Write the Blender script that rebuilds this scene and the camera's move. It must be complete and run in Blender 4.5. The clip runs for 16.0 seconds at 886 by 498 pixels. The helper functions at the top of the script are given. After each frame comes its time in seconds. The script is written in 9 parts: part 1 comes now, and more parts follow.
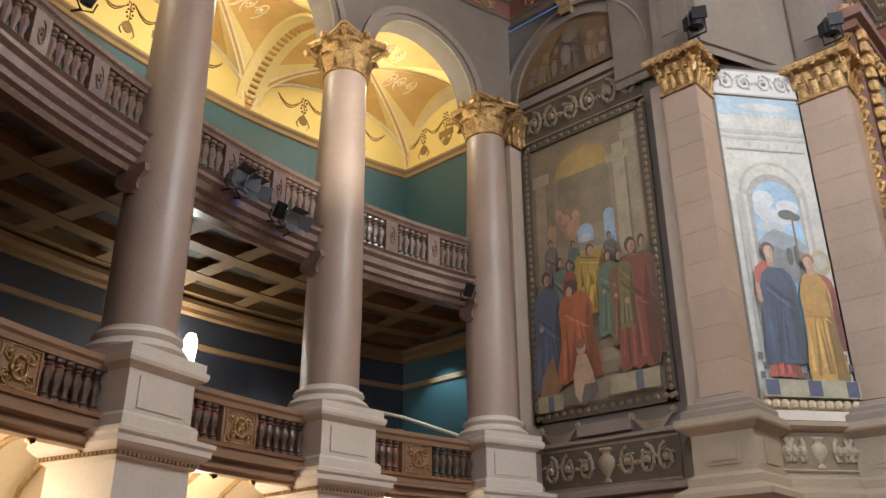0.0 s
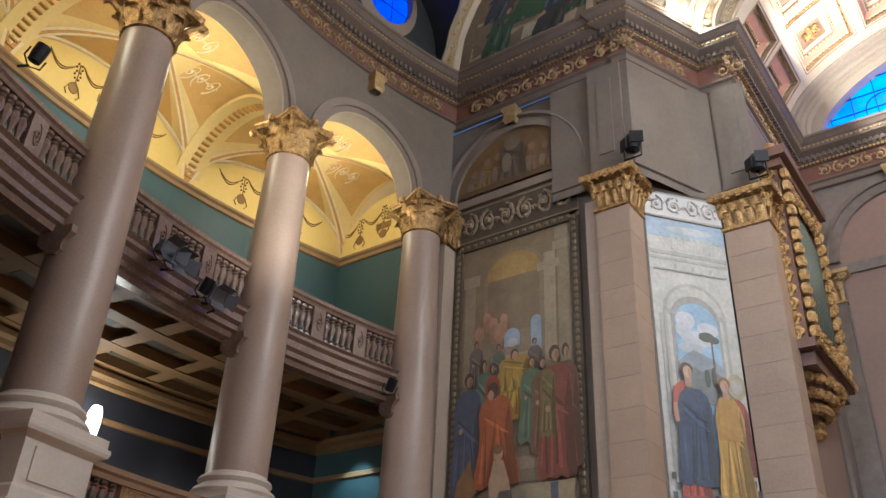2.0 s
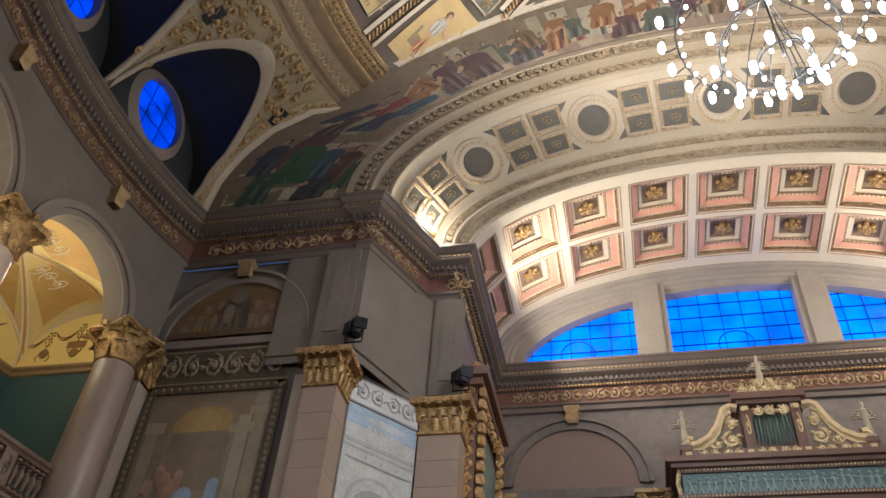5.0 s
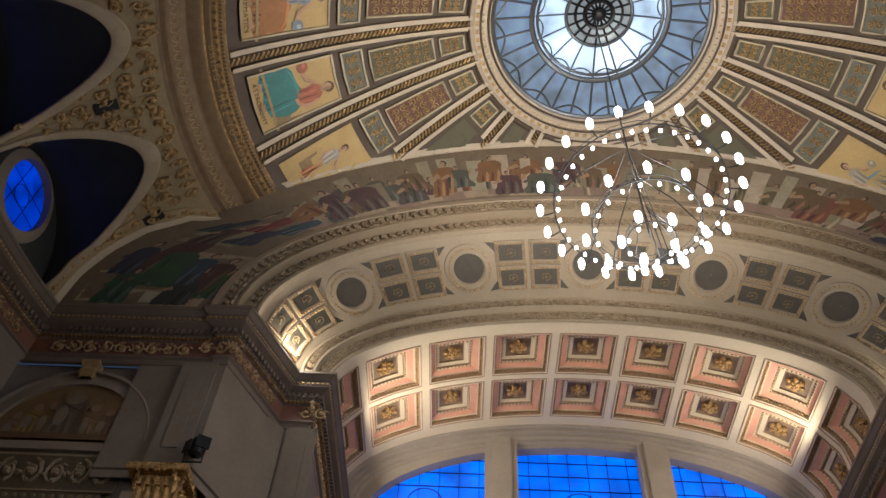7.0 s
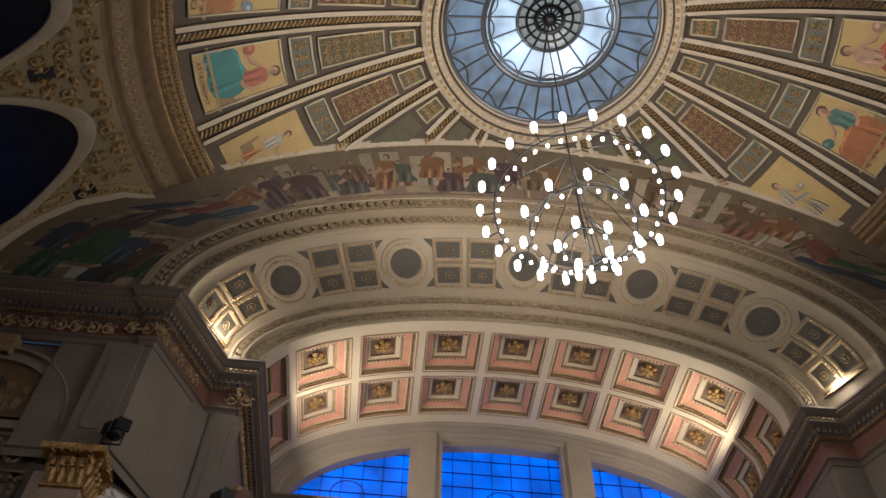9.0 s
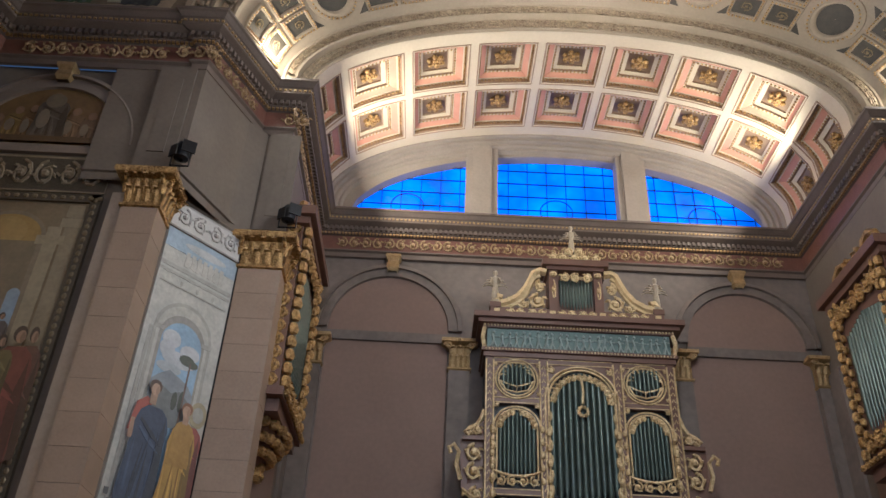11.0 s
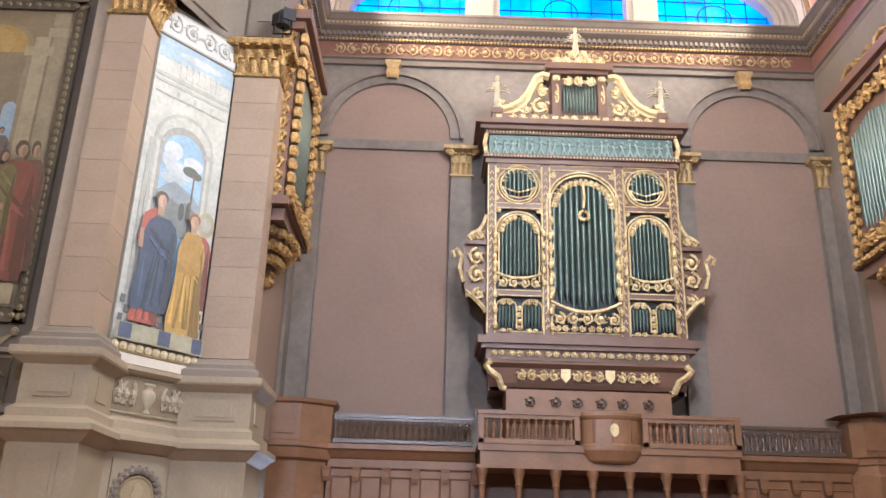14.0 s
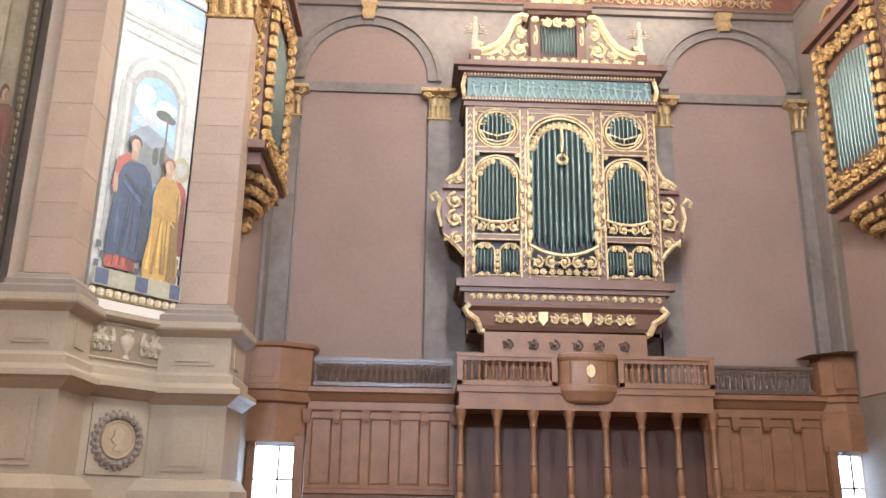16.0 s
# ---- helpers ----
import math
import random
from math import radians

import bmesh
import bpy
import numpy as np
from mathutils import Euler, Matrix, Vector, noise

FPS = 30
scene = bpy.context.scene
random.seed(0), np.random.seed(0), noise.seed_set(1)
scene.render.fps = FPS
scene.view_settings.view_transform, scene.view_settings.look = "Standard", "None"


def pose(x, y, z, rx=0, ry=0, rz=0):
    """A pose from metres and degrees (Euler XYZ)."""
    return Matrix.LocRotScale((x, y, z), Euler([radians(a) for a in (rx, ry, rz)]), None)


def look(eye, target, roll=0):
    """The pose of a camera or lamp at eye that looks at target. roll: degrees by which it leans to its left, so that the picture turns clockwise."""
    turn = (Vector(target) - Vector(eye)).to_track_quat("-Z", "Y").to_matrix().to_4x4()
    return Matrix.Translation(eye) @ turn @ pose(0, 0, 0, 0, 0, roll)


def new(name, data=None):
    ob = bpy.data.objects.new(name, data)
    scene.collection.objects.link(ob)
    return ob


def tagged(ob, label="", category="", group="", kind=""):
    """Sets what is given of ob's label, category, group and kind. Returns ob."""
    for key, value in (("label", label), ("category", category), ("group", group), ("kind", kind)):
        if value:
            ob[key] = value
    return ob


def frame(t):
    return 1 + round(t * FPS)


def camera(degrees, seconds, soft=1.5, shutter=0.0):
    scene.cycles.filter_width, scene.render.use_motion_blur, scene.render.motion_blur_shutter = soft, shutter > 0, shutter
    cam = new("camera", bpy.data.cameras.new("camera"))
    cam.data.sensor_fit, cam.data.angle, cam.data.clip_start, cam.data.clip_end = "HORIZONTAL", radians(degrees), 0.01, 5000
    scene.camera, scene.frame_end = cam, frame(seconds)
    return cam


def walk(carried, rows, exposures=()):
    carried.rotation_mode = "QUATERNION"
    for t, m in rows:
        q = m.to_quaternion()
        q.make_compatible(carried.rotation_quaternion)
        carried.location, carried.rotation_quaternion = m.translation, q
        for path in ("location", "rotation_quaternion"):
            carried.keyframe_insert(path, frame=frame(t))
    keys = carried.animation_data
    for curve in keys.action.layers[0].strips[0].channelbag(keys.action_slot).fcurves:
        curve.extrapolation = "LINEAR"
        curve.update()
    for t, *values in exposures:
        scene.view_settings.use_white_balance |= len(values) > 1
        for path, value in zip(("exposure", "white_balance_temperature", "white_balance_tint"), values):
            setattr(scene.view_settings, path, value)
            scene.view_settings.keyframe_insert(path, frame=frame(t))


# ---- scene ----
# The camera turns where it stands, at eye height in the hall.
EYE = 1.6
cam = camera(55.35, 16.0)
ROWS = [
    (0.0, 113.682, 0.17, 42.263), (0.5, 115.872, -0.593, 41.578), (1.0, 118.318, -1.713, 39.561),
    (1.5, 119.622, -2.309, 38.028), (2.0, 120.245, -2.504, 35.638), (2.5, 121.842, -2.706, 30.825),
    (3.0, 123.829, -2.693, 26.919), (3.5, 126.178, -2.69, 23.63), (4.0, 128.567, -2.886, 20.059),
    (4.5, 130.999, -3.287, 15.761), (4.7, 131.866, -3.488, 14.04), (6.8, 141.68, -2.414, 0.951),
    (7.0, 142.86, -2.445, -0.153), (7.5, 144.985, -2.0, -2.929), (8.0, 145.983, -1.277, -5.072),
    (8.5, 145.966, -1.146, -5.335), (9.0, 142.704, -1.217, -5.504), (9.5, 136.801, -1.989, -4.085),
    (10.0, 131.877, -2.218, -2.968), (10.2, 129.947, -2.144, -2.496), (12.3, 115.601, -2.742, -0.986),
    (12.5, 114.569, -2.696, -1.003), (13.0, 112.411, -2.362, -1.054), (13.5, 111.038, -1.959, -0.897),
    (14.0, 110.356, -1.573, -1.043), (14.5, 109.41, -1.197, -1.235), (15.0, 108.153, -0.857, -1.424),
    (15.5, 107.375, -0.84, -1.797), (16.0, 106.596, -0.853, -2.35),
]
EXPOSURES = [(0.0, 0.12, 5200, 7), (1.0, 0.05, 5100, 7), (2.0, -0.15, 5100, 7), (3.0, -0.4, 5050, 7), (4.0, -0.6, 5050, 7), (4.7, -0.85, 5100, 7), (6.8, -1.75, 5500, 8),
             (8.5, -2.05, 5600, 8), (9.5, -2.15, 5550, 8), (10.2, -1.75, 5350, 8), (12.3, -0.4, 5100, 7), (13.0, -0.2, 5100, 7), (13.5, 0.25, 5150, 7), (14.5, 0.72, 5200, 8), (16.0, 0.85, 5250, 8)]
walk(cam, [(t, pose(0, 0, EYE, rx, ry, rz)) for t, rx, ry, rz in ROWS], EXPOSURES)

# ---- world and lights ----
world = bpy.data.worlds.new("world")
scene.world = world
world.use_nodes = True
sky = world.node_tree.nodes.new("ShaderNodeTexSky")
sky.sky_type, sky.sun_disc, sky.sun_elevation, sky.sun_rotation = "NISHITA", False, radians(25), radians(200)
world.node_tree.links.new(sky.outputs[0], world.node_tree.nodes["Background"].inputs[0])
world.node_tree.nodes["Background"].inputs[1].default_value = 0.1


def lamp(name, kind, place, target, power, colour, size=0.3, spread=None):
    data = bpy.data.lights.new(name, kind)
    data.energy, data.color = power, colour
    if kind == "AREA":
        data.shape, data.size = "DISK", size
        if spread:
            data.spread = radians(spread)
    elif kind == "SPOT":
        data.spot_size, data.spot_blend, data.shadow_soft_size = radians(spread or 60), 0.6, size
    else:
        data.shadow_soft_size = size
    ob = new(name, data)
    ob.matrix_world = look((place[0], place[1], place[2] + EYE), (target[0], target[1], target[2] + EYE))
    return ob


# ---- mesh helpers ----
TAU = 2 * math.pi


class Shape:
    """Collects vertices and faces, heights counted from eye level."""

    def __init__(self):
        self.v, self.f = [], []

    def add(self, verts, faces):
        n = len(self.v)
        self.v += [tuple(p) for p in verts]
        self.f += [tuple(i + n for i in q) for q in faces]
        return self

    def grid(self, rows, closed=False):
        w = len(rows[0])
        faces = []
        for i in range(len(rows) - 1):
            for j in range(w if closed else w - 1):
                k = (j + 1) % w
                faces.append((i * w + j, i * w + k, (i + 1) * w + k, (i + 1) * w + j))
        return self.add([p for r in rows for p in r], faces)

    def box(self, c, s, turn=0.0, taper=1.0):
        ca, sa = math.cos(turn), math.sin(turn)
        pts = []
        for k, dz in enumerate((-0.5, 0.5)):
            g = taper if k else 1.0
            for dx, dy in ((-0.5, -0.5), (0.5, -0.5), (0.5, 0.5), (-0.5, 0.5)):
                x, y = dx * s[0] * g, dy * s[1] * g
                pts.append((c[0] + x * ca - y * sa, c[1] + x * sa + y * ca, c[2] + dz * s[2]))
        return self.add(pts, [(3, 2, 1, 0), (4, 5, 6, 7), (0, 1, 5, 4), (1, 2, 6, 5), (2, 3, 7, 6), (3, 0, 4, 7)])

    def lathe(self, c, profile, n=16):
        rows = [[(c[0] + r * math.cos(TAU * j / n), c[1] + r * math.sin(TAU * j / n), c[2] + z) for j in range(n)] for r, z in profile]
        return self.grid(rows, True)

    def square(self, c, profile, turn=0.0):
        """A stack of square sections: half width and height."""
        rows = []
        for r, z in profile:
            rows.append([(c[0] + r * math.sqrt(2) * math.cos(turn + TAU * (j + 0.5) / 4), c[1] + r * math.sqrt(2) * math.sin(turn + TAU * (j + 0.5) / 4), c[2] + z) for j in range(4)])
        return self.grid(rows, True)

    def sweep(self, path, profile, closed=False, loop=False):
        """A profile of (offset to the left of the path, height) carried along a plan path with mitred corners."""
        n = len(path)
        cols = []
        for i in range(n):
            p = Vector(path[i])
            a = Vector(path[i - 1]) if closed or i else None
            b = Vector(path[(i + 1) % n]) if closed or i < n - 1 else None
            d1 = (p - a).normalized() if a else (b - p).normalized()
            d2 = (b - p).normalized() if b else d1
            n1, n2 = Vector((-d1.y, d1.x)), Vector((-d2.y, d2.x))
            m = (n1 + n2) / max(0.25, 1 + n1.dot(n2))
            cols.append([(p.x + m.x * o, p.y + m.y * o, z) for o, z in profile])
        if closed:
            cols.append(cols[0])
        return self.grid(cols, loop)

    def tube(self, path, r, n=5, taper=0.0):
        rows = []
        pts = [Vector(p) for p in path]
        for i, p in enumerate(pts):
            t = (pts[min(i + 1, len(pts) - 1)] - pts[max(i - 1, 0)]).normalized()
            u = t.cross(Vector((0.31, 0.53, 0.79))).normalized()
            w = t.cross(u)
            q = r * (1 - taper * i / max(1, len(pts) - 1))
            rows.append([p + (u * math.cos(TAU * j / n) + w * math.sin(TAU * j / n)) * q for j in range(n)])
        return self.grid(rows, True)

    def ball(self, c, r, n=6, m=4):
        rows = [[(c[0] + r[0] * math.sin(math.pi * i / m) * math.cos(TAU * j / n), c[1] + r[1] * math.sin(math.pi * i / m) * math.sin(TAU * j / n),
                  c[2] + r[2] * math.cos(math.pi * i / m)) for j in range(n)] for i in range(m + 1)]
        return self.grid(rows, True)

    def plate(self, outline, where, thick):
        """A flat outline (u, w), set by where(u, w, out), with its rim."""
        n = len(outline)
        front = [where(u, w, thick) for u, w in outline]
        back = [where(u, w, 0) for u, w in outline]
        return self.add(front + back, [tuple(range(n))] + [(i, i + n, (i + 1) % n + n, (i + 1) % n) for i in range(n)])


def part(name, shape, material, parent=None, label="", smooth=False):
    me = bpy.data.meshes.new(name)
    me.from_pydata([(x, y, z + EYE) for x, y, z in shape.v], [], shape.f)
    bm = bmesh.new()
    bm.from_mesh(me)
    bmesh.ops.remove_doubles(bm, verts=bm.verts, dist=0.0004)
    bmesh.ops.recalc_face_normals(bm, faces=bm.faces)
    bm.to_mesh(me)
    bm.free()
    me.materials.append(material)
    if smooth:
        me.shade_smooth()
        me.set_sharp_from_angle(angle=radians(38))
    ob = new(name, me)
    if parent:
        ob.parent = parent
    if label:
        ob["label"] = label
    return ob


def thing(name, label, category, group="", kind=""):
    return tagged(new(name), label, category, group, kind)


def single(name, shape, material, label, category, group="", kind="", smooth=False):
    return tagged(part(name, shape, material, None, "", smooth), label, category, group, kind)


def repeat(ob, place, turn=0.0, parent=None):
    """Another object on the same mesh, moved in the plan and turned about the vertical."""
    o = bpy.data.objects.new(ob.name.split(".")[0], ob.data)
    scene.collection.objects.link(o)
    o.matrix_basis = Matrix.Translation(place) @ Matrix.Rotation(turn, 4, "Z")
    o.parent = parent
    return o


# ---- materials ----
def surface(name, colour, second=None, rough=0.6, metal=0.0, scale=2.0, fine=25.0, bump=0.15, amount=0.5, contrast=0.25, coat=0.0, piece=0.0):
    m = bpy.data.materials.new(name)
    m.use_nodes = True
    t = m.node_tree
    bsdf = t.nodes["Principled BSDF"]
    link = t.links.new
    geo = t.nodes.new("ShaderNodeNewGeometry")
    big = t.nodes.new("ShaderNodeTexNoise")
    big.inputs["Scale"].default_value, big.inputs["Detail"].default_value = scale, 6
    small = t.nodes.new("ShaderNodeTexNoise")
    small.inputs["Scale"].default_value, small.inputs["Detail"].default_value = fine, 4
    link(geo.outputs["Position"], big.inputs["Vector"])
    link(geo.outputs["Position"], small.inputs["Vector"])
    ramp = t.nodes.new("ShaderNodeValToRGB")
    ramp.color_ramp.elements[0].position, ramp.color_ramp.elements[1].position = 0.5 - contrast, 0.5 + contrast
    second = second or tuple(c * 0.62 for c in colour)
    ramp.color_ramp.elements[0].color, ramp.color_ramp.elements[1].color = (*second, 1), (*colour, 1)
    mix = t.nodes.new("ShaderNodeMath")
    mix.operation = "MULTIPLY_ADD"
    mix.inputs[1].default_value = 0.45
    half = t.nodes.new("ShaderNodeMath")
    half.operation = "MULTIPLY"
    half.inputs[1].default_value = 0.55
    link(big.outputs["Fac"], half.inputs[0])
    link(small.outputs["Fac"], mix.inputs[0])
    link(half.outputs[0], mix.inputs[2])
    link(mix.outputs[0], ramp.inputs["Fac"])
    last = ramp.outputs["Color"]
    if piece:
        info = t.nodes.new("ShaderNodeObjectInfo")
        hsv = t.nodes.new("ShaderNodeHueSaturation")
        mr = t.nodes.new("ShaderNodeMapRange")
        mr.inputs["To Min"].default_value, mr.inputs["To Max"].default_value = 1 - piece, 1 + piece
        link(info.outputs["Random"], mr.inputs["Value"])
        link(mr.outputs["Result"], hsv.inputs["Value"])
        link(last, hsv.inputs["Color"])
        last = hsv.outputs["Color"]
    link(last, bsdf.inputs["Base Color"])
    rr = t.nodes.new("ShaderNodeMapRange")
    rr.inputs["To Min"].default_value, rr.inputs["To Max"].default_value = max(0.05, rough - 0.12), min(1, rough + 0.12)
    link(small.outputs["Fac"], rr.inputs["Value"])
    link(rr.outputs["Result"], bsdf.inputs["Roughness"])
    bsdf.inputs["Metallic"].default_value = metal
    bsdf.inputs["Coat Weight"].default_value = coat
    b = t.nodes.new("ShaderNodeBump")
    b.inputs["Strength"].default_value, b.inputs["Distance"].default_value = amount, bump * 0.1
    link(small.outputs["Fac"], b.inputs["Height"])
    link(b.outputs["Normal"], bsdf.inputs["Normal"])
    return m


def glowing(name, colour, strength, base=(0.8, 0.8, 0.8), speckle=0.0):
    m = bpy.data.materials.new(name)
    m.use_nodes = True
    t = m.node_tree
    bsdf = t.nodes["Principled BSDF"]
    bsdf.inputs["Base Color"].default_value = (*base, 1)
    bsdf.inputs["Emission Color"].default_value = (*colour, 1)
    bsdf.inputs["Emission Strength"].default_value = strength
    bsdf.inputs["Roughness"].default_value = 0.3
    if speckle:
        n = t.nodes.new("ShaderNodeTexNoise")
        n.inputs["Scale"].default_value = speckle
        r = t.nodes.new("ShaderNodeMapRange")
        r.inputs["From Min"].default_value, r.inputs["From Max"].default_value = 0.3, 0.7
        r.inputs["To Min"].default_value, r.inputs["To Max"].default_value = strength * 0.45, strength * 1.5
        g = t.nodes.new("ShaderNodeNewGeometry")
        t.links.new(g.outputs["Position"], n.inputs["Vector"])
        t.links.new(n.outputs["Fac"], r.inputs["Value"])
        t.links.new(r.outputs["Result"], bsdf.inputs["Emission Strength"])
    return m


STONE = surface("pink_sandstone", (0.44, 0.345, 0.26), (0.32, 0.245, 0.18), 0.62, scale=1.1, fine=14, bump=0.08)
COLUMN = surface("polished_column_stone", (0.43, 0.31, 0.24), (0.27, 0.195, 0.15), 0.4, scale=0.7, fine=30, bump=0.04)
PALE = surface("pale_plinth_stone", (0.66, 0.58, 0.49), (0.52, 0.45, 0.37), 0.55, scale=1.5, fine=18, bump=0.06)
WALL = surface("brown_painted_plaster", (0.195, 0.155, 0.12), (0.12, 0.093, 0.07), 0.75, scale=0.8, fine=9, bump=0.1)
DARK = surface("dark_stone_moulding", (0.175, 0.13, 0.10), (0.10, 0.073, 0.057), 0.6, scale=1.5, fine=16, bump=0.1)
GREYSTONE = surface("grey_brown_stone", (0.26, 0.205, 0.16), (0.18, 0.14, 0.108), 0.65, scale=1.0, fine=14, bump=0.08)
MAUVE = surface("dusky_pink_panel", (0.275, 0.185, 0.143), (0.205, 0.135, 0.102), 0.85, scale=0.5, fine=8, bump=0.04)
RED = surface("frieze_red_ground", (0.21, 0.085, 0.055), (0.12, 0.05, 0.034), 0.6, scale=4, fine=30, bump=0.2)
# Dark blotches in this gilding stand in for shade in the carving's crevices.
GOLD = surface("gilding", (0.66, 0.43, 0.17), (0.21, 0.115, 0.04), 0.36, 0.75, scale=9, fine=30, bump=0.7, contrast=0.14)
DULLGOLD = surface("dull_gilding", (0.55, 0.38, 0.17), (0.26, 0.165, 0.07), 0.45, 0.45, scale=9, fine=40, bump=0.35, contrast=0.2)
YELLOW = surface("yellow_vault_paint", (0.72, 0.545, 0.18), (0.63, 0.46, 0.13), 0.6, scale=0.8, fine=9, bump=0.05)
CREAM = surface("cream_plaster", (0.72, 0.60, 0.40), (0.58, 0.46, 0.28), 0.6, scale=1.0, fine=12, bump=0.06)
OCHRE = surface("ochre_vault_ornament", (0.55, 0.30, 0.06), (0.36, 0.18, 0.035), 0.6, scale=5, fine=25, bump=0.1)
VAULTYELLOW = surface("pale_yellow_vault_web", (0.70, 0.54, 0.22), (0.60, 0.44, 0.15), 0.6, scale=0.9, fine=10, bump=0.05)
ORANGE = surface("orange_vault_compartment", (0.60, 0.37, 0.11), (0.46, 0.27, 0.07), 0.6, scale=2, fine=14, bump=0.06)
TEAL = surface("teal_wall_paint", (0.042, 0.088, 0.096), (0.028, 0.062, 0.07), 0.55, scale=0.6, fine=8, bump=0.05)
BEAM = surface("painted_ceiling_beam", (0.29, 0.18, 0.078), (0.20, 0.12, 0.05), 0.6, scale=2, fine=15, bump=0.06)
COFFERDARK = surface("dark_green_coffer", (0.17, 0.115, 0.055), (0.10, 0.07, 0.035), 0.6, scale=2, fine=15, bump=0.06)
WOOD = surface("dark_oak", (0.27, 0.13, 0.06), (0.14, 0.066, 0.03), 0.42, scale=2.5, fine=30, bump=0.08)
BALWOOD = surface("balustrade_bronze_wood", (0.135, 0.085, 0.055), (0.07, 0.042, 0.028), 0.3, scale=4, fine=25, bump=0.06)
RAILWOOD = surface("handrail_wood", (0.30, 0.185, 0.105), (0.20, 0.12, 0.068), 0.4, scale=3, fine=25, bump=0.06)
BALSTONE = surface("upper_balustrade_stone", (0.24, 0.155, 0.11), (0.13, 0.082, 0.06), 0.24, scale=3, fine=20, bump=0.06)
PIPE = surface("green_bronze_organ_pipe", (0.095, 0.118, 0.10), (0.055, 0.072, 0.062), 0.32, 0.55, scale=2, fine=20, bump=0.03)
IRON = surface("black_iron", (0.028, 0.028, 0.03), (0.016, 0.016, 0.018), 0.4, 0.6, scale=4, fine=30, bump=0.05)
LEAD = surface("grey_metal", (0.20, 0.21, 0.23), (0.13, 0.135, 0.15), 0.4, 0.7, scale=4, fine=30, bump=0.05)
VAULTCREAM = surface("barrel_vault_cream", (0.66, 0.55, 0.39), (0.54, 0.44, 0.30), 0.6, scale=1.0, fine=12, bump=0.06)
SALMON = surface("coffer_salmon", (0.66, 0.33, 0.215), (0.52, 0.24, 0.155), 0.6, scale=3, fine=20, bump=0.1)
# Coffer sides and lips: brown with the recess's shade mixed into it.
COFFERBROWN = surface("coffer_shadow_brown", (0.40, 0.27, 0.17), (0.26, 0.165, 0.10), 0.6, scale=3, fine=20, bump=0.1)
# Even near-black for the lunettes' vaults and walls.
LUNETTEDARK = surface("near_black_lunette", (0.028, 0.030, 0.030), (0.014, 0.016, 0.015), 0.7, scale=2, fine=10, bump=0.04)
BRONZEGROUND = surface("dark_bronze_relief_ground", (0.12, 0.09, 0.055), (0.06, 0.045, 0.028), 0.6, scale=5, fine=22, bump=0.2)
ORGANGOLD = surface("pale_gilding", (0.80, 0.63, 0.35), (0.38, 0.25, 0.11), 0.45, 0.35, scale=7, fine=26, bump=0.5, contrast=0.14)
PIERSTONE = surface("pier_pedestal_stone", (0.39, 0.305, 0.21), (0.275, 0.21, 0.14), 0.6, scale=1.2, fine=16, bump=0.08)
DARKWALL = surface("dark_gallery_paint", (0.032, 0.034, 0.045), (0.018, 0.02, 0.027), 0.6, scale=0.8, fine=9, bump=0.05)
RINGDARK = surface("dome_ring_bronze", (0.26, 0.175, 0.095), (0.13, 0.087, 0.047), 0.5, 0.2, scale=4, fine=22, bump=0.2)
WINDOWSTONE = surface("window_stone", (0.34, 0.28, 0.225), (0.24, 0.195, 0.155), 0.65, scale=1.4, fine=14, bump=0.08)
OLDWALL = surface("mottled_organ_wall_plaster", (0.225, 0.18, 0.15), (0.135, 0.11, 0.09), 0.75, scale=0.55, fine=5, bump=0.1, contrast=0.16)
BLUEOVAL = glowing("blue_lit_oval_glass", (0.005, 0.07, 0.95), 1.4, (0.01, 0.05, 0.3), 2.0)
SKYLIGHT = glowing("daylit_lantern_glass", (0.42, 0.60, 0.85), 0.95, (0.06, 0.075, 0.09), 1.2)
CROWNGLASS = glowing("dim_crown_glass", (0.40, 0.52, 0.70), 0.14, (0.3, 0.35, 0.4), 1.2)
SKYBRIGHT = glowing("bright_lantern_glass", (0.72, 0.86, 1.0), 3.6, (0.06, 0.075, 0.09), 1.2)
BULB = glowing("frosted_lit_shade", (1.0, 0.94, 0.84), 16.0)
BULBSMALL = glowing("small_lit_bulb", (1.0, 0.93, 0.82), 26.0)
LAMPGLASS = glowing("warm_lit_lamp_glass", (1.0, 0.80, 0.52), 8.0)
DAYDOOR = glowing("bright_daylight_pane", (0.80, 0.90, 1.0), 7.0)

# chandelier, vault uplights, cove strip, added unseen stage floodlights and the doors' daylight
lamp("chandelier_light", "POINT", (3.5, 9.7, 13.4), (3.5, 9.7, 0), 4200, (1.0, 0.90, 0.76), 1.6)
for a in (-36.8, -21.7, -6.6, 8.4):
    x, y = 3.78 - 16.7 * math.cos(radians(a)), 9.65 + 16.7 * math.sin(radians(a))
    lamp("vault_uplight", "POINT", (x, y, 11.9), (x, y, 20), 205, (1.0, 0.80, 0.48), 0.25)
for a in (-36, -21, -6, 9):
    x, y = 3.78 - 16.6 * math.cos(radians(a)), 9.65 + 16.6 * math.sin(radians(a))
    lamp("cove_light", "POINT", (x, y, 1.25), (x, y, 3), 150, (1.0, 0.74, 0.45), 0.2)
lamp("gallery_end_light", "SPOT", (-13.2, 14.2, 6.1), (-13.6, 14.9, 3.6), 160, (0.85, 1.0, 0.95), 0.1, 80)
lamp("gallery_wall_light", "POINT", (-15.2, 8.6, 5.2), (-15, 8, 3), 130, (1.0, 0.85, 0.62), 0.15)
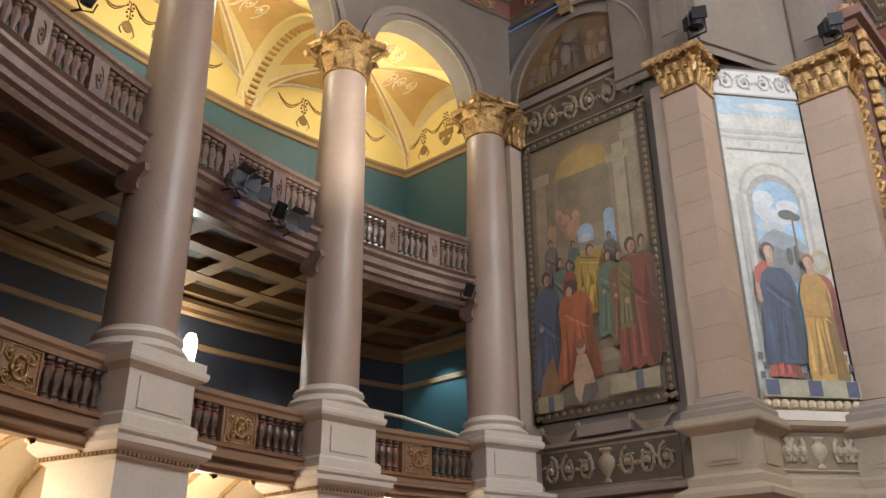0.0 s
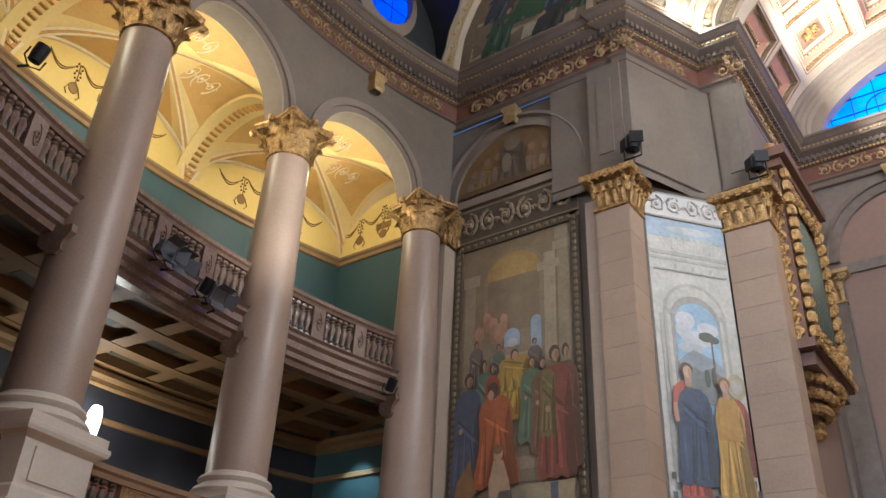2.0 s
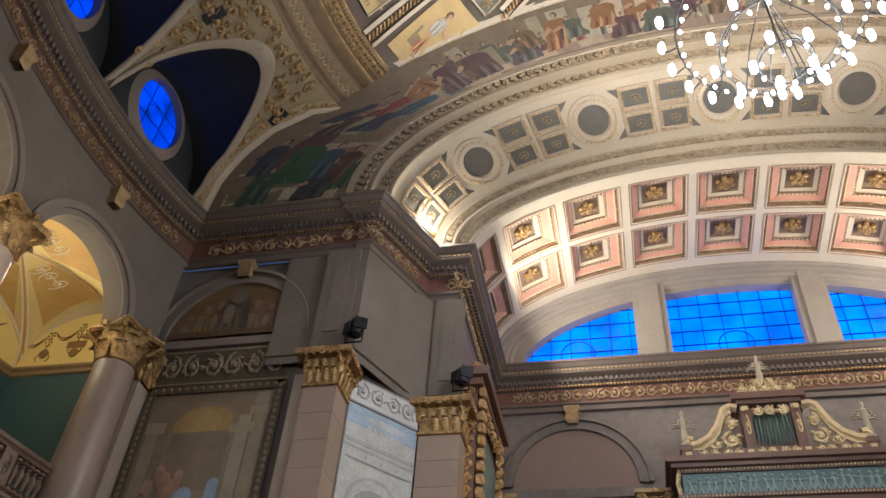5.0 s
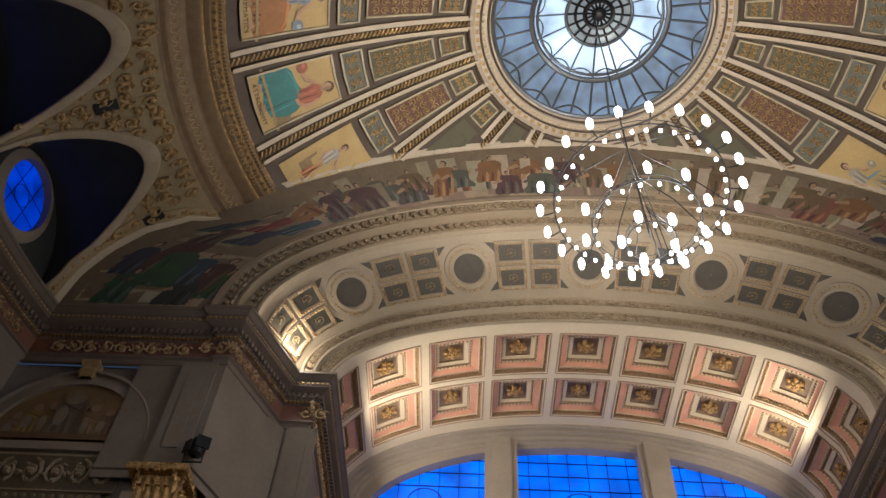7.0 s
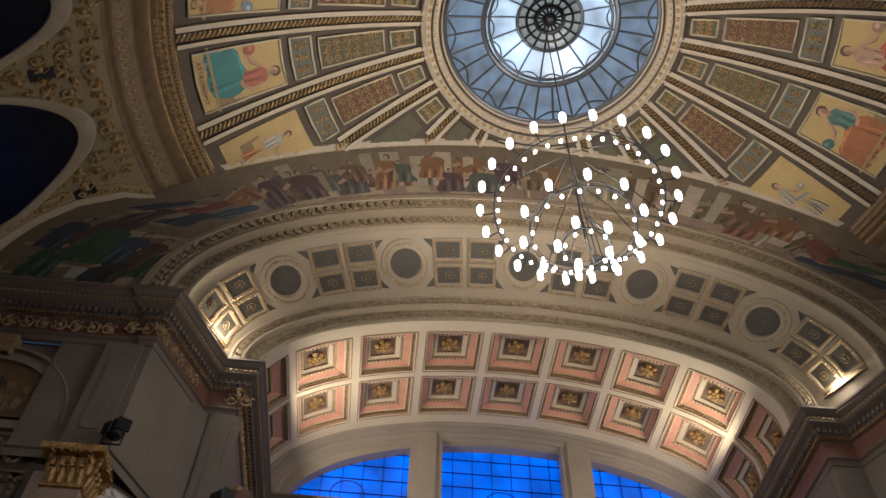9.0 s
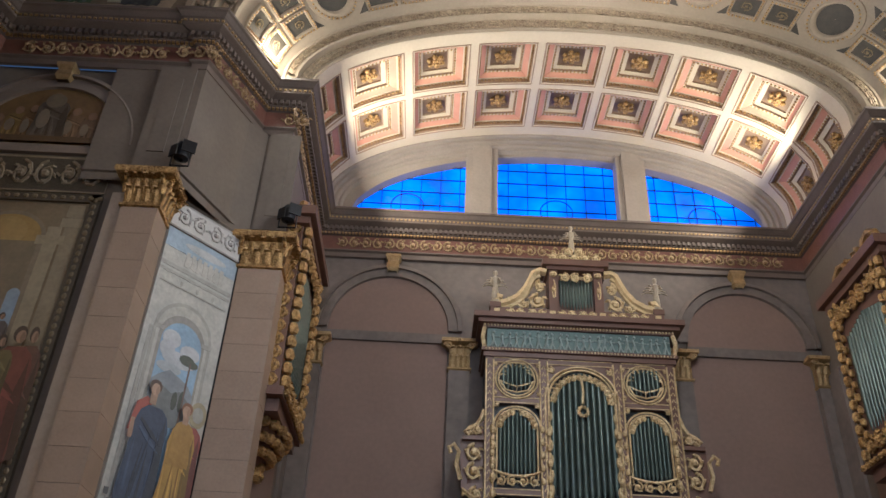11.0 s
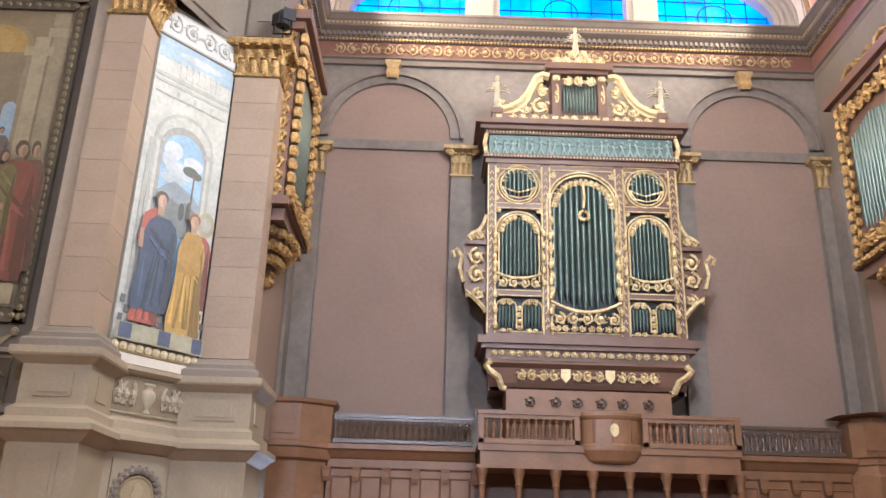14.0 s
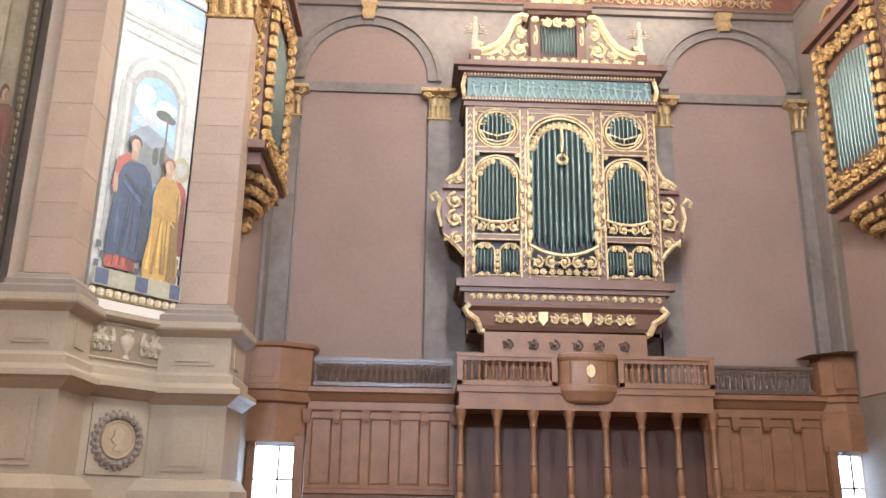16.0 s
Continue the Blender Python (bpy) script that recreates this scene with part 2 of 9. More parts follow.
for x in (-3.0, 10.56):
    lamp("vault_floodlight", "AREA", (x + (0.5 if x < 0 else -0.5), 19.9, 16.25), (3.78, 19.6, 19.2), 880, (1.0, 0.83, 0.60), 2.4)
    lamp("arch_floodlight", "POINT", (x - 1.6 * (1 if x < 0 else -1), 16.0, 16.6), (x, 16, 20), 420, (1.0, 0.84, 0.60), 0.15)
# two floods added behind the camera, unseen, to brighten pier and organ
lamp("unseen_stage_flood", "AREA", (9.0, -2.0, 9.0), (-5.0, 16.0, 6.0), 295, (1.0, 0.94, 0.89), 1.2, 100)
lamp("unseen_stage_flood", "AREA", (-2.0, -3.5, 9.0), (4.0, 22.0, 7.0), 420, (0.95, 0.96, 1.0), 1.2, 90)
lamp("lantern_daylight", "AREA", (3.78, 9.65, 27.0), (3.78, 9.65, 0), 1200, (0.75, 0.87, 1.0), 3.0)
# extra spot above the chandelier, added to brighten dome and arch
lamp("dome_fill", "SPOT", (3.5, 9.7, 15.2), (3.5, 9.7, 24), 10500, (1.0, 0.82, 0.60), 0.6, 150)
# added fill in mid-air before the gallery, without a fitting
lamp("gallery_fill", "AREA", (-8.5, 9.0, 7.5), (-14.5, 10.0, 12.5), 60, (1.0, 0.85, 0.6), 0.4, 90)
# ---- the plan ----
CX, CY = 3.78, 9.65


def ring(a, r, z=None):
    """A point on a circle round the dome's axis; a in degrees from the gallery's middle towards the organ."""
    p = (CX - r * math.cos(radians(a)), CY + r * math.sin(radians(a)))
    return p if z is None else (*p, z)


def mirrored(pts):
    return [(2 * CX - x, y) for x, y in reversed(pts)]


CORNER = 17.66
left = [(-3.5, 22.1), (-3.5, 16.4), (-4.5, 16.38), (-5.47, 14.1), (-6.75, 14.1), (-6.75, 14.2), ring(CORNER, 15.0)]
arc = [ring(a, 15.0) for a in np.linspace(CORNER, -90, 60)[1:-1]]
half = left + arc
EDGE = half + [ring(-90, 15.0)] + mirrored(half)

floor = Shape()
floor.add([(-18, -8, -EYE), (26, -8, -EYE), (26, 25, -EYE), (-18, 25, -EYE)], [(0, 1, 2, 3)])
single("floor", floor, WOOD, "dark wooden floor of the hall", "floor", kind="structure")

# entablature that runs all round the hall
s = Shape().sweep(EDGE, [(-0.62, 14.42), (-0.54, 14.44), (-0.54, 14.6), (-0.47, 14.64), (-0.47, 14.68), (-0.56, 14.7)], True)
trim = thing("trim", "dark stone entablature with gilded red frieze round the hall", "cornice", kind="structure")
part("architrave", s, DARK, trim)
s = Shape().sweep(EDGE, [(-0.55, 14.7), (-0.55, 15.22)], True)
part("frieze", s, RED, trim, "red frieze band with gilded scrolls")
s = Shape().sweep(EDGE, [(-0.56, 15.22), (-0.47, 15.25), (-0.43, 15.31), (-0.40, 15.33), (-0.40, 15.5), (-0.33, 15.52), (-0.2, 15.58), (-0.17, 15.6), (-0.17, 15.78),
                         (-0.13, 15.8), (-0.05, 15.9), (0.0, 15.93), (0.0, 16.0), (-0.06, 16.03), (-1.3, 16.03)], True)
part("cornice", s, DARK, trim)


def along(path, step, start=0.0):
    """Points at even steps along an open path, with the left normal's angle."""
    out, need = [], start
    for a, b in zip(path, path[1:]):
        a, b = Vector(a), Vector(b)
        length = (b - a).length
        d = (b - a) / max(length, 1e-6)
        while need < length:
            p = a + d * need
            out.append((p.x, p.y, math.atan2(d.y, d.x)))
            need += step
        need -= length
    return out


def moved(path, o):
    """The path shifted to its left by o, with mitred corners."""
    s = Shape().sweep(path, [(o, 0), (o, 1)])
    return [(p[0], p[1]) for p in s.v[::2]]


SEEN = [(2 * CX - x, y) for x, y in reversed(left[:5])] + half[:44]
dent, bead, bead2 = Shape(), Shape(), Shape()
for x, y, a in along(moved(SEEN, -0.36), 0.16):
    dent.box((x, y, 15.42), (0.09, 0.1, 0.14), a)
for x, y, a in along(moved(SEEN, -0.16), 0.13):
    bead.box((x, y, 15.69), (0.07, 0.05, 0.05), a)
for x, y, a in along(moved(SEEN, -0.45), 0.11):
    bead2.box((x, y, 15.275), (0.07, 0.07, 0.06), a)
part("dentils", dent, DARK, trim)["kind"] = "stuff"
part("bead_row", bead, DULLGOLD, trim)["kind"] = "stuff"
part("gilt_bead_row", bead2, GOLD, trim)["kind"] = "stuff"


def scroll(shape, where, u0, u1, w0, w1, n, r, out=0.03, turns=1.4, sides=4):
    """A run of n leafy spirals between u0..u1 and w0..w1 on a surface; where(u, w, out) gives the place."""
    du, h = (u1 - u0) / n, (w1 - w0)
    rad = min(du, h) * 0.44
    for i in range(n):
        c = (u0 + du * (i + 0.5), (w0 + w1) / 2)
        flip = 1 if i % 2 else -1
        pts = []
        for k in range(15):
            q = k / 14
            ang = TAU * turns * q + math.pi * (0.5 if flip > 0 else -0.5)
            g = rad * (1 - 0.8 * q)
            pts.append(where(c[0] + g * math.cos(ang) * (du * 0.44 / rad if du > h else 1), c[1] + flip * g * math.sin(ang) * (h * 0.44 / rad if h > du else 1), out))
        shape.tube(pts, r, sides, 0.3)
        p = Vector(where(c[0], c[1], out))
        shape.ball(p, (r * 2.2, r * 2.2, r * 2.2), 6, 4)
        for k in range(5):
            ang = TAU * k / 5 + i
            a = where(c[0] + rad * 0.85 * math.cos(ang), c[1] + rad * 0.85 * math.sin(ang), out)
            b = where(c[0] + rad * 1.25 * math.cos(ang + 0.35), c[1] + rad * 1.12 * math.sin(ang + 0.35), out)
            shape.tube([a, ((Vector(a) + Vector(b)) / 2 + (Vector(where(0, 0, r)) - Vector(where(0, 0, 0)))), b], r * 1.1, 4, 0.7)
    return shape


def along_wall(path):
    """where() for a plan path: u metres along it, w height, out towards the hall."""
    segs, total = [], 0.0
    for a, b in zip(path, path[1:]):
        a, b = Vector(a), Vector(b)
        segs.append((total, a, (b - a).normalized()))
        total += (b - a).length

    def where(u, w, out):
        t0, a, d = segs[0]
        for s0 in segs:
            if s0[0] <= u:
                t0, a, d = s0
        p = a + d * (u - t0)
        return (p.x - d.y * out, p.y + d.x * out, w)
    return where, total


FRIEZEGOLD = surface("frieze_gilding", (0.50, 0.35, 0.18), (0.24, 0.15, 0.07), 0.5, 0.25, scale=7, fine=24, bump=0.4, contrast=0.14)
gilt = Shape()
for chunk in ([(2 * CX + 3.5, 22.1), (-3.5, 22.1)], [(-3.5, 22.1), (-3.5, 16.4)], [(-3.5, 16.4), (-4.5, 16.38)], [(-4.5, 16.38), (-5.47, 14.1)], [(-5.47, 14.1), (-6.75, 14.1)], [(-6.75, 14.2), left[-1]], [left[-1]] + arc[:28]):
    where, total = along_wall(moved(chunk, -0.55))
    scroll(gilt, where, 0.1, total - 0.1, 14.73, 15.19, max(2, int(total / 0.38)), 0.034)
part("frieze_scrolls", gilt, FRIEZEGOLD, trim, "gilded leaf scrolls")["kind"] = "stuff"

# ---- gallery: columns, arches, vaults ----
COLS = [-44.34, -29.25, -14.2, 0.95, 15.95]
RC = 15.6
SPRING, ARCHR = 11.62, 1.5


def arch_wall(a0, a1):
    """One bay of the arcaded wall: curved faces, the arch's soffit and two mouldings."""
    n = 24
    s, mould = Shape(), Shape()
    halfw = radians(a1 - a0) / 2 * RC
    us = np.linspace(-1, 1, n * 2 + 1)
    rf, rb = 15.42, 16.0
    top = 14.5
    lower = []
    for u in us:
        x = u * halfw
        z = SPRING + math.sqrt(max(0, ARCHR ** 2 - x * x)) if abs(x) < ARCHR else SPRING
        lower.append(z)
    mid = (a0 + a1) / 2
    ang = [mid + math.degrees(u * halfw / RC) for u in us]
    s.grid([[ring(a, rf, top) for a in ang], [ring(a, rf, z) for a, z in zip(ang, lower)], [ring(a, rb, z) for a, z in zip(ang, lower)], [ring(a, rb, top) for a in ang]])
    for r0, r1, o in ((ARCHR - 0.02, ARCHR + 0.14, 0.05), (ARCHR + 0.14, ARCHR + 0.34, 0.1)):
        rows = []
        for k in range(33):
            t = math.pi * k / 32
            row = []
            for rr, oo in ((r0, 0), (r0, o), (r1, o * 0.8), (r1, 0)):
                row.append(ring(mid + math.degrees(rr * math.cos(t) / RC), rf - oo, SPRING + rr * math.sin(t)))
            rows.append(row)
        mould.grid(rows)
    return s, mould, mid


arcade = thing("wall_arcade", "brown stone arcade wall on columns", "arcade wall", kind="structure")
for a0, a1 in zip(COLS, COLS[1:]):
    s, mould, mid = arch_wall(a0, a1)
    part("arch_bay", s, WALL, arcade)
    part("archivolt", mould, GREYSTONE, arcade, smooth=True)
    k = Shape()
    k.square((*ring(mid, 15.33), 13.95), [(0.13, 0), (0.17, 0.1), (0.15, 0.3), (0.2, 0.42), (0.2, 0.5)], radians(-mid))
    part("keystone", k, DULLGOLD, arcade, "gilded keystone bracket")
# short wall between the last column and the painted wall
s = Shape()
s.sweep([ring(15.95, 15.42), ring(18.5, 15.42)], [(0, 11.3), (0, 14.5)])
part("arch_end", s, WALL, arcade)


def leaf_capital(s, c, r0, r1, z0, z1, square_turn, n=8):
    """A Corinthian capital: bell, two rows of curled leaves, corner scrolls and a hollowed abacus."""
    h = z1 - z0
    s.lathe((c[0], c[1], z0), [(r0 * 0.98, 0), (r0 * 0.95, h * 0.3), (r0 * 1.05, h * 0.6), (r0 * 1.25, h * 0.84)], 16)
    for row, (zb, zt, out, cnt, off) in enumerate(((0.0, 0.42, 0.34, n, 0), (0.22, 0.68, 0.42, n, 0.5))):
        for k in range(cnt):
            a = TAU * (k + off) / cnt + square_turn
            ca, sa = math.cos(a), math.sin(a)
            wd = math.pi * r0 / cnt * 0.95
            rows = []
            for q, (t, g, ww) in enumerate(((zb, 1.0, 0.7), ((zb + zt) / 2, 1.08, 1.0), (zt * 0.95, 1.22, 0.9), (zt, 1.22 + out * 0.45, 0.6), (zt - 0.06, 1.22 + out * 0.7, 0.3))):
                row = []
                for e, dip in ((-1, 0.0), (-0.5, 0.05), (0, 0.1), (0.5, 0.05), (1, 0.0)):
                    rr = r0 * (g + dip)
                    row.append((c[0] + rr * ca - e * wd * ww * sa, c[1] + rr * sa + e * wd * ww * ca, z0 + h * t))
                rows.append(row)
            s.grid(rows)
    for k in range(4):
        a = square_turn + TAU * (k + 0.5) / 4
        pts = []
        for q in range(13):
            t = q / 12
            g = r0 * (1.15 + (r1 * 1.3 / r0 - 1.15) * min(1, t * 1.6))
            if t > 0.6:
                w = (t - 0.6) / 0.4 * TAU * 1.1
                g = r1 * 1.22 + 0.11 * r1 * math.sin(w)
                zz = 0.74 + 0.09 * math.cos(w)
            else:
                zz = 0.45 + 0.38 * (t / 0.6) ** 0.8
            pts.append((c[0] + g * math.cos(a), c[1] + g * math.sin(a), z0 + h * zz))
        s.tube(pts, r0 * 0.13, 5, 0.3)
        a2 = square_turn + TAU * k / 4
        s.ball((c[0] + r1 * 0.95 * math.cos(a2), c[1] + r1 * 0.95 * math.sin(a2), z0 + h * 0.9), (0.09, 0.09, 0.1))
    # abacus with hollow sides
    rim = []
    for k in range(4):
        a = square_turn + TAU * (k + 0.5) / 4
        b = square_turn + TAU * (k + 1.5) / 4
        p, q = Vector((math.cos(a), math.sin(a))) * r1 * 1.36, Vector((math.cos(b), math.sin(b))) * r1 * 1.36
        for t in (0.06, 0.3, 0.5, 0.7, 0.94):
            m = p.lerp(q, t)
            rim.append(m * (1 - 0.17 * math.sin(math.pi * t)))
    s.grid([[(c[0] + v.x * g, c[1] + v.y * g, z0 + h * t) for v in rim] for g, t in ((0.2, 0.86), (0.92, 0.86), (0.97, 0.92), (1.0, 0.93), (1.0, 1.0), (0.1, 1.0))], True)
    return s


def column(a):
    ob = thing("column", "pink sandstone column with gilded Corinthian capital on panelled pedestal", "column", "columns of the gallery")
    c = ring(a, RC)
    turn = radians(-a)
    s = Shape().lathe((*c, 0), [(0.545 - 0.09 * max(0, t - 0.25) / 0.75, 3.82 + 6.86 * t) for t in np.linspace(0, 1, 14)] + [(0.46, 10.68)], 28)
    part("shaft", s, COLUMN, ob, smooth=True)
    b = Shape().lathe((*c, 0), [(0.5, 3.46), (0.70, 3.47), (0.745, 3.53), (0.70, 3.60), (0.63, 3.62), (0.60, 3.67), (0.63, 3.7), (0.655, 3.74), (0.63, 3.79), (0.56, 3.81), (0.545, 3.86)], 28)
    part("base", b, PALE, ob, smooth=True)
    k = leaf_capital(Shape(), c, 0.46, 0.70, 10.72, 11.62, turn)
    k.lathe((*c, 0), [(0.45, 10.66), (0.5, 10.68), (0.5, 10.72), (0.45, 10.74)], 20)
    part("capital", k, GOLD, ob, "gilded leaf capital", smooth=True)
    p = Shape().square((*c, 0), [(0.70, 2.36), (0.70, 2.5), (0.66, 2.54), (0.62, 2.56), (0.62, 3.14), (0.66, 3.18), (0.74, 3.22), (0.76, 3.27), (0.76, 3.33), (0.72, 3.35), (0.72, 3.47), (0.3, 3.47)], turn)
    part("pedestal", p, PALE, ob)
    p = Shape()
    for w, h, o in ((0.86, 0.44, 0.012), (0.74, 0.34, -0.014)):
        qq = ring(a, RC - 0.62 - o)
        p.box((*qq, 2.85), (0.03, w, h), turn)
    part("panel", p, PALE, ob)
    p = Shape().square((*c, 0), [(0.66, -1.6), (0.66, 1.9), (0.72, 1.94), (0.72, 2.0), (0.8, 2.06), (0.86, 2.12), (0.86, 2.2), (0.9, 2.24), (0.9, 2.3), (0.7, 2.36)], turn)
    part("pier", p, PALE, ob)
    p = Shape()
    for k in range(19):
        for sgn in (-1, 1):
            t = -0.7 + 1.4 * k / 18
            for dx, dy, rot in ((-0.75, t, 0), (t, 0.75 * sgn, 0)):
                x = c[0] + -dx * math.cos(turn) * 1 - dy * math.sin(turn)
                y = c[1] + -dx * math.sin(turn) + dy * math.cos(turn)
                p.box((x, y, 1.985), (0.05, 0.05, 0.05), turn)
    part("dentils", p, BEAM, ob)
    return ob


for a in COLS:
    column(a)
RBACK = 19.4
BAYS = list(zip(COLS, COLS[1:]))


def cross_vault(a0, a1):
    """The web of one groin-vaulted bay, and the lunette on the back wall."""
    web, lun = Shape(), Shape()
    rows = []
    for i in range(25):
        v = i / 24
        r = 16.0 + (RBACK - 16.0) * v
        row = []
        for j in range(41):
            u = -1 + j / 20
            z1 = math.sqrt(max(0, 1 - u * u))
            z2 = math.sqrt(max(0, 1 - (2 * v - 1) ** 2))
            row.append(ring((a0 + a1) / 2 + u * (a1 - a0) / 2, r, SPRING + 1.62 * max(z1, z2)))
        rows.append(row)
    web.grid(rows)
    lun.grid([[ring((a0 + a1) / 2 + (-1 + j / 20) * (a1 - a0) / 2, RBACK - 0.02, z) for j in range(41)] for z in (SPRING - 0.05,)] +
             [[ring((a0 + a1) / 2 + (-1 + j / 20) * (a1 - a0) / 2, RBACK - 0.02, SPRING + 1.62 * math.sqrt(max(0, 1 - (-1 + j / 20) ** 2))) for j in range(41)]])
    return web, lun


vault = thing("ceiling_gallery", "yellow painted groin vaults over the upper gallery", "vault", kind="structure")
for a0, a1 in BAYS:
    web, lun = cross_vault(a0, a1)
    part("vault_web", web, VAULTYELLOW, vault, "pale yellow vault web", smooth=True)
    part("lunette", lun, YELLOW, vault, "yellow lunette with garlands")
    # broad ochre ribs along the groins and across the bay
    for sgn in (-1, 1):
        for wide, mat, drop in ((0.13, CREAM, 0.03), (0.05, OCHRE, 0.04)):
            rib = Shape()
            rows = []
            for k in range(33):
                v = k / 32
                u = sgn * (2 * v - 1)
                z = SPRING + 1.62 * math.sqrt(max(0, 1 - (2 * v - 1) ** 2)) - drop
                r = 16.0 + (RBACK - 16.0) * v
                am = (a0 + a1) / 2 + u * (a1 - a0) / 2
                da = math.degrees(wide / r)
                rows.append([ring(am - da, r, z), ring(am + da, r, z)])
            rib.grid(rows)
            part("groin_band", rib, mat, vault)
    # darker compartments between the groins
    comp = Shape()
    web_at = lambda u, v, d: ring((a0 + a1) / 2 + u * (a1 - a0) / 2, 16.0 + 3.4 * (v + 1) / 2, SPRING + 1.62 * max(math.sqrt(max(0, 1 - u * u)), math.sqrt(max(0, 1 - v * v))) - d)
    for sgn in (-1, 1):
        comp.grid([[web_at(p * q * 0.74, sgn * p, 0.02) for q in np.linspace(-1, 1, 13)] for p in np.linspace(0.3, 0.93, 9)])
        comp.grid([[web_at(sgn * p, p * q * 0.74, 0.02) for q in np.linspace(-1, 1, 13)] for p in np.linspace(0.3, 0.93, 9)])
    part("web_compartments", comp, ORANGE, vault, "orange ornamented compartments", smooth=True)
for a in COLS[:-1]:
    rib = Shape()
    rows = []
    for k in range(33):
        t = math.pi * k / 32
        r = 17.7 - 1.72 * math.cos(t)
        z = SPRING + 1.6 * math.sin(t) - 0.1
        da = math.degrees(0.36 / r)
        rows.append([ring(a - da, r, z + 0.3), ring(a - da, r, z), ring(a - da * 0.6, r, z - 0.02), ring(a + da * 0.6, r, z - 0.02), ring(a + da, r, z), ring(a + da, r, z + 0.3)])
    rib.grid(rows)
    part("transverse_rib", rib, VAULTYELLOW, vault, smooth=True)
    sq = Shape()
    for k in range(2, 31):
        t = math.pi * k / 32
        r = 17.7 - 1.70 * math.cos(t)
        sq.box((*ring(a, r), SPRING + 1.575 * math.sin(t) - 0.12), (0.09, 0.2, 0.05), radians(-a))
    part("rib_ornament", sq, OCHRE, vault)
# end bay's extra strip and end wall
s = Shape().grid([[ring(15.9, r, SPRING + 1.62 * math.sqrt(max(0, 1 - (2 * (r - 16) / 3.4 - 1) ** 2))) for r in np.linspace(16, 19.4, 21)],
                  [ring(20, r, SPRING + 1.62 * math.sqrt(max(0, 1 - (2 * (r - 16) / 3.4 - 1) ** 2))) for r in np.linspace(16, 19.4, 21)]])
part("vault_end", s, CREAM, vault, smooth=True)

END = 14.9
back = thing("wall_gallery_back", "dark teal painted back wall of the galleries", "wall", kind="structure")
pts = [ring(a, RBACK) for a in np.linspace(16.6, -60, 24)]
part("plaster", Shape().sweep(pts, [(0, 6.3), (0, SPRING + 0.02)]), TEAL, back)
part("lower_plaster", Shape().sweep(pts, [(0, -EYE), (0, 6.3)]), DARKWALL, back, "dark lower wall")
part("string_course", Shape().sweep(pts, [(0, 11.36), (0.06, 11.38), (0.06, 11.48), (0.12, 11.54), (0.12, 11.6), (0, 11.63)]), BEAM, back)
part("dado_rail", Shape().sweep(pts, [(0, 5.3), (0.05, 5.32), (0.05, 5.42), (0, 5.45)]), BEAM, back)
part("cornice", Shape().sweep(pts, [(0, 6.0), (0.1, 6.04), (0.1, 6.14), (0.22, 6.2), (0.22, 6.3), (0, 6.32)]), BEAM, back)
endw = thing("wall_gallery_end", "teal end wall of the galleries", "wall", kind="structure")
ends = [(-11.35, END), (-15.4, END)]
part("plaster", Shape().sweep(ends, [(0, -EYE), (0, SPRING)]), TEAL, endw)
part("lunette", Shape().sweep(ends, [(0.01, SPRING - 0.04), (0.01, 13.6)]), YELLOW, endw, "yellow painted lunette")
part("string_course", Shape().sweep(ends, [(0, 11.36), (0.06, 11.38), (0.06, 11.48), (0.12, 11.54), (0.12, 11.6), (0, 11.63)]), BEAM, endw)
part("dado_rail", Shape().sweep(ends, [(0, 5.3), (0.05, 5.32), (0.05, 5.42), (0, 5.45)]), BEAM, endw)
part("cornice", Shape().sweep(ends, [(0, 6.0), (0.1, 6.04), (0.1, 6.14), (0.22, 6.2), (0.22, 6.3), (0, 6.32)]), BEAM, endw)

# galleries' decks
pts = [ring(a, 15.75) for a in np.linspace(18.5, -60, 60)]
deck = thing("ceiling_under_balcony", "coffered dark ceiling under the upper gallery", "ceiling", kind="structure")
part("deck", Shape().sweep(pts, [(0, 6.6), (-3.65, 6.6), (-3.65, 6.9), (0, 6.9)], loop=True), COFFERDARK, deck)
s = Shape()
for a in np.arange(-59, 18, 15.05 / 3):
    s.grid([[ring(a - math.degrees(0.17 / r), r, z) for r, z in ((15.8, 6.6), (15.8, 6.4), (19.4, 6.4), (19.4, 6.6))], [ring(a + math.degrees(0.17 / r), r, z) for r, z in ((15.8, 6.6), (15.8, 6.4), (19.4, 6.4), (19.4, 6.6))]])
for r in (15.9, 17.0, 18.2, 19.2):
    s.sweep([ring(a, r) for a in np.linspace(18.5, -60, 60)], [(0.17, 6.6), (0.17, 6.38), (-0.17, 6.38), (-0.17, 6.6)])
part("beams", s, BEAM, deck)
# flat, darker panels between the beams
s = Shape()
for a in np.arange(-59, 18, 15.05 / 3):
    for r in (16.45, 17.6, 18.7):
        s.box((*ring(a + 2.5, r), 6.585), (0.42, 0.7, 0.03), radians(-a - 2.5))
part("coffer_panels", s, surface("coffer_panel_dark", (0.07, 0.055, 0.035), (0.03, 0.03, 0.022), 0.6, scale=7, fine=25), deck)
lowdeck = Shape().sweep([ring(a, 15.3) for a in np.linspace(18.5, -60, 60)], [(0, 2.46), (-4.1, 2.46), (-4.1, 2.52), (0, 2.52)], loop=True)
single("floor_gallery", lowdeck, WOOD, "wooden floor of the lower gallery", "floor", kind="structure")


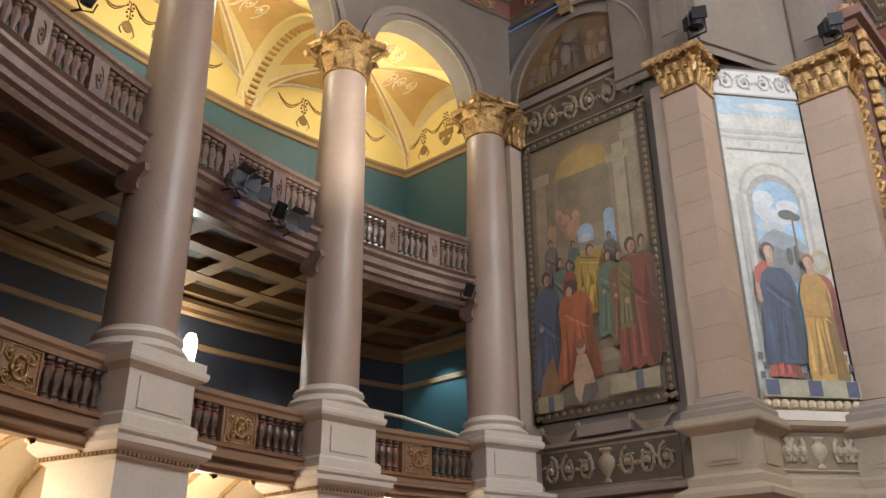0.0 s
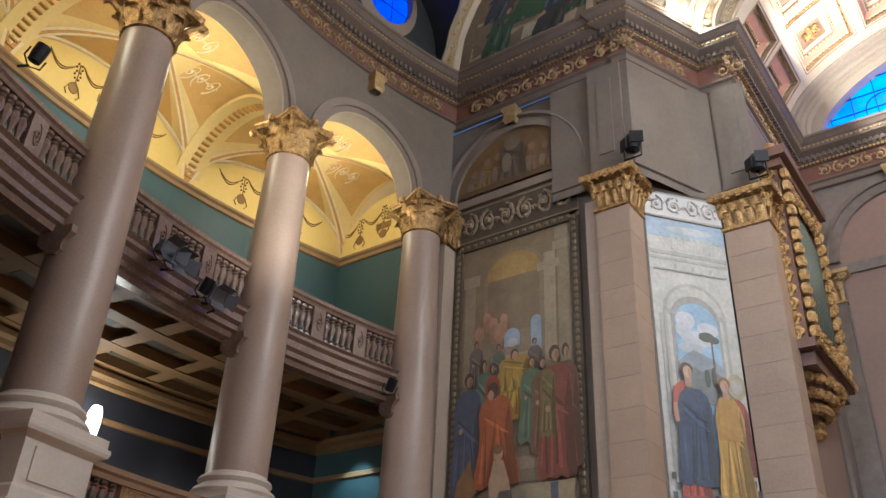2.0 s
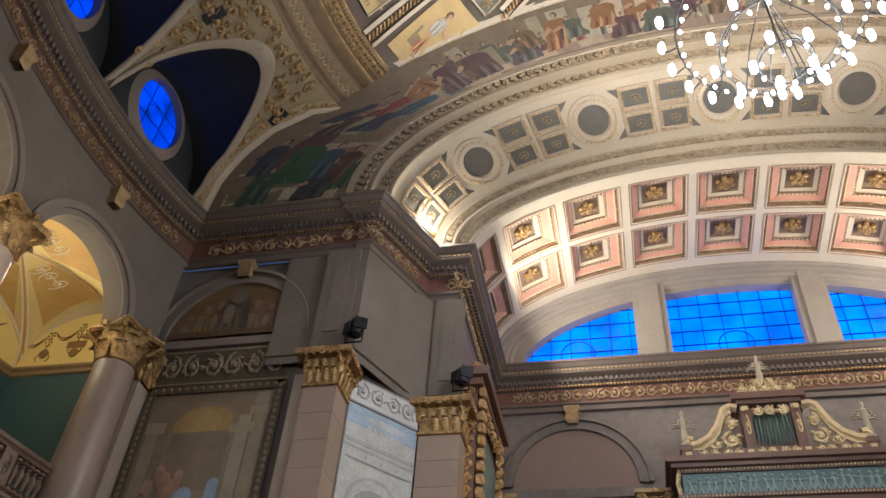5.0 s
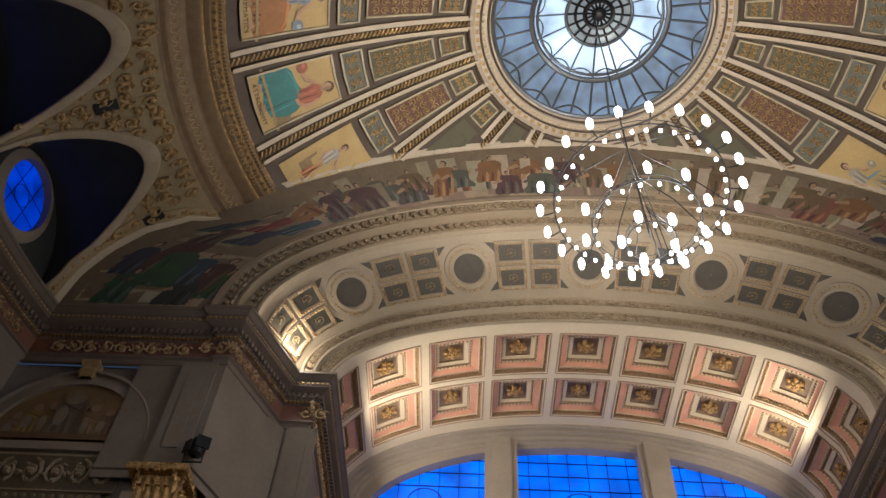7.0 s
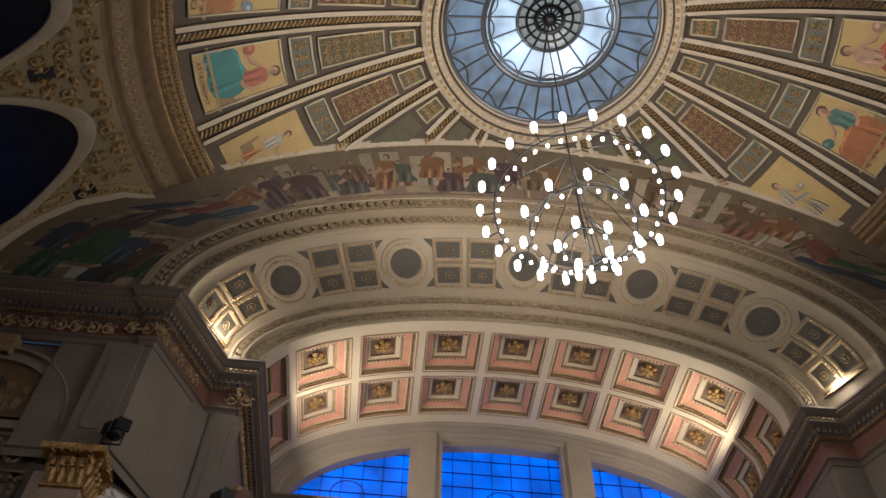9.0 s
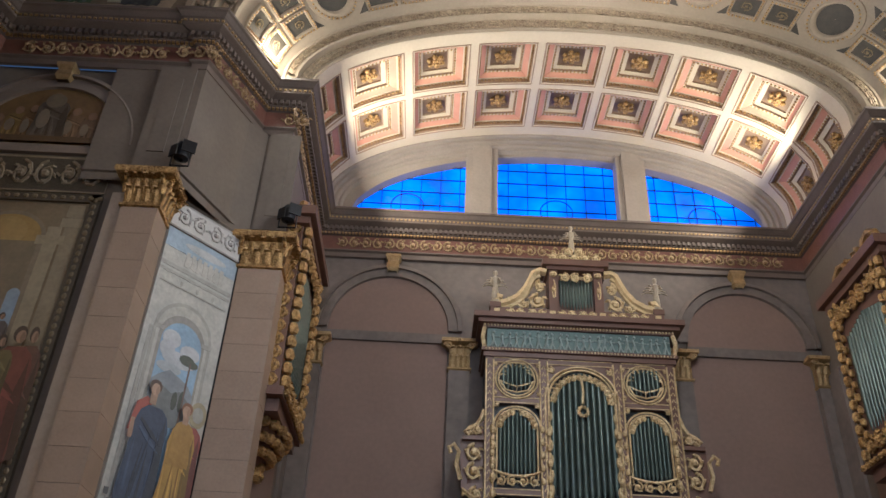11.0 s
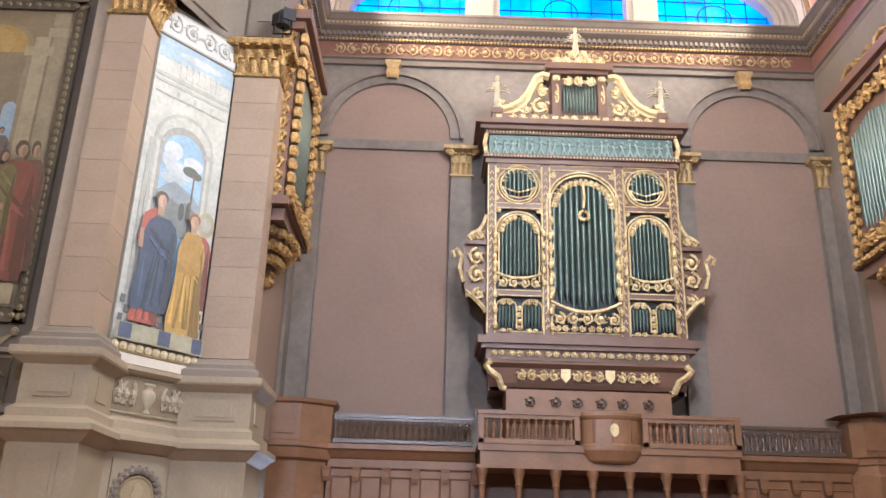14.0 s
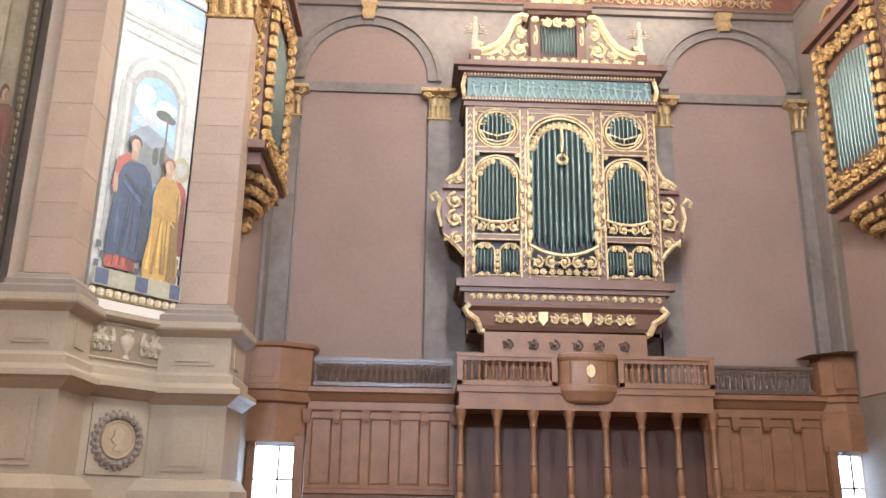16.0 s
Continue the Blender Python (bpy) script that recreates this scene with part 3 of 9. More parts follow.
# ---- balustrades ----
def baluster_mesh(name, h, r, material):
    s = Shape().lathe((0, 0, -EYE), [(r * 1.0, 0), (r * 1.0, 0.08 * h), (r * 0.55, 0.12 * h), (r * 0.8, 0.16 * h), (r * 0.5, 0.24 * h), (r * 0.62, 0.36 * h), (r * 1.0, 0.55 * h),
                                     (r * 0.92, 0.64 * h), (r * 0.5, 0.78 * h), (r * 0.75, 0.82 * h), (r * 0.5, 0.87 * h), (r * 0.95, 0.92 * h), (r * 0.95, h)], 8)
    ob = part(name, s, material, None, smooth=True)
    return ob


low = baluster_mesh("baluster", 0.58, 0.075, BALWOOD)
upp = baluster_mesh("baluster", 0.66, 0.085, BALSTONE)
low_first, upp_first = [low], [upp]


def put_baluster(first, proto, place, parent):
    if first:
        ob = first.pop()
        ob.matrix_basis = Matrix.Translation((place[0], place[1], place[2] + EYE))
        ob.parent = parent
        return ob
    return repeat(proto, (place[0], place[1], place[2] + EYE), 0, parent)


for i, (a0, a1) in enumerate(BAYS):
    m = (a0 + a1) / 2
    # lower parapet
    R0 = 15.5
    lo, hi = a0 + 2.3, a1 - 2.3
    pts = [ring(a, R0) for a in np.linspace(hi, lo, 12)]
    ob = thing("balustrade", "dark bronze-wood balustrade with gilt emblem panel on the lower gallery", "balustrade", "lower gallery balustrades")
    part("handrail", Shape().sweep(pts, [(-0.1, 3.2), (-0.14, 3.24), (-0.14, 3.32), (0.0, 3.35), (0.14, 3.32), (0.14, 3.24), (0.1, 3.2), (0.09, 3.12), (-0.09, 3.12)], loop=True), RAILWOOD, ob)
    part("bottom_rail", Shape().sweep(pts, [(-0.1, 2.36), (-0.1, 2.5), (-0.08, 2.54), (0.08, 2.54), (0.12, 2.5), (0.16, 2.46), (0.16, 2.36)], loop=True), RAILWOOD, ob)
    pw = 1.55
    for sgn in (-1, 1):
        for k in range(6):
            t = (k + 0.5) / 6
            a = m + sgn * (pw + (hi - m - pw) * t)
            put_baluster(low_first, low, (*ring(a, R0), 2.54), ob)
    pan = Shape().box((*ring(m, R0), 2.83), (0.12, 0.72, 0.58), radians(-m))
    panel = part("emblem_panel", pan, RAILWOOD, ob)
    w0 = lambda u, w, out: ring(m + math.degrees(u / R0), R0 - 0.06 - out, w)
    g = Shape()
    for k in range(4):
        sx, sz = (1, -1)[k % 2], (1, -1)[k // 2]
        scroll(g, w0, sx * 0.06, sx * 0.28, 2.83 + sz * 0.04, 2.83 + sz * 0.24, 1, 0.014, 0.015)
    ringpts = [w0(0.13 * math.cos(TAU * k / 16), 2.83 + 0.15 * math.sin(TAU * k / 16), 0.025) for k in range(17)]
    g.tube(ringpts, 0.022, 5)
    for q in ((-0.06, -0.08, 0.06, 0.08), (0.06, -0.08, -0.06, 0.08), (-0.07, 0.0, 0.07, 0.0)):
        g.tube([w0(q[0], 2.83 + q[1], 0.025), w0(q[2], 2.83 + q[3], 0.025)], 0.018, 5)
    fr = [(-0.31, -0.26), (0.31, -0.26), (0.31, 0.26), (-0.31, 0.26), (-0.31, -0.26)]
    g.tube([w0(u, 2.83 + w, 0.01) for u, w in fr], 0.014, 4)
    part("emblem", g, GOLD, panel, "gilt emblem in scrollwork")
    # stone band under it
    s = Shape().sweep(pts, [(-0.1, 2.06), (0.1, 2.06), (0.12, 2.1), (0.2, 2.13), (0.2, 2.18), (0.12, 2.2), (0.12, 2.25), (0.24, 2.28), (0.24, 2.34), (-0.1, 2.36)])
    part("fascia", s, RAILWOOD, ob)
    # upper parapet
    R1 = 15.75
    ob = thing("balustrade", "brownish stone balustrade of the upper gallery with panelled posts", "balustrade", "upper gallery balustrades")
    lo, hi = a0 + 1.2, a1 - 1.2
    pts = [ring(a, R1) for a in np.linspace(hi, lo, 12)]
    part("handrail", Shape().sweep(pts, [(-0.11, 7.86), (-0.15, 7.9), (-0.15, 7.98), (0.0, 8.01), (0.15, 7.98), (0.15, 7.9), (0.11, 7.86), (0.09, 7.8), (-0.09, 7.8)], loop=True), BALSTONE, ob)
    part("bottom_rail", Shape().sweep(pts, [(-0.1, 7.0), (-0.1, 7.12), (0.1, 7.12), (0.14, 7.08), (0.14, 7.0)], loop=True), BALSTONE, ob)
    part("fascia", Shape().sweep(pts, [(-0.2, 6.36), (0.02, 6.36), (0.05, 6.46), (0.12, 6.5), (0.12, 6.6), (0.2, 6.66), (0.2, 6.8), (0.28, 6.86), (0.28, 6.93), (0.34, 6.98), (-0.2, 7.0)]), BALSTONE, ob)
    n = 3
    for q in range(n + 1):
        a = lo + (hi - lo) * q / n
        post = Shape().box((*ring(a, R1), 7.46), (0.2, 0.32, 0.70), radians(-a))
        p0 = part("post", post, BALSTONE, ob)
        g = Shape()
        ww = lambda u, w, out: ring(a + math.degrees(u / R1), R1 - 0.1 - out, w)
        scroll(g, ww, -0.09, 0.09, 7.2, 7.72, 1, 0.012, 0.012)
        part("post_carving", g, BALSTONE, p0)
        if q < n:
            b = lo + (hi - lo) * (q + 1) / n
            for k in range(5):
                t = (k + 0.9) / 5.8
                put_baluster(upp_first, upp, (*ring(a + (b - a) * (0.12 + 0.80 * t), R1), 7.12), ob)
    # console brackets beside the columns
    for a in (a1 - 1.75,):
        s = Shape()
        prof = [(15.95, 6.45), (15.38, 6.45), (15.36, 6.32), (15.46, 6.2), (15.5, 6.1), (15.47, 6.02), (15.55, 5.95), (15.7, 5.97), (15.95, 6.15)]
        da = math.degrees(0.11 / 15.5)
        s.add([ring(a - da, r, z) for r, z in prof] + [ring(a + da, r, z) for r, z in prof],
              [tuple(range(9)), tuple(range(17, 8, -1))] + [(k, k + 9, (k + 1) % 9 + 9, (k + 1) % 9) for k in range(9)])
        part("bracket", s, BALSTONE, ob)

# lit cove below the lower gallery
cove = thing("ceiling_cove", "lit cream coved ceiling with ribs below the gallery", "cove", kind="structure")
s = Shape()
prof = [(15.5, 2.06), (15.8, 2.26), (16.2, 2.4), (16.6, 2.42), (17.0, 2.34), (17.4, 2.14), (17.7, 1.86), (17.9, 1.5), (17.98, 1.1), (18.0, 0.6)]
s.grid([[ring(a, r, z) for r, z in prof] for a in np.linspace(-60, 18, 60)])
part("cove_plaster", s, CREAM, cove, smooth=True)
s = Shape()
for a in np.arange(-59, 18, 3.0):
    s.tube([ring(a, r - 0.02, z - 0.03) for r, z in prof], 0.05, 5)
part("cove_ribs", s, DULLGOLD, cove)
# ---- painted wall beside the gallery ----
YW = 14.95
PX0, PX1 = -11.3, -6.8


def on_wall(u, w, out):
    return (u, YW - out, w)


wall = thing("wall_painted", "brown plaster wall that carries the large mural", "wall", kind="structure")
s = Shape().box(((PX0 + PX1) / 2, YW + 0.2, 6.45), (PX1 - PX0, 0.4, 16.1))
part("plaster", s, WALL, wall)


def arch_band(s, cx, cz, r0, r1, where, out, t0=0.0, t1=math.pi, n=32, squash=1.0):
    rows = []
    for k in range(n + 1):
        t = t0 + (t1 - t0) * k / n
        rows.append([where(cx + r * math.cos(t), cz + r * math.sin(t) * squash, o) for r, o in ((r0, 0), (r0, out), (r1, out * 0.7), (r1, 0))])
    return s.grid(rows)


LCX, LCZ, LR = -9.17, 12.1, 1.72
s = arch_band(Shape(), LCX, LCZ, LR, LR + 0.3, on_wall, 0.12)
arch_band(s, LCX, LCZ, LR + 0.3, LR + 0.42, on_wall, 0.2)
s.box((LCX, YW - 0.05, 11.95), (3.9, 0.14, 0.22))
part("lunette_arch", s, GREYSTONE, wall, smooth=True)
k = Shape().square((-9.17, YW - 0.1, 13.95), [(0.14, 0), (0.19, 0.12), (0.16, 0.3), (0.22, 0.42), (0.22, 0.5)])
part("keystone", k, DULLGOLD, wall, "gilded keystone bracket")

PAINTS = {}


def paint(colour):
    key = tuple(round(v, 3) for v in colour)
    colour = key
    if key not in PAINTS:
        PAINTS[key] = surface("oil_paint", colour, tuple(c * 0.62 for c in colour), 0.55, scale=2.6, fine=11, bump=0.12, contrast=0.22)
    return PAINTS[key]


def robe(cx, base, w, h, lean=0.0, flare=1.0):
    """A draped outline: narrow shoulders, full folds below."""
    side = [(0.5 * flare, 0.0), (0.52 * flare, 0.15), (0.46, 0.4), (0.44, 0.6), (0.47, 0.78), (0.38, 0.9), (0.2, 0.97)]
    pts = [(cx + w * x + lean * t * h, base + h * t) for x, t in side] + [(cx - w * x + lean * t * h, base + h * t) for x, t in reversed(side)]
    foot = [(cx - w * flare * (0.5 - q), base + h * 0.02 * (1 if k % 2 else -1)) for k, q in enumerate((0.15, 0.3, 0.45, 0.6, 0.75, 0.9))]
    return pts + foot


def oval(cx, cy, a, b, n=14):
    return [(cx + a * math.cos(TAU * k / n), cy + b * math.sin(TAU * k / n)) for k in range(n)]


def rect(x0, y0, x1, y1):
    return [(x0, y0), (x1, y0), (x1, y1), (x0, y1)]


def arched(x0, y0, x1, y1, n=12, ratio=0.46):
    r = (x1 - x0) / 2
    h = r * ratio
    return [(x0, y0), (x1, y0)] + [((x0 + x1) / 2 + r * math.cos(math.pi * k / n), y1 - h + h * math.sin(math.pi * k / n)) for k in range(n + 1)]


def picture(parent, where, layers, step=0.0035, start=0.05, tone=1.0):
    """Painted patches laid one over another on a canvas."""
    for i, (outline, colour) in enumerate(layers):
        colour = tuple(v * tone for v in colour)
        part("painted_patch", Shape().plate(outline, lambda u, w, o: where(u, w, o + start + i * step - 0.004), 0.004), paint(colour), parent)


SKIN, SKYBLUE = (0.46, 0.27, 0.17), (0.33, 0.43, 0.55)
mural = thing("mural", "tall oil mural of robed group before a throne in a niche", "painting")
MX0, MX1, MZ0, MZ1 = -10.78, -7.42, 3.84, 10.72
part("canvas", Shape().box(((MX0 + MX1) / 2, YW - 0.02, (MZ0 + MZ1) / 2), (MX1 - MX0, 0.05, MZ1 - MZ0)), paint((0.26, 0.19, 0.11)), mural)


def on_mural(u, w, out):
    return on_wall(MX0 + 0.22 + (MX1 - MX0 - 0.44) * u, MZ0 + 0.3 + (MZ1 - MZ0 - 0.5) * w, out)


def drape(cx, base, w, h, colour, lean=0.0, flare=1.0, seed=0):
    """A robe with lit and shaded folds."""
    rn = random.Random(seed + int(cx * 1000) + int(base * 517))
    out = [(robe(cx, base, w, h, lean, flare), colour)]
    dark, light = tuple(c * 0.45 for c in colour), tuple(min(0.8, c * 1.5 + 0.01) for c in colour)
    out.append(([(cx + w * 0.5 * flare, base), (cx + w * 0.44 + lean * h * 0.6, base + h * 0.6), (cx + w * 0.36 + lean * h * 0.9, base + h * 0.88), (cx + w * 0.22 + lean * h * 0.6, base + h * 0.55), (cx + w * 0.3 * flare, base)], dark))
    for k in range(6):
        x = -0.38 + 0.13 * k + rn.uniform(-0.03, 0.03)
        t0, t1 = rn.uniform(0.0, 0.12), rn.uniform(0.4, 0.8)
        wd = rn.uniform(0.02, 0.05)
        c = dark if k % 2 else light
        bend = rn.uniform(-0.12, 0.12)
        out.append(([(cx + w * (x - wd) * flare, base + h * t0), (cx + w * (x + wd) * flare, base + h * t0), (cx + w * (x * 0.9 + wd + bend * 0.5) + lean * h * 0.3, base + h * (t0 + t1) / 2), (cx + w * (x * 0.7 + bend) + lean * h * t1, base + h * t1), (cx + w * (x * 0.9 - wd * 0.4 + bend * 0.5) + lean * h * 0.3, base + h * (t0 + t1) / 2)], c))
    for k in range(2):
        y = rn.uniform(0.55, 0.8)
        out.append(([(cx - w * 0.34 + lean * h * y, base + h * (y + 0.08)), (cx - w * 0.3 + lean * h * y, base + h * (y + 0.1)), (cx + w * 0.1 + lean * h * y, base + h * (y - 0.02)), (cx + w * 0.36 + lean * h * y, base + h * (y - 0.12)), (cx + w * 0.05 + lean * h * y, base + h * (y - 0.06))], light if k else dark))
    return out


def figure(cx, base, w, h, colour, skin=SKIN, lean=0.0, hair=(0.06, 0.035, 0.025), second=None):
    out = drape(cx, base, w, h * 0.86, colour, lean)
    if second:
        out += drape(cx - w * 0.2, base + h * 0.3, w * 0.45, h * 0.52, second, lean)
    out.append((oval(cx + lean * h * 0.92, base + h * 0.925, w * 0.15, h * 0.062), hair))
    out.append((oval(cx + lean * h * 0.92 + w * 0.03, base + h * 0.905, w * 0.105, h * 0.048), skin))
    out.append((oval(cx + lean * h * 0.92 + w * 0.07, base + h * 0.9, w * 0.05, h * 0.04), tuple(c * 0.6 for c in skin)))
    out.append((oval(cx - w * 0.2, base + h * 0.5, w * 0.07, h * 0.025), skin))
    return out


GREY1, CRM, CRM2 = (0.27, 0.215, 0.145), (0.40, 0.325, 0.21), (0.33, 0.265, 0.17)
layers = [(rect(0, 0, 1, 0.13), (0.37, 0.30, 0.19)), (arched(0.2, 0.45, 0.78, 0.96), GREY1), (oval(0.48, 0.855, 0.25, 0.09, 24), (0.42, 0.26, 0.07)), (oval(0.45, 0.875, 0.17, 0.06, 24), (0.48, 0.31, 0.10)), (rect(0.24, 0.62, 0.72, 0.84), (0.23, 0.175, 0.11)),
          (rect(0.02, 0.3, 0.12, 0.84), CRM2), (rect(0.0, 0.84, 0.16, 0.885), CRM), (rect(0.14, 0.3, 0.2, 0.8), (0.24, 0.19, 0.12)),
          (rect(0.76, 0.25, 0.86, 0.9), CRM), (rect(0.88, 0.25, 0.99, 0.96), CRM2), (rect(0.70, 0.83, 0.9, 0.865), CRM), (rect(0.84, 0.9, 1.0, 0.935), CRM), (rect(0.86, 0.94, 0.98, 0.99), CRM2),
          (arched(0.64, 0.48, 0.73, 0.66), SKYBLUE), (arched(0.40, 0.56, 0.54, 0.63), SKYBLUE), (oval(0.47, 0.575, 0.05, 0.018), (0.5, 0.52, 0.53)),
          (rect(0.28, 0.5, 0.66, 0.53), CRM), (rect(0.3, 0.34, 0.36, 0.5), CRM2), (rect(0.58, 0.34, 0.64, 0.5), CRM2)]
for k in range(6):
    layers.append((rect(0.36 - 0.02 * k, 0.33 - 0.042 * (k + 1), 0.72, 0.33 - 0.042 * k), ((0.42, 0.35, 0.235), (0.30, 0.245, 0.16))[k % 2]))
for cx, cy, sc in ((0.17, 0.635, 1.0), (0.29, 0.66, 1.1), (0.36, 0.625, 1.2), (0.40, 0.67, 0.8), (0.24, 0.69, 0.8)):
    layers += [(oval(cx, cy, 0.045 * sc, 0.032 * sc), SKIN), (oval(cx + 0.02, cy + 0.036 * sc, 0.022 * sc, 0.013 * sc), (0.30, 0.15, 0.08)), ([(cx - 0.03, cy - 0.02), (cx + 0.0, cy - 0.07 * sc), (cx + 0.03, cy - 0.065 * sc), (cx + 0.03, cy)], (0.40, 0.22, 0.14))]
layers += figure(0.15, 0.42, 0.14, 0.19, (0.16, 0.13, 0.12)) + figure(0.36, 0.39, 0.13, 0.19, (0.10, 0.15, 0.13)) + figure(0.68, 0.38, 0.14, 0.19, (0.12, 0.10, 0.10))
layers += [*drape(0.52, 0.29, 0.38, 0.2, (0.50, 0.33, 0.05), 0, 1.25), *drape(0.51, 0.39, 0.3, 0.13, (0.42, 0.27, 0.045)), (oval(0.51, 0.52, 0.035, 0.023), (0.06, 0.035, 0.025)), (oval(0.515, 0.515, 0.028, 0.018), SKIN),
           ([(0.4, 0.28), (0.44, 0.28), (0.5, 0.4)], (0.24, 0.14, 0.02)), ([(0.55, 0.27), (0.6, 0.28), (0.54, 0.4)], (0.24, 0.14, 0.02))]
layers += figure(0.24, 0.2, 0.16, 0.33, (0.12, 0.19, 0.14)) + figure(0.32, 0.2, 0.14, 0.31, (0.30, 0.05, 0.035)) + figure(0.10, 0.06, 0.27, 0.43, (0.055, 0.085, 0.15), lean=0.02)
layers += [([(0.0, 0.03), (0.12, 0.02), (0.2, 0.06), (0.13, 0.17), (0.03, 0.1)], (0.26, 0.13, 0.05))]
layers += [*drape(0.37, 0.07, 0.32, 0.32, (0.40, 0.10, 0.03), -0.05, 1.15), (oval(0.335, 0.40, 0.05, 0.03), (0.05, 0.03, 0.025)), (oval(0.315, 0.385, 0.028, 0.018), SKIN), ([(0.28, 0.08), (0.33, 0.08), (0.36, 0.3)], (0.26, 0.06, 0.02)), ([(0.42, 0.08), (0.47, 0.1), (0.39, 0.28)], (0.26, 0.06, 0.02))]
layers += figure(0.66, 0.2, 0.2, 0.30, (0.09, 0.16, 0.11), lean=0.03) + figure(0.76, 0.16, 0.2, 0.33, (0.16, 0.09, 0.05)) + figure(0.97, 0.1, 0.2, 0.42, (0.13, 0.055, 0.04), lean=-0.03) + figure(0.87, 0.07, 0.3, 0.45, (0.20, 0.045, 0.035), second=(0.17, 0.14, 0.05))
layers += [(rect(0.0, -0.02, 0.22, 0.035), (0.38, 0.31, 0.19)), (rect(0.09, -0.02, 0.14, 0.033), (0.09, 0.11, 0.17)), (rect(0.62, 0.0, 1.0, 0.06), (0.38, 0.31, 0.19)), (rect(0.82, 0.0, 0.88, 0.058), (0.09, 0.11, 0.17)),
           ([(0.3, 0.0), (0.4, -0.02), (0.52, 0.02), (0.5, 0.07), (0.4, 0.09)], (0.09, 0.085, 0.08)), ([(0.33, 0.02), (0.37, -0.01), (0.41, 0.05), (0.5, 0.05), (0.49, 0.08), (0.44, 0.15), (0.36, 0.15), (0.32, 0.08)], (0.46, 0.30, 0.19)), (oval(0.40, 0.175, 0.04, 0.026), (0.46, 0.29, 0.18)), (oval(0.395, 0.187, 0.04, 0.016), (0.22, 0.10, 0.05))]
layers = [(o, tuple(0.74 * v + 0.26 * g for v, g in zip(c, (0.20, 0.145, 0.085)))) for o, c in layers]
picture(mural, on_mural, layers, 0.0009, 0.05, 1.12)
fr = Shape()
for x0, x1, z0, z1 in ((MX0 - 0.02, MX0 + 0.2, MZ0, MZ1), (MX1 - 0.2, MX1 + 0.02, MZ0, MZ1), (MX0, MX1, MZ0, MZ0 + 0.24), (MX0, MX1, MZ1 - 0.2, MZ1)):
    fr.box(((x0 + x1) / 2, YW - 0.05, (z0 + z1) / 2), (x1 - x0, 0.12, z1 - z0))
part("frame", fr, BRONZEGROUND, mural, "dark ornamented frame")
be = Shape()
for z in np.arange(MZ0 + 0.1, MZ1, 0.17):
    for x in (MX0 + 0.09, MX1 - 0.09):
        be.ball((x, YW - 0.115, z), (0.055, 0.03, 0.07))
for x in np.arange(MX0 + 0.15, MX1, 0.2):
    for z in (MZ0 + 0.12, MZ1 - 0.1):
        be.ball((x, YW - 0.115, z), (0.07, 0.03, 0.06))
part("frame_beads", be, surface("dark_gilt_bead", (0.24, 0.175, 0.095), (0.13, 0.095, 0.05), 0.5, 0.2, scale=6), mural)["kind"] = "stuff"

lun = thing("lunette_painting", "half-round painting of draped group in ochre", "painting")
part("canvas", Shape().plate([(LCX + LR * math.cos(math.pi * k / 30), LCZ + LR * math.sin(math.pi * k / 30)) for k in range(31)], on_wall, 0.03), paint((0.21, 0.125, 0.05)), lun)
lay = []
for cx, cz, w, h, c in ((-10.35, 12.15, 0.55, 0.75, (0.32, 0.20, 0.12)), (-9.95, 12.3, 0.6, 0.85, (0.40, 0.26, 0.07)), (-9.6, 12.2, 0.5, 1.0, (0.28, 0.15, 0.06)), (-8.6, 12.2, 0.6, 0.95, (0.34, 0.20, 0.10)), (-8.2, 12.2, 0.5, 0.8, (0.26, 0.16, 0.10)), (-9.15, 12.25, 0.8, 1.35, (0.15, 0.13, 0.11))):
    lay += drape(cx, cz, w, h * 0.85, c) + [(oval(cx, cz + h * 0.92, 0.1, 0.12), SKIN), (oval(cx - w * 0.2, cz + h * 0.4, w * 0.18, h * 0.22), (0.40, 0.33, 0.24))]
lay += [(oval(-9.15, 13.35, 0.24, 0.22), (0.35, 0.29, 0.2)), (rect(-10.7, 12.12, -7.6, 12.28), (0.17, 0.10, 0.05))]
lay = [(o, tuple(0.6 * v + 0.4 * g for v, g in zip(c, (0.21, 0.13, 0.055)))) for o, c in lay]
picture(lun, on_wall, lay, 0.0015, 0.034, 0.75)


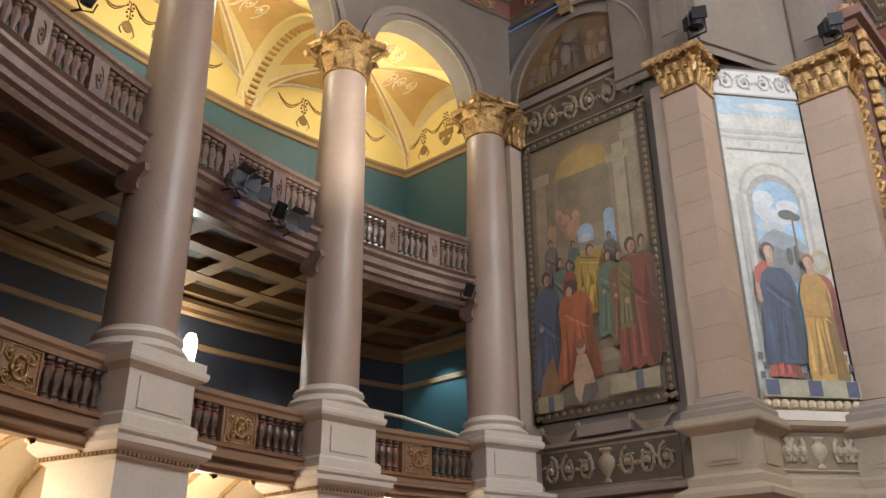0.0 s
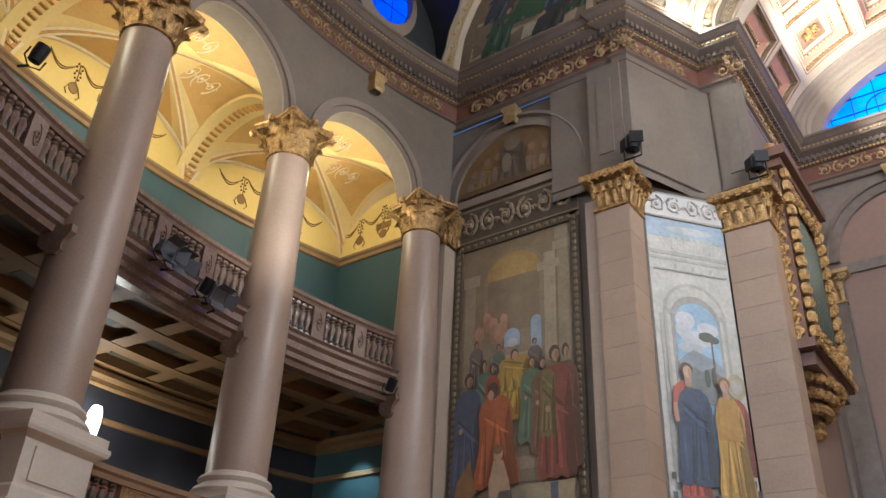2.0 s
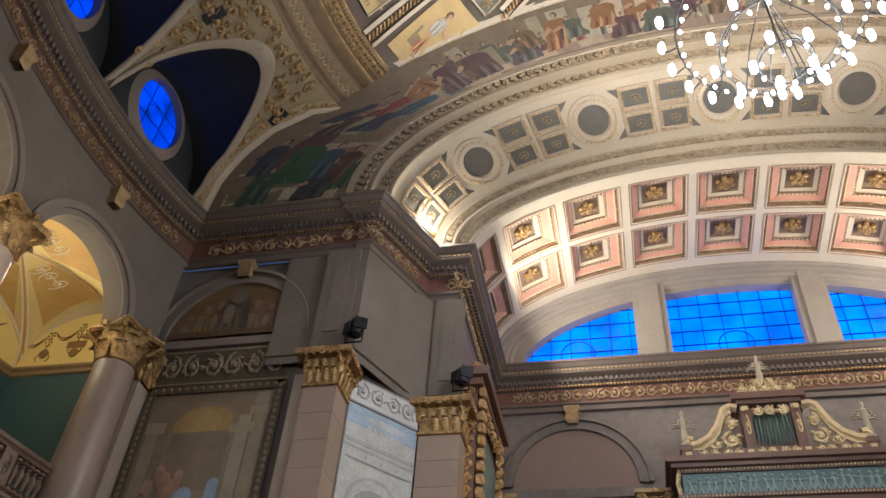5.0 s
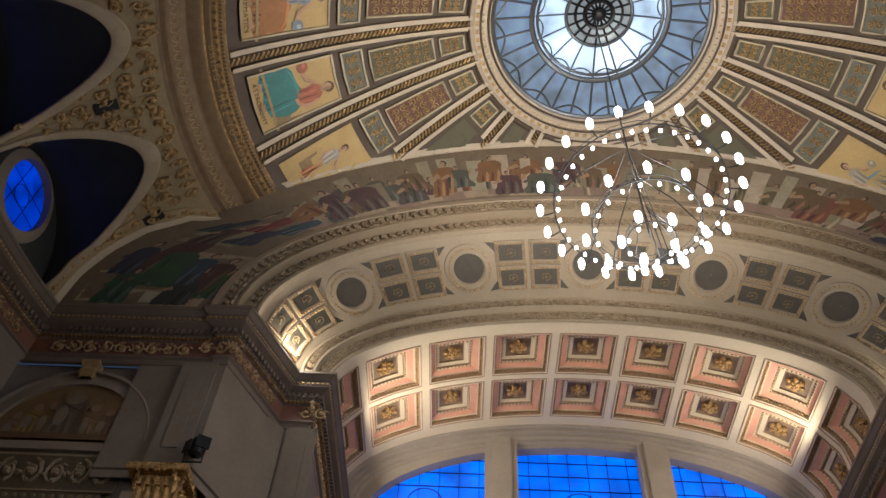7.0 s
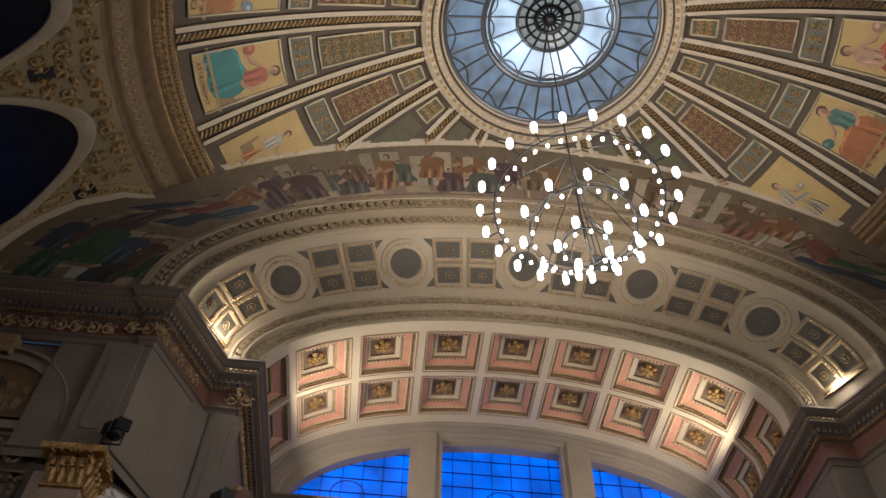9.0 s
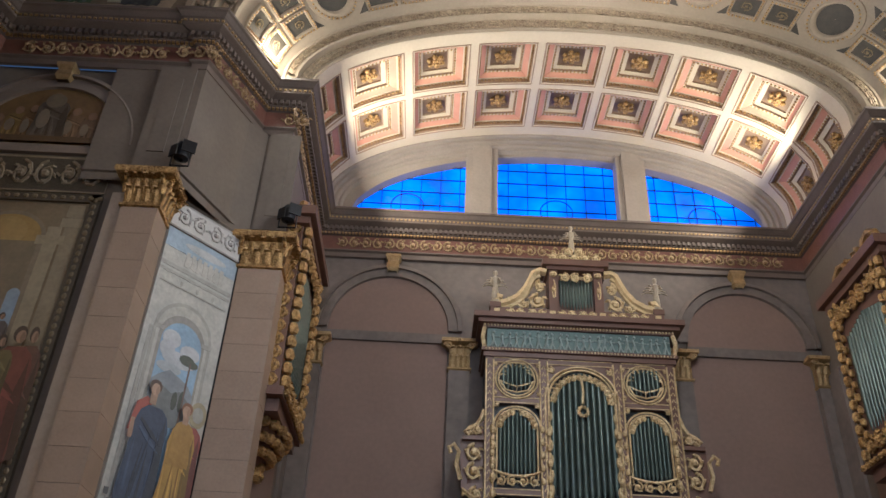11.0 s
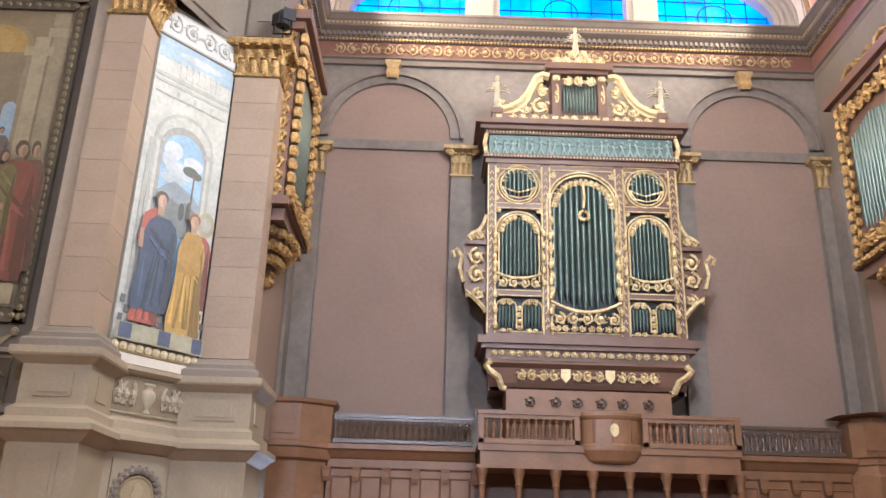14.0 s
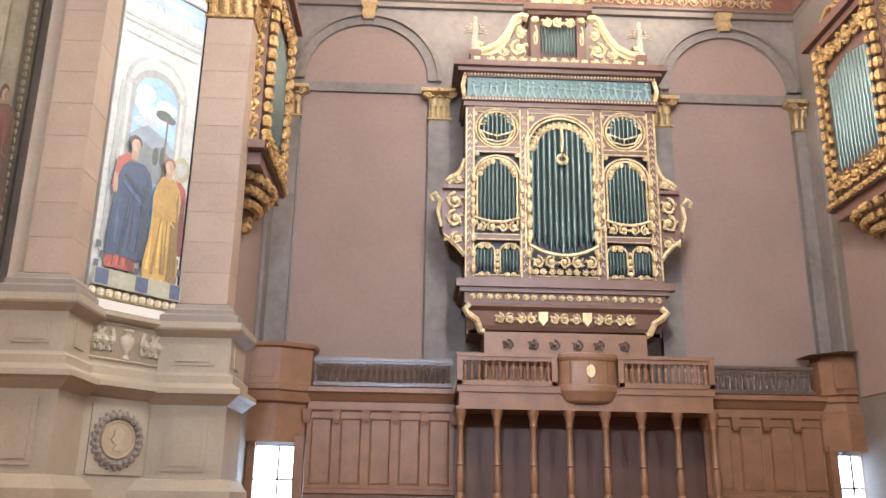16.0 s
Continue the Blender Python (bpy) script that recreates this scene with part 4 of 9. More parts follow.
def relief(name, label, x0, x1, z0, z1, n, ground, carved, where, urn=True, r=0.035):
    ob = thing(name, label, "relief")
    part("ground", Shape().plate(rect(x0, z0, x1, z1), where, 0.03), ground, ob)
    s = Shape()
    mid = (x0 + x1) / 2
    gap = 0.28 if urn else 0
    scroll(s, lambda u, w, o: where(u, w, o), x0 + 0.08, mid - gap, z0 + 0.06, z1 - 0.06, n, r, 0.05, 1.5, 5)
    scroll(s, lambda u, w, o: where(2 * mid - u, w, o), x0 + 0.08, mid - gap, z0 + 0.06, z1 - 0.06, n, r, 0.05, 1.5, 5)
    part("scrolls", s, carved, ob, smooth=True)
    if urn:
        h = z1 - z0
        s = Shape()
        prof = [(0.12, 0.06), (0.10, 0.12), (0.05, 0.18), (0.10, 0.26), (0.22, 0.45), (0.24, 0.58), (0.2, 0.68), (0.11, 0.74), (0.11, 0.8), (0.19, 0.86), (0.17, 0.92)]
        rows = [[where(mid + rr * h * math.cos(math.pi * j / 8), z0 + t * h, 0.03 + rr * h * 0.5 * math.sin(math.pi * j / 8)) for j in range(9)] for rr, t in prof]
        s.grid(rows)
        part("urn", s, carved, ob, smooth=True)
    e = Shape()
    e.tube([where(u, w, 0.03) for u, w in rect(x0, z0, x1, z1) + [(x0, z0)]], 0.03, 4)
    part("border", e, carved, ob)
    return ob


CARVED = surface("carved_gilded_stone", (0.33, 0.255, 0.16), (0.20, 0.15, 0.09), 0.55, 0.1, scale=4, fine=20, bump=0.2)
relief("relief_panel", "dark scroll relief between mural and lunette", -10.78, -7.42, 10.82, 11.75, 3, BRONZEGROUND, CARVED, on_wall, False, 0.045)
relief("relief_panel", "dark acanthus relief with urn below the mural", -10.75, -7.5, 2.42, 3.22, 3, BRONZEGROUND, CARVED, on_wall, True, 0.04)
for x in (-10.2, -8.0):
    s = Shape()
    for k in range(5):
        s.tube([on_wall(x + (0.45 - 0.05 * k) * math.cos(t), 3.68 - 0.05 * k - 0.16 * math.sin(t), 0.05) for t in np.linspace(0.1, math.pi - 0.1, 9)], 0.028, 4)
    for e in (-1, 1):
        s.ball((x + e * 0.46, YW - 0.05, 3.68), (0.09, 0.06, 0.09))
    single("garland_carving", s, CARVED, "carved stone garland below the mural", "relief", "garlands below the mural")
s = Shape().box((-9.1, YW - 0.06, 3.55), (1.25, 0.14, 0.24))
s.sweep([(-6.8, YW), (-11.0, YW)], [(0, 3.26), (-0.0, 3.26), (0.1, 3.3), (0.1, 3.36), (0, 3.4)])
s.sweep([(-6.8, YW), (-11.0, YW)], [(0, 2.2), (0.16, 2.22), (0.16, 2.32), (0.06, 2.38), (0, 2.4)])
part("string_mouldings", s, GREYSTONE, wall)
s = Shape().box((-9.1, YW - 0.01, 0.3), (4.3, 0.06, 3.7))
part("wainscot", s, RAILWOOD, wall, "oak wainscot")

# respond pilaster by the last column
resp = thing("pilaster", "brown stone respond pilaster with gilded capital beside the mural", "pilaster", "wall pilasters")
part("shaft", Shape().box((-11.02, 14.72, 7.1), (0.34, 0.6, 7.1)), STONE, resp)
k = Shape()
k.square((-11.02, 14.72, 10.68), [(0.22, 0), (0.22, 0.1), (0.2, 0.15), (0.26, 0.4), (0.3, 0.6), (0.38, 0.78), (0.38, 0.9)])
for j in range(3):
    for z in (10.85, 11.15):
        k.ball((-10.8, 14.5 + 0.2 * j, z), (0.08, 0.08, 0.16))
        k.ball((-11.15 + 0.13 * j, 14.42, z), (0.08, 0.08, 0.16))
part("capital", k, GOLD, resp, "gilded capital", smooth=True)
part("base", Shape().square((-11.02, 14.72, 2.36), [(0.36, 0), (0.36, 0.15), (0.3, 0.2), (0.3, 0.85), (0.38, 0.92), (0.38, 1.1), (0.33, 1.14), (0.33, 1.3), (0.24, 1.42)]), GREYSTONE, resp)


# ---- the corner pier with two pilasters and a painted panel ----
def pilaster(x0, x1, y0, depth, label, back=None):
    ob = thing("pilaster", label, "pilaster", "pier pilasters")
    cx, w = (x0 + x1) / 2, x1 - x0
    zs = np.linspace(3.72, 10.25, 11)
    for i in range(10):
        part("stone_block", Shape().box((cx, y0 + depth / 2, (zs[i] + zs[i + 1]) / 2), (w - (0.0 if i % 2 else 0.004), depth, zs[i + 1] - zs[i] - 0.008)), STONE2, ob)
    part("core", Shape().box((cx, y0 + depth / 2, 7.0), (w - 0.03, depth - 0.03, 6.4)), DARK, ob)
    part("base", Shape().sweep([(x1, y0 + depth), (x1, y0), (x0, y0), (x0, y0 + depth)], [(0.02, 3.3), (0.3, 3.3), (0.3, 3.42), (0.26, 3.46), (0.2, 3.48), (0.2, 3.56), (0.14, 3.6), (0.08, 3.68), (-0.02, 3.72)]), GREYSTONE, ob)
    k = Shape()
    k.sweep([(x1, y0 + depth), (x1, y0), (x0, y0), (x0, y0 + depth)], [(0, 10.25), (0.05, 10.27), (0.05, 10.33), (0, 10.36), (0.0, 10.85), (0.06, 10.98), (0.24, 11.02), (0.27, 11.06), (0.27, 11.16), (-0.1, 11.18)])
    sides = [((x0, y0), (x1, y0)), ((x1, y0), (x1, y0 + depth))]
    for (ax, ay), (bx, by) in sides:
        d = Vector((bx - ax, by - ay))
        nrm = Vector((d.y, -d.x)).normalized()
        m = 4 if d.length > 0.7 else 3
        for row, (zb, zt, out) in enumerate(((10.36, 10.7, 0.17), (10.6, 10.98, 0.26))):
            for q in range(m + row):
                t = (q + (0.5 if row == 0 else 0.0)) / m
                p = Vector((ax, ay)) + d * t
                hw = d.length / m * 0.42
                dn = d.normalized()
                rows = []
                for zz, o, ww in ((zb, 0.03, 0.8), ((zb + zt) / 2, 0.06, 1.0), (zt - 0.04, 0.09, 0.8), (zt, out, 0.6), (zt - 0.06, out + 0.05, 0.3)):
                    rows.append([(p.x + dn.x * e * hw * ww + nrm.x * (o + 0.03 * (1 - abs(e))), p.y + dn.y * e * hw * ww + nrm.y * (o + 0.03 * (1 - abs(e))), zz) for e in (-1, -0.5, 0, 0.5, 1)])
                k.grid(rows)
        for e in (0, 1):
            p = Vector((ax, ay)) + d * e + nrm * 0.1
            k.tube([(p.x + nrm.x * 0.11 * math.cos(w) * (1 - w / 14), p.y + nrm.y * 0.11 * math.cos(w) * (1 - w / 14), 10.92 + 0.11 * math.sin(w) * (1 - w / 14)) for w in np.linspace(0, 9, 14)], 0.05, 5)
        p = Vector((ax, ay)) + d * 0.5 + nrm * 0.2
        k.ball((p.x, p.y, 11.08), (0.1, 0.1, 0.12))
    part("capital", k, GOLD, ob, "gilded leaf capital", smooth=True)
    # pedestal
    p = Shape().sweep([(x1, y0 + depth + 0.6), (x1, y0), (x0, y0), (x0, y0 + depth + 0.6)],
                      [(0.45, -1.6), (0.45, 0.1), (0.3, 0.3), (0.22, 0.32), (0.22, 1.68), (0.3, 1.74), (0.42, 1.84), (0.5, 1.88), (0.5, 1.98), (0.4, 2.04), (0.3, 2.1), (0.3, 2.24), (0.24, 2.28), (0.2, 2.32), (0.2, 3.0), (0.26, 3.04), (0.38, 3.12), (0.4, 3.16), (0.4, 3.28), (-0.1, 3.3)])
    part("pedestal", p, PIERSTONE, ob)
    for c, s in (((cx, y0 - 0.2, 2.66), (w * 0.82, 0.05, 0.42)), ((cx, y0 - 0.22, 2.66), (w * 0.66, 0.05, 0.28)), ((x1 + 0.2, y0 + depth / 2, 2.66), (0.05, depth * 0.6, 0.42)), ((cx, y0 - 0.22, 1.0), (w * 0.8, 0.05, 1.1)), ((cx, y0 - 0.24, 1.0), (w * 0.6, 0.05, 0.9))):
        part("panel", Shape().box(c, s), PIERSTONE, ob)
    return ob


STONE2 = surface("sandstone_block", (0.385, 0.27, 0.19), (0.275, 0.19, 0.13), 0.55, scale=1.4, fine=18, bump=0.06, piece=0.05)
pilaster(-6.80, -6.03, 14.55, 0.8, "pink sandstone corner pilaster with gilded capital beside the mural")
pilaster(-4.72, -3.72, 16.8, 0.7, "pink sandstone pilaster with gilded capital beside the painted panel")
back_pil = Shape().box((-6.95, 14.85, 6.9), (0.35, 0.35, 7.6))
single("wall_return", back_pil, STONE, "pink sandstone wall return by the mural", "wall", kind="structure")
PA, PB = Vector((-6.03, 15.30)), Vector((-4.72, 16.9))
PD = (PB - PA).normalized()
PN = Vector((PD.y, -PD.x))
PL = (PB - PA).length


def on_panel(u, w, out):
    return (PA.x + PD.x * u + PN.x * out, PA.y + PD.y * u + PN.y * out, w)


pier = thing("wall_pier", "brown plaster corner pier above the pilasters", "wall", kind="structure")
part("lower_canted_wall", Shape().plate(rect(-0.3, -1.6, PL + 0.3, 3.5), lambda u, w, o: on_panel(u, w, o - 0.09), 0.1), PIERSTONE, pier)
part("canted_wall", Shape().plate(rect(-0.3, 3.5, PL + 0.3, 14.45), lambda u, w, o: on_panel(u, w, o - 0.1), 0.1), WALL, pier)
upper = moved([(-3.5, 22.1), (-3.5, 16.4), (-4.5, 16.38), (-5.47, 14.1), (-6.75, 14.1), (-6.75, 14.2), (-8.0, 14.2)], -0.57)
part("upper_wall", Shape().sweep(upper, [(0, 11.1), (0, 11.3), (0.06, 11.32), (0.06, 11.42), (0, 11.46), (0, 14.45)]), WALL, pier)
f = Shape()
for x, y, t, w in ((-6.45, 14.63, 0.0, 0.6), (-4.2, 16.9, 0.0, 0.55)):
    f.box((x, y, 12.9), (w + 0.25, 0.08, 3.0), t)
    f.box((x, y - 0.03, 12.9), (w * 0.62, 0.08, 2.2), t)
part("panel_strip", f, WALL, pier)
panel = thing("painted_panel", "tall painted panel of two draped shapes under a pale arch", "painting")
part("canvas", Shape().plate(rect(0.05, 3.72, PL - 0.1, 10.35), on_panel, 0.03), paint((0.56, 0.53, 0.46)), panel)
G0 = (0.60, 0.56, 0.48)
G1 = (0.47, 0.44, 0.38)
PW = PL - 0.15
pp = lambda u, w, o: on_panel(0.05 + u * PW, 3.72 + w * 6.63, o)
layers = [(rect(0, 0.93, 1, 1.0), (0.42, 0.52, 0.62)), (oval(0.55, 0.965, 0.3, 0.015), (0.6, 0.6, 0.58))]
for k in range(7):
    layers.append((rect(0.30 + 0.08 * k, 0.885, 0.35 + 0.08 * k, 0.94), G0))
layers += [(rect(0, 0.86, 1, 0.875), G1), (rect(0, 0.84, 1, 0.85), G1), (arched(0.11, 0.08, 0.87, 0.76, 20, 0.29), G1), (arched(0.15, 0.08, 0.83, 0.748, 20, 0.29), G0), (arched(0.19, 0.08, 0.79, 0.715, 20, 0.29), (0.38, 0.35, 0.30)), (rect(0.06, 0.1, 0.1, 0.64), G1), (rect(0.12, 0.64, 0.24, 0.655), G1), (rect(0.74, 0.64, 0.88, 0.655), G1), (arched(0.23, 0.1, 0.76, 0.69, 20, 0.29), (0.34, 0.50, 0.68)), (rect(0.04, 0.8, 0.96, 0.806), G1), (rect(0.3, 0.81, 0.33, 0.825), G1), (rect(0.52, 0.81, 0.55, 0.825), G1), (rect(0.74, 0.81, 0.77, 0.825), G1),
           (oval(0.36, 0.625, 0.12, 0.03), (0.64, 0.64, 0.64)), (oval(0.33, 0.59, 0.1, 0.028), (0.60, 0.60, 0.61)), (oval(0.62, 0.60, 0.13, 0.026), (0.62, 0.62, 0.63)), (oval(0.5, 0.565, 0.22, 0.026), (0.60, 0.61, 0.62)), (oval(0.40, 0.53, 0.16, 0.018), (0.54, 0.56, 0.58)),
           ([(0.23, 0.35), (0.76, 0.35), (0.76, 0.47), (0.66, 0.5), (0.52, 0.515), (0.42, 0.525), (0.3, 0.5), (0.23, 0.48)], (0.30, 0.33, 0.36)), ([(0.23, 0.35), (0.76, 0.35), (0.76, 0.44), (0.6, 0.47), (0.5, 0.455), (0.36, 0.47), (0.23, 0.45)], (0.20, 0.21, 0.21)), (oval(0.6, 0.575, 0.1, 0.017), (0.07, 0.085, 0.06)), (oval(0.68, 0.568, 0.07, 0.013), (0.09, 0.10, 0.07)), (oval(0.55, 0.435, 0.035, 0.03), (0.07, 0.08, 0.06)), (oval(0.63, 0.44, 0.03, 0.035), (0.07, 0.08, 0.06)), (rect(0.64, 0.36, 0.66, 0.57), (0.16, 0.10, 0.08)),
           (oval(0.88, 0.42, 0.11, 0.042, 18), (0.46, 0.38, 0.22)), (oval(0.88, 0.42, 0.07, 0.026, 18), G1)]
for k in range(9):
    for j in range(3):
        layers.append((rect(0.02 + 0.11 * k + 0.05 * (j % 2), 0.055 + 0.028 * j, 0.07 + 0.11 * k + 0.05 * (j % 2), 0.075 + 0.028 * j), (0.10, 0.10, 0.10)))
RD, NAVY, MUST = (0.42, 0.075, 0.045), (0.03, 0.055, 0.12), (0.52, 0.30, 0.05)
layers += [*drape(0.28, 0.06, 0.3, 0.1, RD, 0, 1.1), (robe(0.30, 0.1, 0.38, 0.29, 0.0, 1.0), NAVY), ([(0.08, 0.3), (0.2, 0.31), (0.3, 0.405), (0.22, 0.415), (0.12, 0.39)], RD), ([(0.1, 0.28), (0.15, 0.28), (0.16, 0.34), (0.1, 0.34)], SKIN),
           *drape(0.34, 0.1, 0.42, 0.3, NAVY, 0.0, 0.95), ([(0.25, 0.12), (0.29, 0.12), (0.36, 0.33)], (0.015, 0.03, 0.07)), ([(0.42, 0.12), (0.45, 0.12), (0.46, 0.35)], (0.015, 0.03, 0.07)),
           (rect(0.25, 0.395, 0.33, 0.43), (0.46, 0.28, 0.18)), (oval(0.285, 0.452, 0.075, 0.021), (0.10, 0.05, 0.03)), (oval(0.29, 0.442, 0.05, 0.02), (0.55, 0.34, 0.22)), (oval(0.315, 0.44, 0.02, 0.015), (0.42, 0.25, 0.16)),
           *drape(0.80, 0.14, 0.34, 0.24, (0.34, 0.065, 0.055), 0.0, 0.9), *drape(0.72, 0.05, 0.36, 0.33, MUST, 0.0, 1.1), ([(0.6, 0.07), (0.63, 0.07), (0.68, 0.27)], (0.30, 0.16, 0.025)), ([(0.74, 0.07), (0.78, 0.07), (0.74, 0.27)], (0.30, 0.16, 0.025)), ([(0.84, 0.07), (0.87, 0.07), (0.8, 0.25)], (0.30, 0.16, 0.025)),
           (robe(0.71, 0.24, 0.26, 0.14), (0.46, 0.25, 0.04)), (rect(0.67, 0.37, 0.74, 0.395), (0.48, 0.29, 0.19)), (oval(0.70, 0.419, 0.07, 0.02), (0.28, 0.11, 0.045)), (oval(0.695, 0.41, 0.048, 0.019), (0.55, 0.34, 0.22)), (oval(0.72, 0.408, 0.02, 0.014), (0.42, 0.25, 0.16)),
           (rect(0, 0, 1, 0.05), (0.42, 0.38, 0.25)), (rect(0.02, 0.004, 0.16, 0.048), (0.055, 0.075, 0.16)), (rect(0.46, 0.004, 0.6, 0.048), (0.055, 0.075, 0.16)), (rect(0.86, 0.004, 0.98, 0.048), (0.055, 0.075, 0.16))]
# mixes a grey haze into the panel's paint colours
layers = [(o, tuple(0.82 * v + 0.18 * g for v, g in zip(c, (0.36, 0.33, 0.28)))) for o, c in layers]
picture(panel, pp, layers, 0.0013, 0.034)
e = Shape()
for k in range(11):
    p = on_panel(0.12 + k * (PL - 0.3) / 10, 3.62, 0.08)
    e.ball(p, (0.08, 0.08, 0.09))
part("egg_moulding", e, CREAM, panel)
part("lower_border", Shape().plate(rect(0.02, 3.52, PL - 0.05, 3.72), on_panel, 0.06), surface("gilt_border", (0.50, 0.40, 0.20), (0.34, 0.26, 0.12), 0.5, 0.2, scale=5), panel)
part("side_strip", Shape().plate(rect(PL - 0.1, 3.5, PL + 0.02, 10.9), on_panel, 0.02), IRON, panel)
fz = relief("relief_panel", "pale stone relief band above the painted panel", 0.05, PL - 0.1, 10.42, 11.05, 2, surface("pale_relief_stone", (0.62, 0.58, 0.52), (0.5, 0.46, 0.42), 0.6), surface("pale_carved_stone", (0.60, 0.56, 0.50), (0.46, 0.42, 0.38), 0.6), on_panel, False, 0.03)
relief("relief_panel", "carved stone relief with urn and winged scrolls below the painted panel", 0.2, PL - 0.25, 2.42, 3.08, 3, surface("tan_relief_ground", (0.27, 0.20, 0.125), (0.17, 0.125, 0.075), 0.6, scale=5), surface("tan_carved_stone", (0.44, 0.36, 0.25), (0.31, 0.245, 0.165), 0.6, scale=5), on_panel, True, 0.045)
s = Shape()
pline = [(PB.x, PB.y), (PA.x, PA.y)]
s.sweep(pline, [(-0, 3.1), (0, 3.1), (0.12, 3.14), (0.2, 3.2), (0.2, 3.28), (-0, 3.3)])
s.sweep(pline, [(-0, 1.72), (0.1, 1.76), (0.3, 1.88), (0.34, 1.9), (0.34, 1.99), (0.2, 2.06), (0.12, 2.12), (0.12, 2.26), (0.04, 2.3), (-0, 2.34)])
part("string_mouldings", s, PIERSTONE, pier)
part("panel_ledge", Shape().sweep(pline, [(0, 11.05), (0.04, 11.08), (0.07, 11.12), (0.07, 11.18), (0, 11.2)]), WALL, pier)
tab = Shape().plate(rect(0.25, 3.32, PL - 0.35, 3.5), on_panel, 0.08)
part("tablet", tab, PALE, pier)
med = thing("medallion", "round carved portrait medallion in a leaf wreath", "medallion")
mp = lambda u, w, o: on_panel(PL / 2 + u, 0.98 + w, o)
part("back_plate", Shape().plate(rect(-0.55, -0.62, 0.55, 0.62), mp, 0.05), PIERSTONE, med)
rows = [[mp(r * math.cos(TAU * k / 28), r * math.sin(TAU * k / 28), o) for k in range(28)] for r, o in ((0.0, 0.09), (0.3, 0.08), (0.32, 0.1), (0.34, 0.1), (0.36, 0.05))]
part("disc", Shape().grid(rows, True), surface("medallion_bronze", (0.42, 0.32, 0.2), (0.3, 0.22, 0.13), 0.5), med, smooth=True)
w = Shape()
for k in range(22):
    t = TAU * k / 22
    p = mp(0.44 * math.cos(t), 0.44 * math.sin(t), 0.08)
    w.ball(p, (0.075, 0.075, 0.075))
    p = mp(0.5 * math.cos(t + 0.14), 0.5 * math.sin(t + 0.14), 0.06)
    w.ball(p, (0.05, 0.05, 0.06))
part("wreath", w, GREYSTONE, med, smooth=True)
hd = Shape().plate([(0.02, -0.2), (0.14, -0.17), (0.08, -0.08), (0.07, 0.0), (0.12, 0.06), (0.1, 0.16), (0.0, 0.22), (-0.09, 0.17), (-0.1, 0.06), (-0.15, 0.0), (-0.1, -0.06), (-0.04, -0.1), (-0.1, -0.18)], lambda u, w, o: mp(u, w, o + 0.085), 0.03)
part("carved_profile", hd, surface("medallion_bronze_light", (0.46, 0.36, 0.23), (0.34, 0.26, 0.16), 0.5), med)
def wall_capital(x0, x1, y, z0, z1):
    """A flat Corinthian capital on a wall pilaster: bell, two rows of curled leaves, volutes and abacus."""
    h, w = z1 - z0, x1 - x0
    k = Shape().sweep([(x1, y + 0.25), (x1, y), (x0, y), (x0, y + 0.25)], [(0, z0), (0.05, z0 + 0.03 * h), (0.05, z0 + 0.08 * h), (0, z0 + 0.1 * h), (0, z0 + 0.66 * h), (0.06, z0 + 0.8 * h), (0.2, z0 + 0.86 * h), (0.23, z0 + 0.88 * h), (0.23, z0 + 0.99 * h), (-0.1, z1)])
    for row, (zb, zt, out, n) in enumerate(((0.1, 0.45, 0.13, 4), (0.36, 0.74, 0.2, 3))):
        for q in range(n):
            c = x0 + w * (q + 0.5) / n
            rows = []
            for t, o, g in ((zb, 0.02, 0.8), ((zb + zt) / 2, 0.05, 1.0), (zt - 0.04, 0.08, 0.85), (zt, out, 0.6), (zt - 0.07, out + 0.04, 0.3)):
                rows.append([(c + e * w / n * 0.46 * g, y - o - 0.03 * (1 - abs(e)), z0 + h * t) for e in (-1, -0.5, 0, 0.5, 1)])
            k.grid(rows)
    for e in (-1, 1):
        c = (x0 + x1) / 2 + e * w * 0.56
        k.tube([(c + 0.11 * math.cos(a) * (1 - a / 12) * e, y - 0.16, z0 + 0.76 * h + 0.11 * math.sin(a) * (1 - a / 12)) for a in np.linspace(0, 9, 14)], 0.045, 5)
    k.ball(((x0 + x1) / 2, y - 0.22, z0 + 0.92 * h), (0.08, 0.06, 0.08))
    return k


# ---- organ recess: walls, vault, window ----
YO, XL, XR = 22.75, -4.05, 2 * CX + 4.05


def on_back(u, w, out):
    return (u, YO - out, w)


